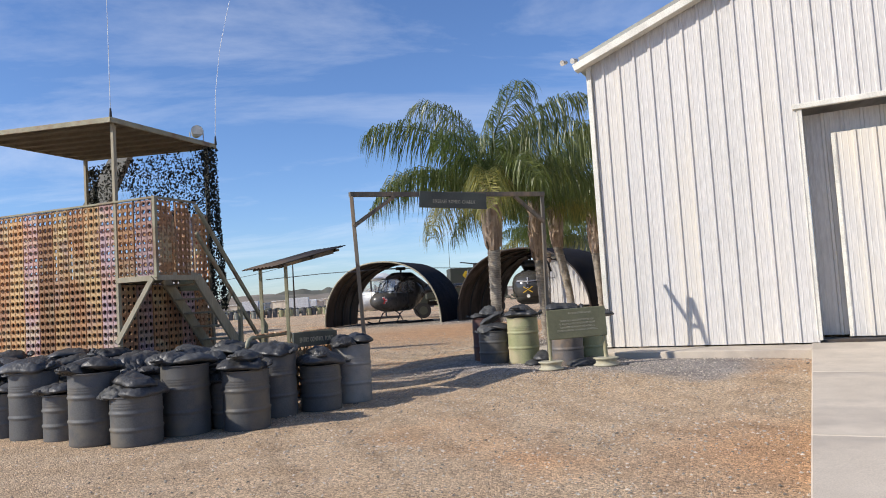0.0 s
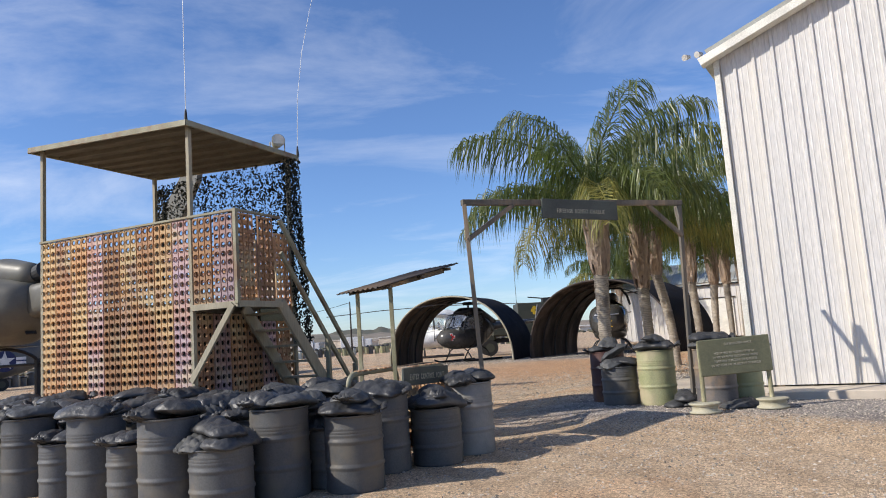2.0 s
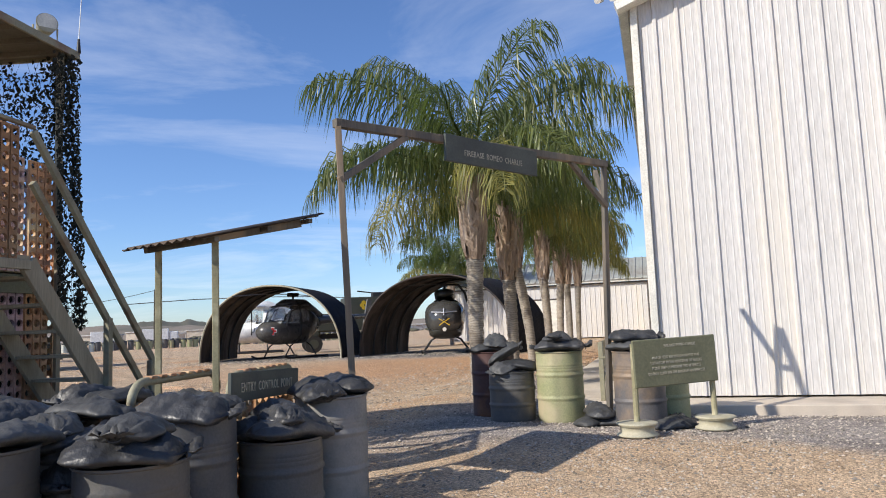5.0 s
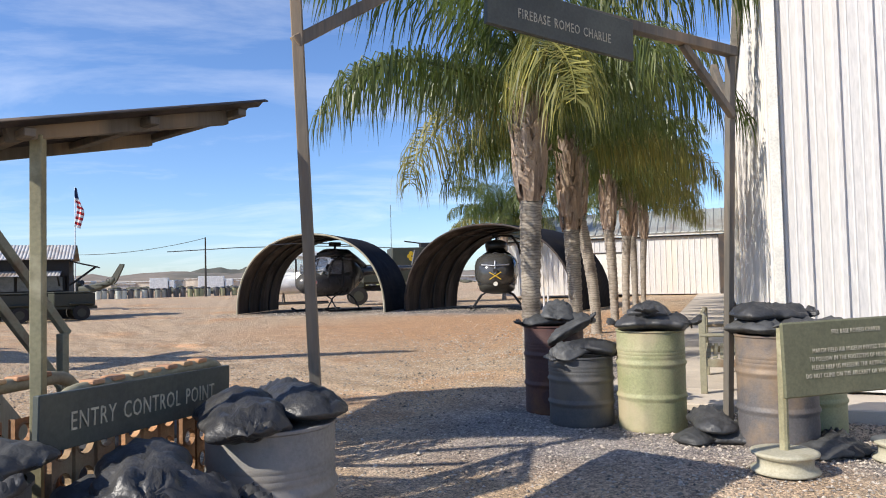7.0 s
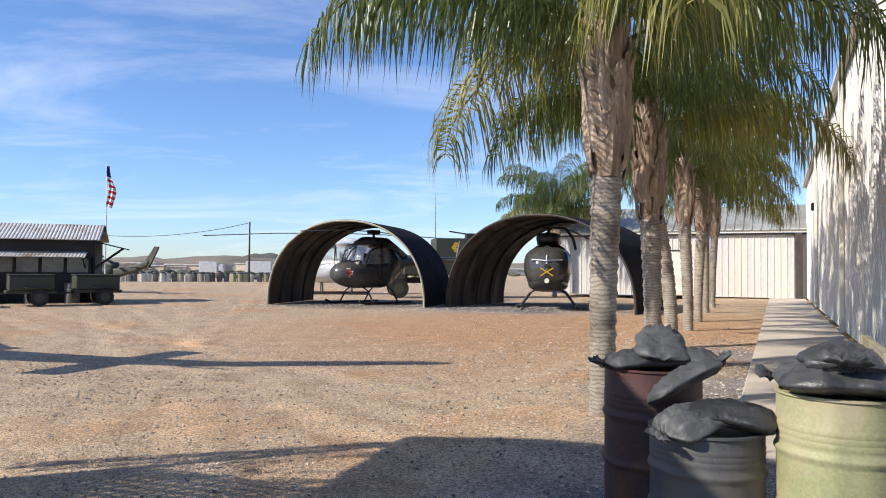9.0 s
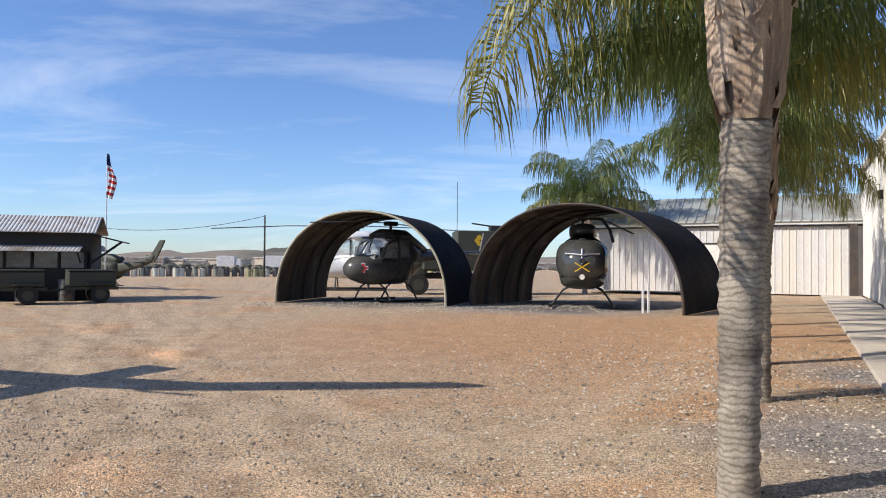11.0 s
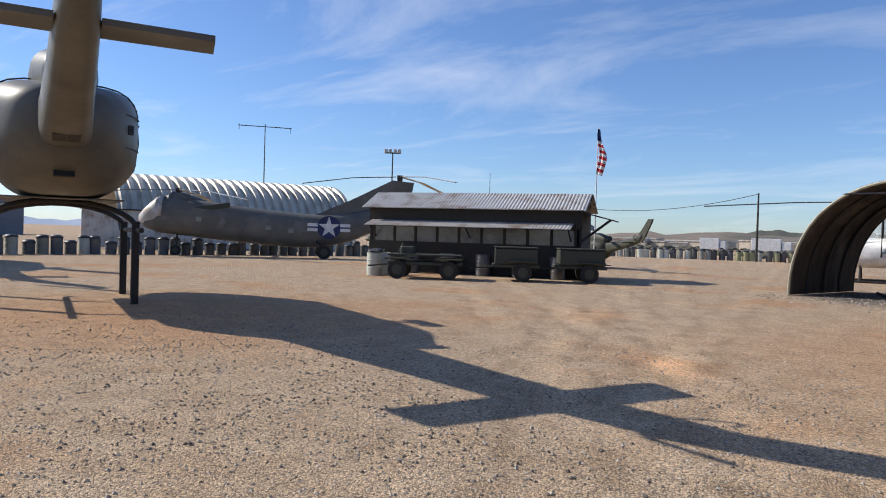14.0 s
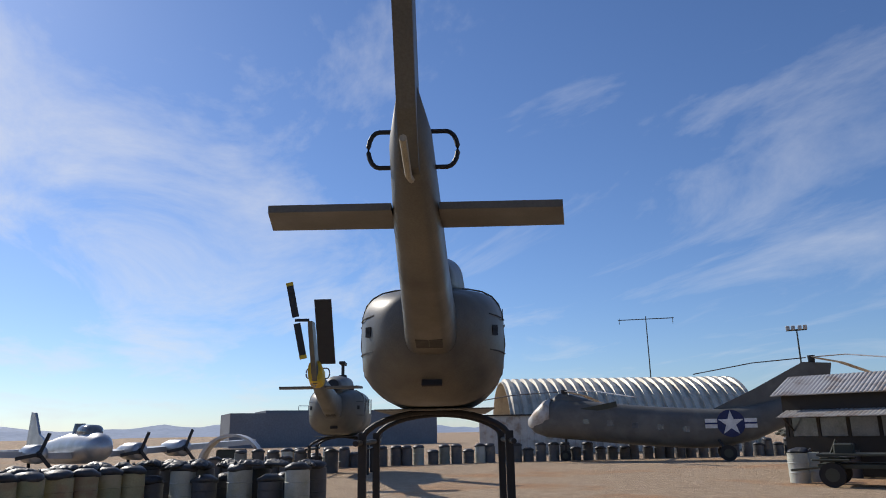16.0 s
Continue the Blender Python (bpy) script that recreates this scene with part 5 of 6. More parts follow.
        bm = bmesh.new()
        rim = []
        for k in range(25):
            a = 2 * math.pi * k / 24
            c, sn = math.cos(a), math.sin(a)
            rim.append((-1.86, 1.125 * (1 - 0.3 * max(-sn, 0) ** 1.5) * math.copysign(abs(c) ** (2 / 4.0), c), z + 0.97 + 0.91 * math.copysign(abs(sn) ** (2 / 4.0), sn)))
        if s == 1:
            part("body_seam", tube(rim, 0.014, 5), M_SEAM, fus)
        for zz, ww in ((z + 1.35, 0.0), (z + 0.82, 0.0)):
            part("seam", tube([(-1.87, s * 1.125, zz), (-2.1, s * 1.08, zz), (-2.36, s * 0.985, zz), (-2.58, s * 0.862, zz)], 0.011, 5), M_SEAM, fus)
        for dy in (0.45, 0.62):
            part("vent", box(0.06, 0.1, 0.1, (-2.5, s * 0.93, z + 0.95 + dy * 0.3), Matrix.Rotation(radians(-35 * s), 3, "Z")), M_BLACK, fus)
    part("windscreen", hull([(2.35, z + 1.42, 1.02, 0.36, 3), (2.9, z + 1.28, 0.9, 0.3, 2.8), (3.2, z + 1.1, 0.7, 0.2, 2.4)], 24), M_WINDOW, fus, smooth="all")
    part("hatch", box(0.04, 0.3, 0.18, (-2.66, 0, z + 0.37), Matrix.Rotation(radians(33), 3, "Y"), 0.01), M_BLACK, fus, "dark open hatch")
    part("cargo_hook_bay", lathe([(0.24, z - 0.015), (0.26, z + 0.02), (0.05, z + 0.03)], 20), M_BLACK, fus, "dark round belly opening")
    part("belly_panel", box(3.6, 1.9, 0.02, (0.2, 0, z + 0.005), bevel=0.004), belly, fus)
    for x in (-5.0, -3.6):
        part("boom_patch", box(0.35, 0.36, 0.012, (x, 0, z + (1.12 if x == -5.0 else 0.795)), Matrix.Rotation(radians(11), 3, "Y")), M_SEAM, tail)
    return h


HUEY = pose(-17.49, 23.57, 0, 0, 0, 155.4) @ Matrix.Diagonal((1.11, 1.11, 1.11, 1))
utility_heli("utility_helicopter", HUEY, 1.836, M_OD, M_OD, "olive drab utility helicopter raised on black steel posts")

# ---- observation helicopters under the arches ----
def scout_heli(m, label, nose_mark, blades, paint=M_BLACKAC, zb=0.62, size=1.0, glass=M_GLASS):
    """A small egg-shaped helicopter on skids, nose along +x."""
    h = thing("scout_helicopter", m @ Matrix.Diagonal((size, size, size, 1)), label, "helicopter", "small helicopters")
    z = zb + 0.72
    fus = part("fuselage", hull([(1.95, z - 0.16, 0.06, 0.06, 2), (1.88, z - 0.16, 0.3, 0.26, 2), (1.6, z - 0.15, 0.52, 0.42, 2.1), (1.2, z - 0.18, 0.66, 0.5, 2.3), (0.9, z - 0.22, 0.72, 0.5, 2.5), (-0.36, z - 0.22, 0.75, 0.5, 2.6), (-0.44, z + 0.1, 0.74, 0.82, 2.8), (-1.0, z + 0.16, 0.62, 0.64, 2.4), (-1.6, z + 0.22, 0.34, 0.36, 2)], 30), paint, h, smooth="all")
    if nose_mark == "sabres":
        part("canopy", hull([(2.0, z, 0.08, 0.08, 2), (1.93, z, 0.38, 0.34, 2.1), (1.68, z + 0.03, 0.64, 0.54, 2.3), (1.2, z + 0.08, 0.79, 0.65, 2.5), (0.6, z + 0.14, 0.83, 0.65, 2.7), (-0.4, z + 0.18, 0.82, 0.64, 2.8)], 32), M_BUBBLE, fus, "dusty grey glass bubble nose", "all")
        part("chin", hull([(1.86, z - 0.36, 0.1, 0.08, 2), (1.7, z - 0.42, 0.42, 0.2, 2.2), (1.1, z - 0.5, 0.64, 0.26, 2.4), (0.2, z - 0.5, 0.7, 0.28, 2.6)], 26), paint, fus, smooth="all")
        part("windscreen_rim", tube([(1.05, -0.75, z - 0.1), (1.0, -0.72, z + 0.45), (0.95, 0, z + 0.79), (1.0, 0.72, z + 0.45), (1.05, 0.77, z - 0.1)], 0.035, 6), M_BLACK, fus)
    else:
        # flat clear panes between black posts: two windscreens and a window to each door
        for s in (-1, 1):
            for name, loop in (("windscreen", ((1.36, 0.03, 0.2), (1.2, 0.5, 0.16), (0.72, 0.66, 0.92), (0.82, 0.03, 0.96))), ("door_window", ((1.12, 0.64, 0.2), (0.2, 0.74, 0.22), (0.2, 0.72, 0.9), (0.7, 0.69, 0.9))), ("rear_window", ((0.1, 0.745, 0.24), (-0.38, 0.745, 0.3), (-0.38, 0.72, 0.88), (0.1, 0.73, 0.9)))):
                bm = bmesh.new()
                vs = [[bm.verts.new((x, s * (y + o), z + zz)) for x, y, zz in loop] for o in (0.0, 0.008)]
                skin(bm, vs)
                bmesh.ops.recalc_face_normals(bm, faces=bm.faces)
                part(name, bm, glass, fus).visible_shadow = False
    for s in (-1, 1):
        part("seat_back", box(0.12, 0.42, 0.5, (-0.1, s * 0.3, z + 0.4), bevel=0.04), M_BLACK, fus)
    part("instrument_hood", hull([(1.2, z + 0.28, 0.25, 0.04, 2.4), (1.0, z + 0.32, 0.45, 0.07, 2.4), (0.8, z + 0.3, 0.4, 0.06, 2.4)], 16), M_BLACK, fus, smooth="all")
    if nose_mark != "sabres":
        part("roof", hull([(0.85, z + 0.96, 0.5, 0.03, 3), (0.3, z + 1.02, 0.7, 0.05, 3), (-0.5, z + 1.02, 0.7, 0.06, 3)], 20), paint, fus, smooth="all")
    if nose_mark != "sabres":
        part("windscreen_post", tube([(1.42, 0, z + 0.25), (1.05, 0, z + 0.72), (0.7, 0, z + 0.97)], 0.02, 6), M_BLACK, fus)
    for s in (-1, 1) if nose_mark != "sabres" else ():
        part("door_frame", tube([(0.95, s * 0.66, z + 0.1), (0.72, s * 0.72, z + 0.72), (0.15, s * 0.745, z + 0.95)], 0.03, 6), M_BLACK, fus)
        part("door_frame", tube([(0.15, s * 0.76, z - 0.35), (0.15, s * 0.78, z + 0.5), (0.15, s * 0.62, z + 1.0)], 0.03, 6), M_BLACK, fus)
    for s in (-1, 1):
        part("seam", box(0.016, 0.012, 1.0, (-0.55, s * 0.745, z + 0.05)), M_SEAM, fus)
        part("skid", tube([(-1.35, s * 0.95, 0.05), (1.2, s * 0.95, 0.05), (1.5, s * 0.95, 0.16)], 0.04, 8), M_BLACK, h)
        for x in (-0.6, 0.75):
            part("strut", tube([(x, s * 0.3, zb + 0.08), (x, s * 0.62, zb - 0.1), (x, s * 0.95, 0.06)], 0.03, 8), M_BLACK, h)
    part("roof_fairing", hull([(0.75, z + 1.06, 0.2, 0.06, 2), (0.3, z + 1.12, 0.42, 0.18, 2.4), (-0.7, z + 1.02, 0.45, 0.28, 2.4), (-1.5, z + 0.72, 0.25, 0.24, 2), (-2.0, z + 0.52, 0.16, 0.16, 2)], 20), paint, h, smooth="all")
    part("tail_boom", rod((-1.3, 0, z + 0.28), (-5.6, 0, z + 0.5), 0.24, 0.1, 16), paint, h)
    part("fin", plate([(-5.2, z - 0.1), (-5.7, z - 0.2), (-6.0, z + 1.3), (-5.65, z + 1.35)], 0.06), paint, h)
    part("stabilizer", box(0.4, 1.7, 0.04, (-4.6, 0, z + 0.45), bevel=0.01), paint, h)
    part("mast", rod((-0.15, 0, z + 1.15), (-0.15, 0, z + 1.55), 0.05), M_BLACK, h)
    part("rotor_hub", box(0.5, 0.3, 0.16, (-0.15, 0, z + 1.5), bevel=0.03), M_BLACK, h)
    for a, length, droop, material in blades:
        d = Vector((math.cos(radians(a)), math.sin(radians(a)), 0))
        n = Vector((-d.y, d.x, 0)) * 0.09
        bm, rr = bmesh.new(), []
        for t in (0.2, length * 0.5, length):
            c = Vector((-0.15, 0, z + 1.52 - droop * t * t)) + d * t
            rr.append([bm.verts.new(c + o) for o in (n, Vector((0, 0, 0.02)), -n, Vector((0, 0, -0.02)))])
        skin(bm, rr)
        part("rotor_blade", bm, material, h)
    if nose_mark == "cross":
        for sx, sz in ((0.3, 0.09), (0.09, 0.3)):
            part("medical_cross", box(0.012, sx + 0.05, sz + 0.05, (1.62, 0.47, z - 0.12), Matrix.Rotation(radians(42), 3, "Z")), M_WHITEP, fus)
            part("medical_cross", box(0.012, sx, sz, (1.632, 0.48, z - 0.12), Matrix.Rotation(radians(42), 3, "Z")), M_RED, fus)
        for k in range(5):
            part("nose_mark", box(0.012, 0.05, 0.03, (1.28 - 0.03 * k, 0.28 + 0.07 * k, z + 0.35 + 0.01 * k), Matrix.Rotation(radians(45), 3, "Z")), M_WHITEP, fus)
    if nose_mark == "sabres":
        for s in (-1, 1):
            part("crossed_sabre", box(0.012, 0.5, 0.03, (2.02, 0, z - 0.08), Matrix.Rotation(radians(32 * s), 3, "X")), M_YELLOW, fus, "yellow painted sabre")
        part("nose_probe", tube([(1.84, -0.5, z + 0.32), (2.0, 0, z + 0.28), (1.84, 0.5, z + 0.32)], 0.028, 6), M_SILVER, fus)
        part("nose_probe", rod((2.03, 0, z + 0.0), (1.88, 0, z + 0.46), 0.03), M_SILVER, fus)
        part("nose_boss", rod((1.96, 0, z + 0.1), (2.05, 0, z + 0.1), 0.09, 0.08, 14), M_BLACK, fus)
        part("control_rod", tube([(-0.15, 0.1, z + 1.5), (0.0, 0.6, z + 1.45), (0.1, 0.85, z + 1.1), (0.1, 0.95, z + 0.7)], 0.05, 8), M_BLACK, h)
        part("landing_light", rod((1.8, 0, z - 0.38), (1.95, 0, z - 0.37), 0.07, 0.08, 14), M_LENS, fus)
    return h


scout_heli(pose(-2.7, 42.5, 0.02, 0, 0, 228), "dark olive medical scout helicopter with a red cross on its nose", "cross", ((12, 4.5, 0.01, M_BLACK), (192, 2.4, 0.02, M_BLACK)), M_MEDAC, size=1.12)
scout_heli(pose(4.75, 39.7, 0.04, 0, 0, -102), "dark scout helicopter with crossed yellow sabres on its nose", "sabres", ((35, 2.0, 0.03, M_TAN), (215, 2.2, 0.1, M_BLACK), (125, 2.0, 0.12, M_BLACK), (305, 1.8, 0.02, M_BLACK)), size=1.16)
white_heli = scout_heli(pose(-5.4, 54.5, 0, 0, 0, 184), "white helicopter with dark lettering on its flank", "", ((8, 6.0, 0.006, M_BLACK), (188, 6.0, 0.006, M_BLACK)), M_WHITEP, 0.5, 1.35)
words("lettering", "U.S. AIR FORCE", 0.34, M_BLACK, white_heli, pose(-0.9, 0.79, 1.1, 0, 0, 180))

# ---- other helicopters ----
utility_heli("utility_helicopter", pose(-35.0, 26.6, 0, 0, 0, 157.5), 1.55, M_OD, M_OD, "olive utility helicopter with a yellow tail band on posts", True, None, True)
utility_heli("gunship_helicopter", pose(-20.0, 54.5, 0, 0, 0, 148) @ Matrix.Diagonal((0.62, 0.62, 0.62, 1)), 0.75, M_TRUCK, M_TRUCK, "dark green helicopter parked behind the hut", False, 150, False)


def wheel(parent, p, r, w, name="wheel", axis="y"):
    d = Vector((0, w / 2, 0)) if axis == "y" else Vector((w / 2, 0, 0))
    p = Vector(p)
    ob = part(name, rod(p - d, p + d, r, r, 20), M_RUBBER, parent)
    part("rim", rod(p - d * 1.06, p + d * 1.06, r * 0.55, r * 0.55, 16), M_TRUCK, ob)
    return ob


# tandem-rotor transport helicopter
tandem = thing("tandem_helicopter", pose(-35.6, 44.0, 0, 0, 0, 228.5) @ Matrix.Diagonal((0.94, 0.94, 0.94, 1)), "grey-green tandem-rotor transport helicopter with a bent fuselage", "helicopter")
tf = part("fuselage", hull([(7.2, 2.1, 0.15, 0.2, 2), (6.9, 2.15, 0.55, 0.55, 2.2), (6.2, 2.35, 0.9, 1.0, 2.4), (5.2, 2.4, 1.0, 1.15, 2.6), (3.0, 2.15, 1.0, 1.12, 2.6), (0.5, 1.9, 1.0, 1.1, 2.6), (-2.0, 1.72, 1.0, 1.08, 2.6), (-3.6, 1.72, 0.97, 1.02, 2.5), (-5.2, 2.0, 0.84, 0.92, 2.4), (-7.0, 2.6, 0.56, 0.75, 2.2), (-8.6, 3.3, 0.28, 0.5, 2)], 30), M_GREYAC, tandem, smooth="all")
part("nose_glazing", hull([(7.3, 2.2, 0.2, 0.2, 2), (6.95, 2.3, 0.6, 0.55, 2.2), (6.3, 2.6, 0.93, 0.85, 2.4), (5.9, 2.72, 0.98, 0.9, 2.4)], 24), M_CORR, tf, "pale covered nose glazing", "all")
part("front_pylon", hull([(5.9, 3.2, 0.2, 0.3, 2), (5.4, 3.4, 0.5, 0.45, 2.2), (4.6, 3.35, 0.5, 0.4, 2.2), (3.4, 3.1, 0.3, 0.25, 2)], 18), M_GREYAC, tandem, smooth="all")
part("tail_pylon", plate([(-2.6, 2.5), (-5.0, 2.4), (-8.9, 3.1), (-9.3, 5.0), (-7.9, 5.1), (-5.2, 3.7)], 0.5), M_GREYAC, tandem)
for hx, hz in ((5.1, 3.95), (-8.4, 5.35)):
    hub = part("rotor_hub", rod((hx, 0, hz - 0.3), (hx, 0, hz + 0.1), 0.16, 0.2, 14), M_BLACK, tandem)
    for a in (14, 134, 254) if hx > 0 else (-8, 112, 232):
        d = Vector((math.cos(radians(a)), math.sin(radians(a)), 0))
        n = Vector((-d.y, d.x, 0)) * 0.2
        bm, rr = bmesh.new(), []
        for t in (0.25, 3.0, 6.2):
            c = Vector((hx, 0, hz - 0.016 * t * t)) + d * t
            rr.append([bm.verts.new(c + o) for o in (n, Vector((0, 0, 0.03)), -n, Vector((0, 0, -0.03)))])
        skin(bm, rr)
        part("rotor_blade", bm, M_CORR if a > 100 else M_BLACK, tandem)
wheel(tandem, (5.2, 0, 0.3), 0.3, 0.25)
part("strut", rod((5.2, 0, 0.3), (5.1, 0, 1.5), 0.07), M_BLACK, tandem)
for s in (-1, 1):
    wheel(tandem, (-3.6, s * 1.5, 0.42), 0.42, 0.28)
    part("strut", rod((-3.6, s * 1.5, 0.42), (-3.2, s * 0.8, 1.1), 0.07), M_BLACK, tandem)
roundel = part("roundel", rod((-3.9, 1.0, 1.95), (-3.9, 1.012, 1.95), 0.72, 0.72, 28), M_BLUE, tandem, "blue disc with a white star and bars")
for s in (-1, 1):
    for dz, material, hgt in ((0, M_WHITEP, 0.5), (0, M_BLUE, 0.09)):
        part("bar", box(0.62, 0.02, hgt, (-3.9 + s * 1.0, 1.004 + (0.012 if material is M_BLUE else 0), 1.95)), material, roundel)
star = [(0.68 * (1 if k % 2 == 0 else 0.39) * math.sin(math.pi * k / 5), 0.68 * (1 if k % 2 == 0 else 0.39) * math.cos(math.pi * k / 5)) for k in range(10)]
part("star", plate(star, 0.02, m=pose(-3.9, 1.022, 1.95)), M_WHITEP, roundel)
for k in range(5):
    part("window", box(0.35, 0.03, 0.3, (3.8 - k * 1.35, 0.985, 2.2 - 0.13 * k), bevel=0.008), M_WINDOW, tf)
part("service_lettering", box(3.2, 0.012, 0.3, (3.6, 0.9, 2.85), Matrix.Rotation(radians(10), 3, "Y")), M_TRUCK, tf, "faded dark lettering bar")

# ---- long hut with carts ----
HUT = pose(-19.2, 41.85, 0, 0, 0, 17)
hut = thing("command_hut", HUT, "long dark field hut with a corrugated zinc roof and awning", "building", kind="structure")
part("wall", box(9.0, 0.1, 1.25, (0, -1.25, 0.65)), M_HUT, hut)
part("wall", box(9.0, 0.1, 0.75, (0, -1.25, 2.3)), M_HUT, hut)
part("wall", box(9.0, 0.1, 2.7, (0, 1.25, 1.35)), M_HUT, hut)
part("wall", box(0.1, 2.5, 2.7, (4.45, 0, 1.35)), M_HUT, hut)
part("wall", box(0.1, 2.5, 2.7, (-4.45, 0, 1.35)), M_HUT, hut)
for k in range(10):
    x = -4.3 + k * 0.955
    part("mullion", box(0.1, 0.1, 0.7, (x, -1.24, 1.6)), M_HUT, hut)
    if k < 9:
        part("window_pane", box(0.83, 0.03, 0.62, (x + 0.477, -1.25, 1.6)), M_WINDOW, hut)
part("roof_sheet", ribbed(-4.75, 4.7, 0, lambda x: 1.75, 0.14, 0.03, waves=True), M_CORR, hut, "corrugated zinc roof sheet", m=pose(0, -1.6, 2.68, -66))
part("roof_sheet", ribbed(-4.75, 4.7, 0, lambda x: 1.75, 0.14, 0.03, waves=True), M_CORR, hut, "corrugated zinc roof sheet", m=pose(0, 1.6, 2.68, -66, 0, 180))
part("awning", ribbed(-4.4, 4.2, 0, lambda x: 0.95, 0.14, 0.025, waves=True), M_CORR, hut, "corrugated zinc awning", m=pose(0, -2.1, 1.93, -74))
for x in (-4.2, 0, 4.1):
    part("awning_brace", rod((x, -1.3, 1.5), (x, -2.05, 1.95), 0.03), M_HUT, hut)
part("end_flap", box(1.4, 2.2, 0.05, (5.0, -0.2, 2.5), Matrix.Rotation(radians(14), 3, "Y")), M_HUT, hut)
part("flap_prop", rod((4.5, -1.2, 1.5), (5.6, -1.2, 2.35), 0.05), M_HUT, hut)


def cart(x, y, turn, length, box_h, material, label, flat=False):
    c = thing("utility_trailer", pose(x, y, 0, 0, 0, turn), label, "trailer", "carts by the hut")
    part("chassis", box(length, 1.3, 0.12, (0, 0, 0.55), bevel=0.015), M_TRUCK, c)
    if not flat:
        part("body", box(length * 0.9, 1.4, box_h, (0, 0, 0.62 + box_h / 2), bevel=0.03), material, c)
        part("lid", box(length * 0.92, 1.44, 0.05, (0, 0, 0.66 + box_h), bevel=0.015), material, c)
    else:
        part("deck_rail", box(length, 1.3, 0.06, (0, 0, 0.85), bevel=0.01), M_TRUCK, c)
        part("seat", box(0.5, 0.6, 0.3, (-length * 0.25, 0, 1.0), bevel=0.04), M_TRUCK, c)
        part("steering_column", rod((-length * 0.4, 0, 0.8), (-length * 0.32, 0, 1.25), 0.03), M_TRUCK, c)
    xs_w = (0.25,) if not flat else (-length * 0.36, length * 0.34)
    for xx in xs_w:
        for s in (-1, 1):
            wheel(c, (xx, s * 0.72, 0.33), 0.33, 0.2)
            part("fender", box(0.95, 0.26, 0.06, (xx, s * 0.72, 0.72), bevel=0.02), material, c)
    part("tow_bar", rod((-length / 2, 0, 0.5), (-length / 2 - 0.8, 0, 0.4), 0.035), M_TRUCK, c)
    return c


cart(-18.2, 36.9, 32, 2.6, 0.3, M_TRUCK, "low dark green flat tow cart with a seat", True)
cart(-15.7, 39.0, 32, 1.7, 0.55, M_TRUCK, "dark green two-wheeled box trailer")
cart(-13.9, 40.6, 32, 1.8, 0.55, M_TRUCK, "dark olive two-wheeled generator trailer")
for x, y in ((-20.4, 36.6), (-20.6, 37.3)):
    drum("oil_drum", R1, H1, M_DRUMP, x, y, 0, "pale oil drum beside the hut", "drums by the hut")
sandbag(-20.4, 36.7, 0.93, 20, 1, label="pale sandbag on a drum by the hut", group="sandbags by the hut")
for k in range(6):
    p = HUT @ Vector((-3.8 + k * 1.5, -1.75, 0))
    drum("oil_drum", R1, H1, M_DRUM, p.x, p.y, k * 50, "dark oil drum against the hut wall", "drums by the hut")

# ---- poles, flag and masts ----
def mast(name, x, y, h, r, label, category, material=M_CORR):
    m = thing(name, pose(x, y, 0), label, category)
    part("pole", rod((0, 0, 0), (0, 0, h), r, r * 0.6, 10), material, m)
    return m


flag = mast("flagpole", -15.9, 46.2, 6.55, 0.035, "slim pale flagpole with a limp striped flag", "flagpole", M_WHITEP)
fl = part("flag", box(0.02, 0.02, 0.02, (0, 0, 6.4)), M_WHITEP, flag, "limp red and white striped flag with a blue canton")


def fold_ring(bm, u):
    """One cut through the limp, gathered cloth at a share u of its drop."""
    half = 0.03 + 0.16 * min(u * 1.7, 1) * (1 - 0.35 * max(u - 0.6, 0) / 0.4)
    mid = 0.05 + 0.12 * math.sin(u * 5.2 - 1.2) * min(u * 2, 1) + 0.16 * u
    out = []
    for q in range(20):
        a = 2 * math.pi * q / 20
        x = half * math.cos(a)
        y = (0.05 + 0.035 * math.sin(5 * a + u * 4)) * math.sin(a) + 0.04 * math.sin(9 * x / 0.3 + u * 3)
        out.append(bm.verts.new((mid + x, y, 6.5 - 2.05 * u - 0.35 * x)))
    return out


for k in range(15):
    bm = bmesh.new()
    skin(bm, [fold_ring(bm, (k + v) / 15) for v in (0, 0.5, 1)])
    if k < 4:
        part("canton", bm, M_BLUE, fl)
    else:
        part("stripe", bm, M_RED if k % 2 else M_WHITEP, fl)

lm = mast("light_mast", -31.5, 50.5, 6.6, 0.06, "tall light mast with four floodlights", "light mast", M_TRUCK)
part("cross_arm", box(1.0, 0.08, 0.08, (0, 0, 6.6), Matrix.Rotation(radians(40), 3, "Z")), M_TRUCK, lm)
for k in (-0.42, -0.16, 0.16, 0.42):
    part("floodlight", box(0.2, 0.18, 0.24, (k * math.cos(radians(40)), k * math.sin(radians(40)), 6.72), Matrix.Rotation(radians(40), 3, "Z"), 0.03), M_CORR, lm)
an = mast("antenna_mast", -56.5, 61.2, 11.6, 0.07, "thin antenna mast with a long crossbar", "antenna", M_TRUCK)
part("boom", rod((-1.2, -2.2, 11.3), (1.2, 2.2, 11.4), 0.04), M_TRUCK, an)
for s in (-1, 1):
    part("element", rod((s * 1.15, s * 2.1, 11.45), (s * 1.15, s * 2.1, 10.9), 0.025), M_TRUCK, an)
mast("utility_pole", -18.4, 87.5, 6.4, 0.12, "plain dark wooden pole at the edge of the field", "pole", M_HUT)
mast("utility_pole", -38.0, 92.0, 5.2, 0.1, "short dark pole beyond the hut", "pole", M_HUT)
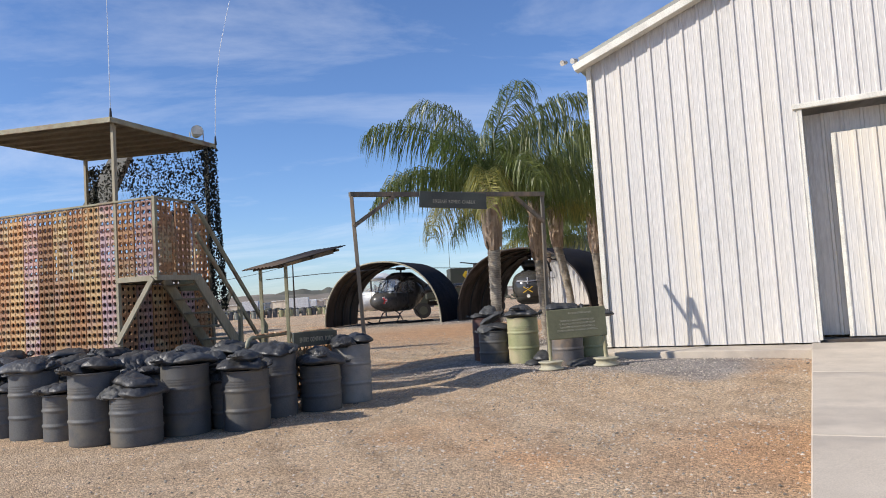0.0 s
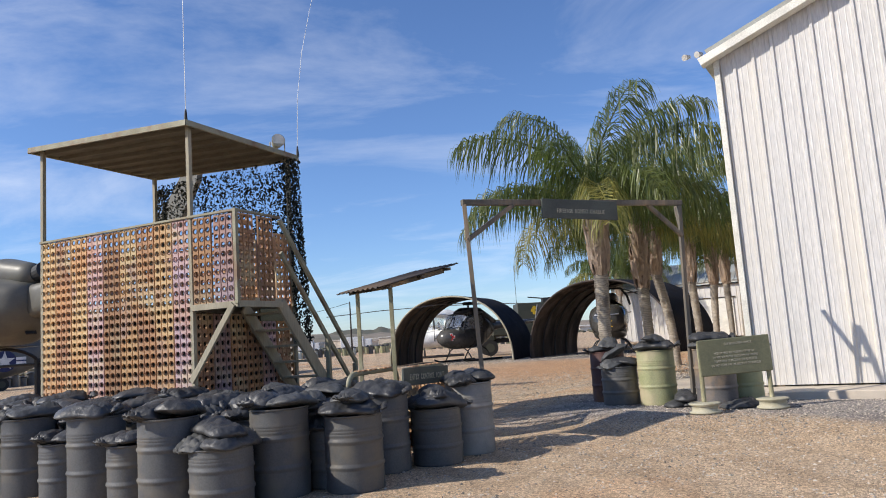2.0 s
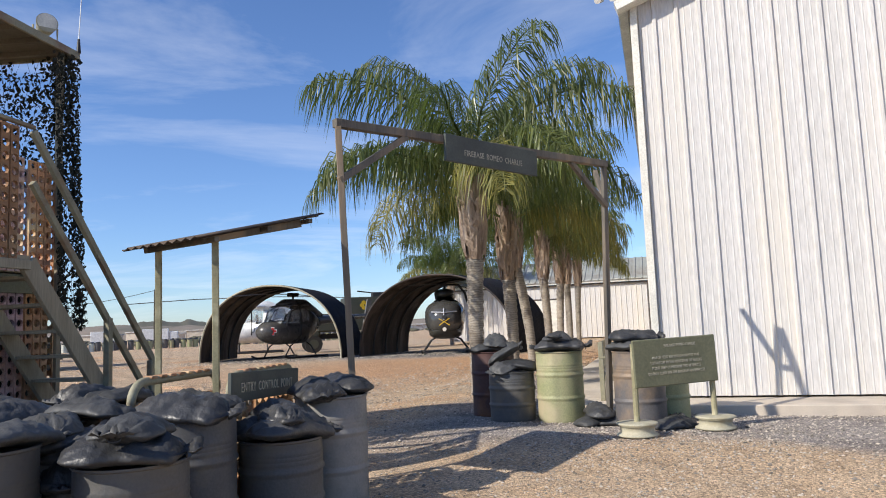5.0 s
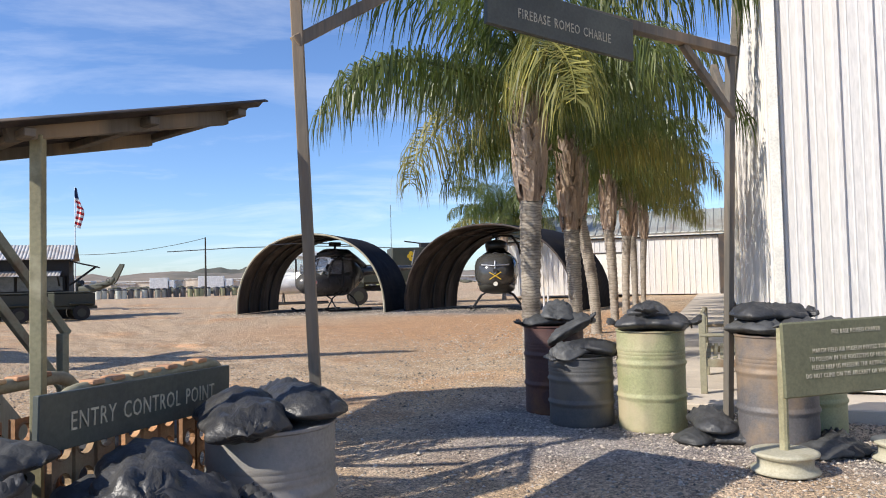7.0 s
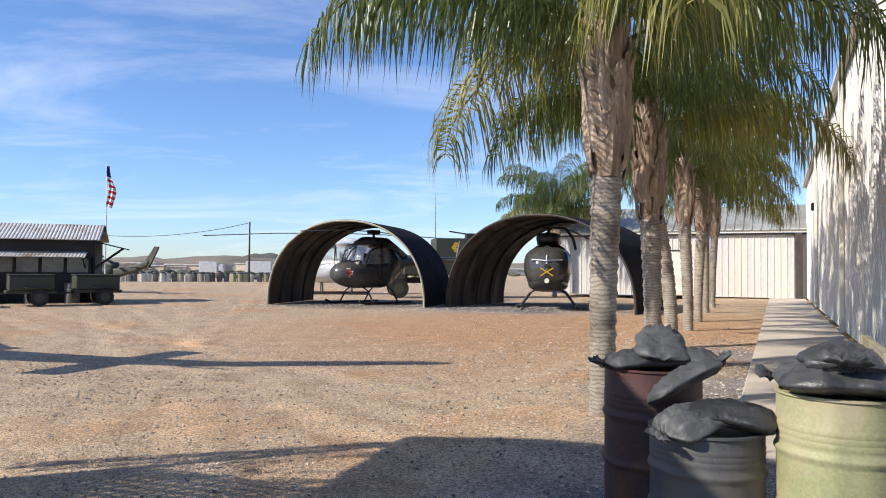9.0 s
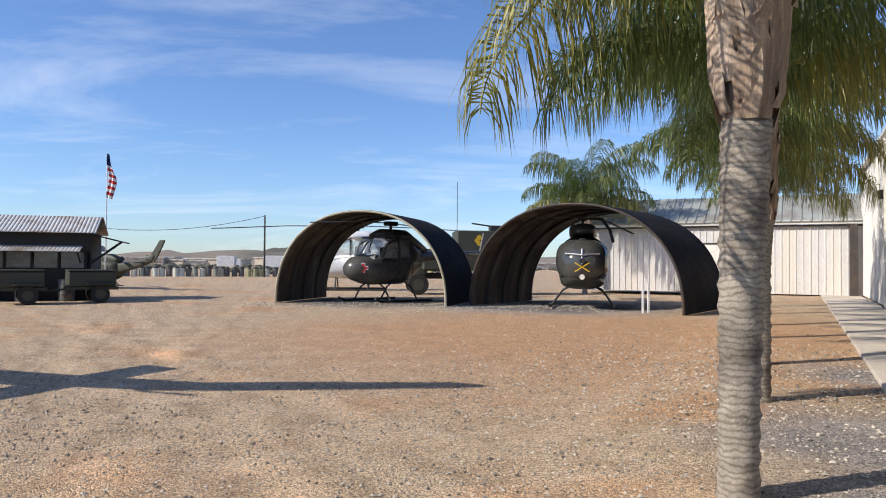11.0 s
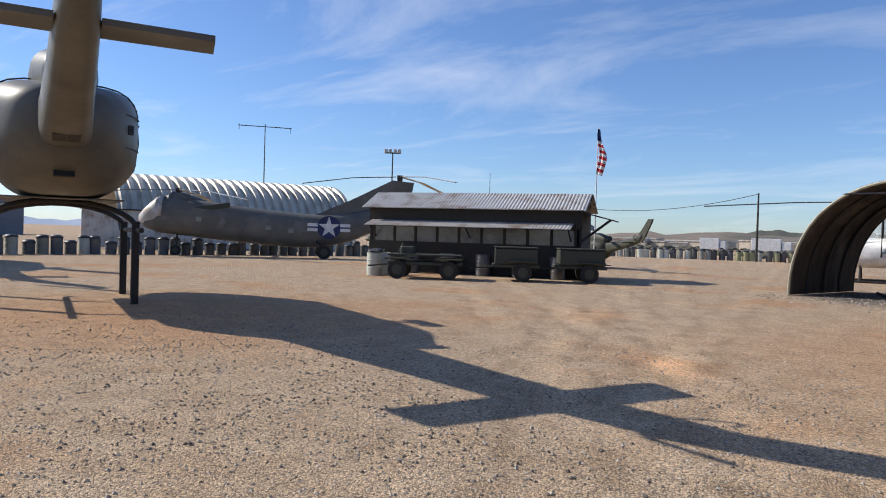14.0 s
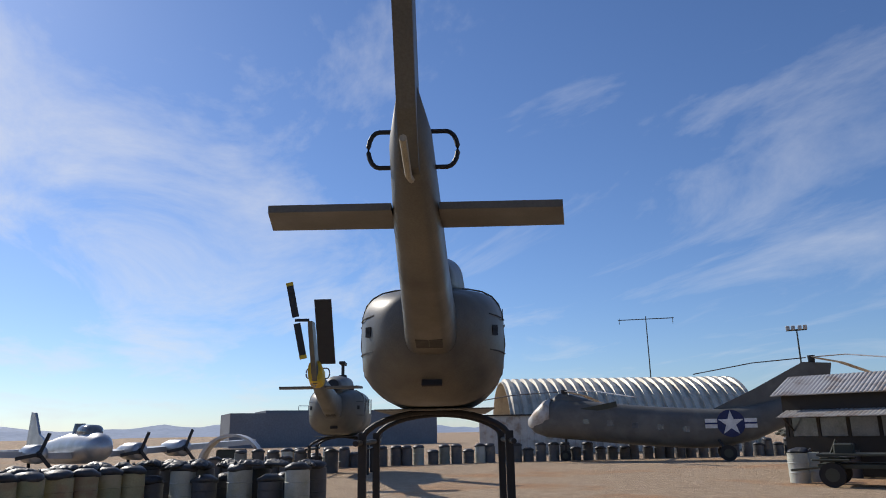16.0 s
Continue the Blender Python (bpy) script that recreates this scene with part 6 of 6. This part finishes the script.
mast("whip_antenna", 0.4, 51.0, 5.9, 0.022, "tall thin whip antenna on a truck", "antenna", M_TRUCK)
mast("whip_antenna", -24.6, 51.0, 5.2, 0.02, "thin whip antenna behind the hut", "antenna", M_TRUCK)
wire = thing("overhead_wire", pose(0, 0, 0), "thin sagging overhead wire between two poles", "wire")
part("cable", tube([(-18.4 - 19.6 * t, 87.5 + 4.5 * t, 6.3 - 1.1 * t - 3.2 * t * (1 - t)) for t in (k / 12 for k in range(13))], 0.03, 5), M_BLACK, wire)

# ---- truck behind the arches ----
truck = thing("cargo_truck", pose(1.0, 50.2, 0, 0, 0, 186), "dark green box truck with yellow flowers painted on its side", "truck")
tb = part("cargo_box", box(3.9, 2.2, 2.0, (-1.2, 0, 2.25), bevel=0.04), M_TRUCK, truck)
part("cab", box(1.5, 2.0, 1.1, (1.75, 0, 1.75), bevel=0.1), M_TRUCK, truck)
part("bonnet", box(1.3, 1.5, 0.75, (2.9, 0, 1.3), bevel=0.1), M_TRUCK, truck)
part("chassis", box(6.4, 1.0, 0.3, (0.3, 0, 0.95)), M_BLACK, truck)
for x in (-2.4, -1.2, 2.7):
    for s in (-1, 1):
        wheel(truck, (x, s * 0.95, 0.52), 0.52, 0.3)
for fx, fz, r in ((-0.4, 2.75, 0.3), (-1.7, 2.7, 0.34), (-0.6, 1.9, 0.24), (-2.6, 2.2, 0.3)):
    for k in range(5):
        a = 2 * math.pi * k / 5
        part("painted_petal", rod((fx + r * 0.55 * math.cos(a), 1.1, fz + r * 0.55 * math.sin(a)), (fx + r * 0.55 * math.cos(a), 1.108, fz + r * 0.55 * math.sin(a)), r * 0.42, r * 0.42, 12), M_YELLOW if r > 0.25 else M_TAN, tb)
part("roof_rack", box(1.2, 0.5, 0.3, (-1.6, 0.3, 3.4), bevel=0.04), M_BLACK, truck)
part("gun_mount", rod((-1.2, 0.3, 3.5), (-0.1, 0.3, 3.65), 0.04), M_BLACK, truck)

# ---- rows of drums round the yard ----
def far_drum(name, r, h, material):
    d = thing(name, pose(0, 0, -50), "x", "oil drum")
    part("body", lathe([(r, 0), (r, h * 0.33), (r + 0.012, h * 0.345), (r, h * 0.36), (r, h * 0.66), (r + 0.012, h * 0.675), (r, h * 0.69), (r, h)], 16), material, d, smooth=True)
    part("sand_fill", hull([(-r * 1.05, h + 0.02, r * 0.5, 0.05, 2.4), (-r * 0.4, h + 0.07, r * 0.95, 0.1, 2.2), (r * 0.5, h + 0.05, r * 0.85, 0.12, 2.2), (r * 1.08, h + 0.02, r * 0.4, 0.04, 2)], 10), M_BAG, d, "dark slumped sandbag", "all")
    return d


protos = {k: far_drum("oil_drum", r, h, m) for k, (r, h, m) in dict(dark=(R1, H1, M_DRUM), short=(R1, 0.6, M_DRUM), pale=(R1, H1, M_DRUMP), olive=(R1, H1, M_DRUMG), tan=(R1, H1, M_DRUMT)).items()}
rnd = random.Random(21)


def drum_row(p0, p1, n, kinds, label, group):
    for i in range(n):
        t = i / (n - 1)
        k = kinds[i % len(kinds)] if rnd.random() < 0.8 else rnd.choice(kinds)
        tagged(copy_thing(protos[k], pose(p0[0] + (p1[0] - p0[0]) * t + rnd.uniform(-0.1, 0.1), p0[1] + (p1[1] - p0[1]) * t + rnd.uniform(-0.1, 0.1), ground_z(p0[0] + (p1[0] - p0[0]) * t, p0[1] + (p1[1] - p0[1]) * t) - 0.005, 0, 0, rnd.uniform(0, 360))), label, "oil drum", group)


drum_row((-34, 84.5), (-23, 88.2), 19, ("pale", "dark", "pale"), "pale and dark sandbagged drum along the field's edge", "far drum row")
drum_row((-22.4, 88.4), (-14, 91), 14, ("olive", "dark", "pale", "olive"), "olive and dark sandbagged drum along the field's edge", "far drum row")
drum_row((-13.3, 91.2), (6, 96), 28, ("dark", "short", "olive"), "dark sandbagged drum along the field's edge", "far drum row")
drum_row((-41, 22), (-40.5, 36), 21, ("dark", "short", "pale"), "dark sandbagged drum before the steel hangar", "hangar drum row")
drum_row((-40.4, 36.6), (-35.5, 56), 30, ("dark", "short"), "dark sandbagged drum behind the transport helicopter", "hangar drum row")
drum_row((-21.7, 21.8), (-23.4, 18.6), 6, ("pale", "short"), "blue-grey sandbagged drum at the corner of a revetment", "revetment drums")
drum_row((-22.9, 18.2), (-17.2, 11.8), 14, ("tan", "olive", "tan"), "tan and olive sandbagged drum along a revetment", "revetment drums")
drum_row((-22.4, 22.3), (-24.6, 18.6), 7, ("dark", "short"), "dark sandbagged drum in the revetment's back row", "revetment drums")
drum_row((-24.0, 18.0), (-18.2, 11.0), 15, ("dark", "olive"), "dark sandbagged drum in the revetment's back row", "revetment drums")
drum_row((-37.5, 24.2), (-36.5, 26.6), 5, ("dark", "short"), "dark sandbagged drum under the far helicopter", "hangar drum row")
for p in protos.values():
    for ob in (*p.children_recursive, p):
        bpy.data.objects.remove(ob)
for i in range(46):
    t = i / 45
    x, y = (-22.2 - 1.6 * min(t * 3, 1) + 6.0 * max(t * 1.5 - 0.5, 0), 22.0 - 3.6 * min(t * 3, 1) - 7.0 * max(t * 1.5 - 0.5, 0))
    sandbag(x + rnd.uniform(-0.35, 0.35), y + rnd.uniform(-0.35, 0.35), 0.94 + rnd.uniform(-0.02, 0.1), rnd.uniform(0, 360), i, (rnd.uniform(-12, 12), 0), 1.05, "dark sandbag on the revetment drums", "revetment sandbags")

# ---- silver quonset hangar and other buildings ----
quon = thing("steel_hangar", pose(-53.3, 54.8, 0, 0, 0, 70.5), "silver arched steel hangar with bold ribs", "building")
n = 22
for k in range(26):
    x0, x1 = -9.5 + k * 0.73, -9.5 + (k + 1) * 0.73
    bm, rr = bmesh.new(), []
    for i in range(n + 1):
        a = math.pi * i / n
        prof = [(x0, 5.3), (x0 + 0.18, 5.3), (x0 + 0.3, 5.52), (x1 - 0.12, 5.52), (x1, 5.3), (x1, 5.2), (x0, 5.2)]
        rr.append([bm.verts.new((x, -r * math.cos(a), r * math.sin(a) ** 0.9 * 1.04 if 0 < i < n else 0)) for x, r in prof])
    skin(bm, rr)
    part("roof_panel", bm, M_CORRW, quon)
part("end_wall", lathe([(5.2, 0), (5.2, 0.1)], 40), M_CORRW, quon, m=pose(9.3, 0, 0, 0, 90, 0))
part("lean_to_wall", ribbed(-12, 8.5, 0.05, lambda x: 2.7, 0.5, 0.05), M_CORR, quon, "grey ribbed lean-to wall", m=pose(0, -5.9, 0))
part("lean_to_roof", box(20.5, 1.6, 0.08, (-1.7, -5.3, 2.75)), M_HUT, quon)

block = thing("flat_hangar", pose(-112, 39, 0, 0, 0, 90), "blue-grey flat-roofed hangar block far off", "building")
part("wall", box(15, 10, 4.6, (0, 0, 2.3)), M_GREYB, block)
part("wall", box(26, 9, 5.0, (10.5, 1, 2.5)), M_GREYB, block)
part("roof_rail", tube([(2, -4, 4.6), (2, -4, 5.6), (3.4, -4, 5.6), (3.4, -4, 4.6)], 0.06), M_GREYB, block)
hood = thing("canopy_arch", pose(-47, 23.6, 0, 0, 0, 75), "small open silver arch shelter", "shelter")
bm, rr = bmesh.new(), []
for i in range(25):
    a = math.pi * i / 24
    rr.append([bm.verts.new((-r * math.cos(a), y, r * math.sin(a))) for r, y in ((1.75, 0), (1.75, 2.4), (1.6, 2.4), (1.6, 0))])
skin(bm, rr)
part("shell", bm, M_CORR, hood)
part("dark_cart", box(1.6, 1.0, 0.9, (0, 0.9, 0.45), bevel=0.08), M_TRUCK, hood)

# ---- four-engined bomber across the apron ----
bomb = thing("bomber_aircraft", pose(-57, 15.2, -1.2, 0, 0, 20) @ Matrix.Diagonal((0.8, 0.8, 0.8, 1)), "bare-metal four-engined bomber parked on the apron", "aircraft")
part("fuselage", hull([(7.2, 2.9, 0.1, 0.1, 2), (7.0, 2.9, 0.6, 0.6, 2), (6.2, 2.9, 0.95, 1.0, 2), (4.0, 2.9, 1.1, 1.2, 2), (0, 2.8, 1.1, 1.2, 2), (-5, 2.5, 0.85, 0.95, 2), (-11, 2.2, 0.35, 0.5, 2), (-12.5, 2.2, 0.1, 0.2, 2)], 26), M_SILVER, bomb, smooth="all")
part("fin", plate([(-6.5, 3.2), (-9.0, 4.0), (-10.8, 5.9), (-12.0, 6.0), (-12.6, 2.3), (-10, 2.5)], 0.2), M_SILVER, bomb)
part("stabilizer", box(2.2, 12, 0.18, (-11, 0, 2.6), bevel=0.05), M_SILVER, bomb)
part("cockpit", hull([(5.2, 3.9, 0.4, 0.2, 2), (4.6, 4.05, 0.7, 0.5, 2.4), (3.2, 4.1, 0.75, 0.5, 2.4), (2.0, 3.9, 0.5, 0.3, 2)], 20), M_WINDOW, bomb, smooth="all")
part("turret", rod((1.4, 0, 3.9), (1.4, 0, 4.7), 0.55, 0.4, 16), M_WINDOW, bomb)
for s in (-1, 1):
    bm = bmesh.new()
    vs = [[bm.verts.new((x, s * y, z + dz)) for x, y, z in ((3.2, 0.9, 2.3), (-1.6, 0.9, 2.3), (0.0, 15.5, 3.0), (1.4, 15.5, 3.0))] for dz in (-0.22, 0.22)]
    skin(bm, vs)
    bmesh.ops.recalc_face_normals(bm, faces=bm.faces)
    part("wing", bm, M_SILVER, bomb)
    for y in (3.6, 7.2):
        zc = 2.35 + y * 0.045
        eng = part("engine", hull([(4.6, zc, 0.5, 0.5, 2), (4.4, zc, 0.68, 0.68, 2), (2.0, zc, 0.66, 0.66, 2), (0.5, zc, 0.35, 0.4, 2)], 20), M_SILVER, bomb, smooth="all", m=pose(0, s * y, 0))
        for a in (20, 140, 260):
            part("propeller_blade", box(0.06, 0.26, 1.55, (4.75, 0.78 * math.sin(radians(a)), zc + 0.78 * math.cos(radians(a))), Matrix.Rotation(radians(-a), 3, "X"), 0.02), M_BLACK, eng)
        part("spinner", rod((4.6, 0, zc), (4.95, 0, zc), 0.24, 0.1, 12), M_BLACK, eng)
    wheel(bomb, (2.6, s * 3.6, 0.72), 0.72, 0.4)
    part("strut", rod((2.6, s * 3.6, 0.7), (2.2, s * 3.6, 2.3), 0.12), M_BLACK, bomb)

# ---- hills, mountains and far sheds ----
def ridge(name, centre_deg, half_deg, dist, height, material, label, seed, jag):
    bm = bmesh.new()
    rows = []
    for i in range(81):
        t = i / 80
        a = radians(90 + centre_deg + half_deg * (1 - 2 * t))
        env = math.sin(math.pi * t) ** 0.5
        h = height * env * (0.45 + 0.55 * noise.fractal(Vector((t * jag, seed, 0)), 0.8, 2.0, 5) + 0.3)
        d = Vector((math.cos(a), math.sin(a), 0))
        rows.append([bm.verts.new(d * dist * k + Vector((0, 0, z))) for k, z in ((0.8, -2), (0.93, max(h, 0.3) * 0.55), (1.0, max(h, 0.3)), (1.25, -2))])
    for r0, r1 in zip(rows, rows[1:]):
        for j in range(3):
            bm.faces.new((r0[j], r0[j + 1], r1[j + 1], r1[j]))
    part(name, bm, material, None, smooth="all")
    return tagged(scene.collection.objects[-1], label, "hill", kind="structure")


ridge("backdrop", 4, 42, 420, 8.5, M_HILL, "low dry brown hills beyond the field", 3.0, 9)
ridge("backdrop", 8, 9, 620, 15, M_BUSH, "dark wooded hill on the horizon", 7.7, 3)
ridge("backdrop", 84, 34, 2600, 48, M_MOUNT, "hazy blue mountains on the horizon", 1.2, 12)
rnd = random.Random(5)
for i in range(26):
    x, y = -150 + i * 8.5 + rnd.uniform(-3, 3), 235 + rnd.uniform(-25, 40)
    w, hgt = rnd.uniform(6, 20), rnd.uniform(1.4, 2.6)
    s = thing("far_shed", pose(x, y, 0, 0, 0, rnd.uniform(-12, 12)), "pale low shed far across the field", "building", "far sheds")
    part("wall", box(w, 8, hgt, (0, 0, hgt / 2)), M_CONC if i % 3 else M_CORR, s)
    part("roof", box(w + 0.6, 8.6, 0.4, (0, 0, hgt + 0.2), bevel=0.1), M_CORR, s)
for i, (x, y, w) in enumerate(((-30, 150, 6.5), (-44, 165, 5), (-14, 158, 4.5))):
    v = thing("parked_truck", pose(x, y, 0, 0, 0, 8), "white box truck parked far off", "truck", "far trucks")
    part("body", box(w * 0.72, 2.2, 2.2, (-w * 0.14, 0, 1.6), bevel=0.05), M_WHITEP, v)
    part("cab", box(w * 0.24, 2.0, 1.7, (w * 0.36, 0, 1.3), bevel=0.15), M_WHITEP, v)
    part("windscreen", box(0.05, 1.6, 0.6, (w * 0.485, 0, 1.75)), M_WINDOW, v)
    for xx in (-w * 0.3, w * 0.34):
        for s in (-1, 1):
            wheel(v, (xx, s * 0.9, 0.42), 0.42, 0.25)
scrub = bmesh.new()
for i in range(420):
    x, y = rnd.uniform(-160, 60), rnd.uniform(100, 260)
    s = rnd.uniform(0.3, 1.1)
    for k in range(3):
        bmesh.ops.create_icosphere(scrub, subdivisions=1, radius=s * rnd.uniform(0.5, 1), matrix=Matrix.Translation((x + rnd.uniform(-s, s), y + rnd.uniform(-s, s), s * 0.4)) @ Matrix.Diagonal((1.4, 1, 0.6, 1)))
part("scrub", scrub, M_BUSH)
tagged(scene.collection.objects[-1], "low grey-green scrub across the dry field", "scrub", kind="stuff")

# ---- bench by the hangar ----
bench = thing("garden_bench", pose(3.05, 15.55, ground_z(3.05, 15.55) + 0.06, 0, 0, 63), "weathered olive-grey slatted garden bench beside the hangar", "bench")
for k in range(7):
    part("seat_slat", box(1.5, 0.05, 0.025, (0, -0.22 + k * 0.072, 0.44), bevel=0.005), M_OLIVE, bench)
for x in (-0.75, 0.75):
    part("leg", box(0.08, 0.07, 0.66, (x, -0.26, 0.33), bevel=0.006), M_OLIVE, bench)
    part("leg", box(0.08, 0.07, 0.9, (x, 0.26, 0.45), bevel=0.006), M_OLIVE, bench)
    part("armrest", box(0.09, 0.62, 0.035, (x, -0.02, 0.675), bevel=0.008), M_OLIVE, bench)
    part("side_rail", box(0.05, 0.48, 0.08, (x, 0, 0.38), bevel=0.005), M_OLIVE, bench)
part("front_rail", box(1.5, 0.04, 0.08, (0, -0.25, 0.385), bevel=0.005), M_OLIVE, bench)
part("back_rail", box(1.5, 0.04, 0.09, (0, 0.26, 0.86), bevel=0.006), M_OLIVE, bench)
part("back_rail", box(1.5, 0.035, 0.06, (0, 0.26, 0.52), bevel=0.006), M_OLIVE, bench)
for k in range(11):
    part("back_slat", box(0.05, 0.022, 0.3, (-0.65 + k * 0.13, 0.26, 0.69), bevel=0.004), M_OLIVE, bench)

# ---- loose stones on the yard ----
def stones(seed, n, centre, spread, lo, hi, label):
    r = random.Random(seed)
    vs, fs = [], []
    while len(fs) < n * 8:
        x, y = centre[0] + r.gauss(0, spread[0]), centre[1] + r.gauss(0, spread[1])
        s = lo + (hi - lo) * r.random() ** 3
        a, z = r.uniform(0, 6.3), ground_z(x, y)
        c, sn = math.cos(a) * s, math.sin(a) * s
        k = r.uniform(0.5, 0.9)
        o = len(vs)
        vs += [(x + c, y + sn, z + s * 0.2), (x - sn * k, y + c * k, z + s * 0.25), (x - c * 0.9, y - sn * 0.9, z + s * 0.15), (x + sn * k, y - c * k, z + s * 0.2), (x + c * 0.1, y, z + s * 0.75), (x, y, z - s * 0.3)]
        for i in range(4):
            j = (i + 1) % 4
            fs += [(o + i, o + j, o + 4), (o + j, o + i, o + 5)]
    me = bpy.data.meshes.new("gravel")
    me.from_pydata(vs, [], fs)
    me.materials.append(M_STONE)
    tagged(new("gravel", me), label, "gravel", kind="stuff")


stones(1, 14000, (0.8, 8), (3.2, 3.6), 0.006, 0.024, "loose pale gravel scattered over the yard")
stones(2, 18000, (-1.5, 19.5), (4.0, 3.6), 0.006, 0.026, "loose pale gravel scattered over the open yard")
stones(3, 16000, (2.2, 13.2), (1.6, 1.6), 0.006, 0.022, "loose grey gravel banked by the gate")
stones(4, 9000, (3.6, 22), (2.0, 4.0), 0.01, 0.036, "loose dark gravel along the palms")
stones(5, 16000, (-8, 20.5), (4.0, 3.2), 0.006, 0.026, "loose pale gravel near the raised helicopter")
stones(6, 6000, (0.5, 40), (4.5, 1.6), 0.015, 0.05, "loose dark gravel under the arched shelters")
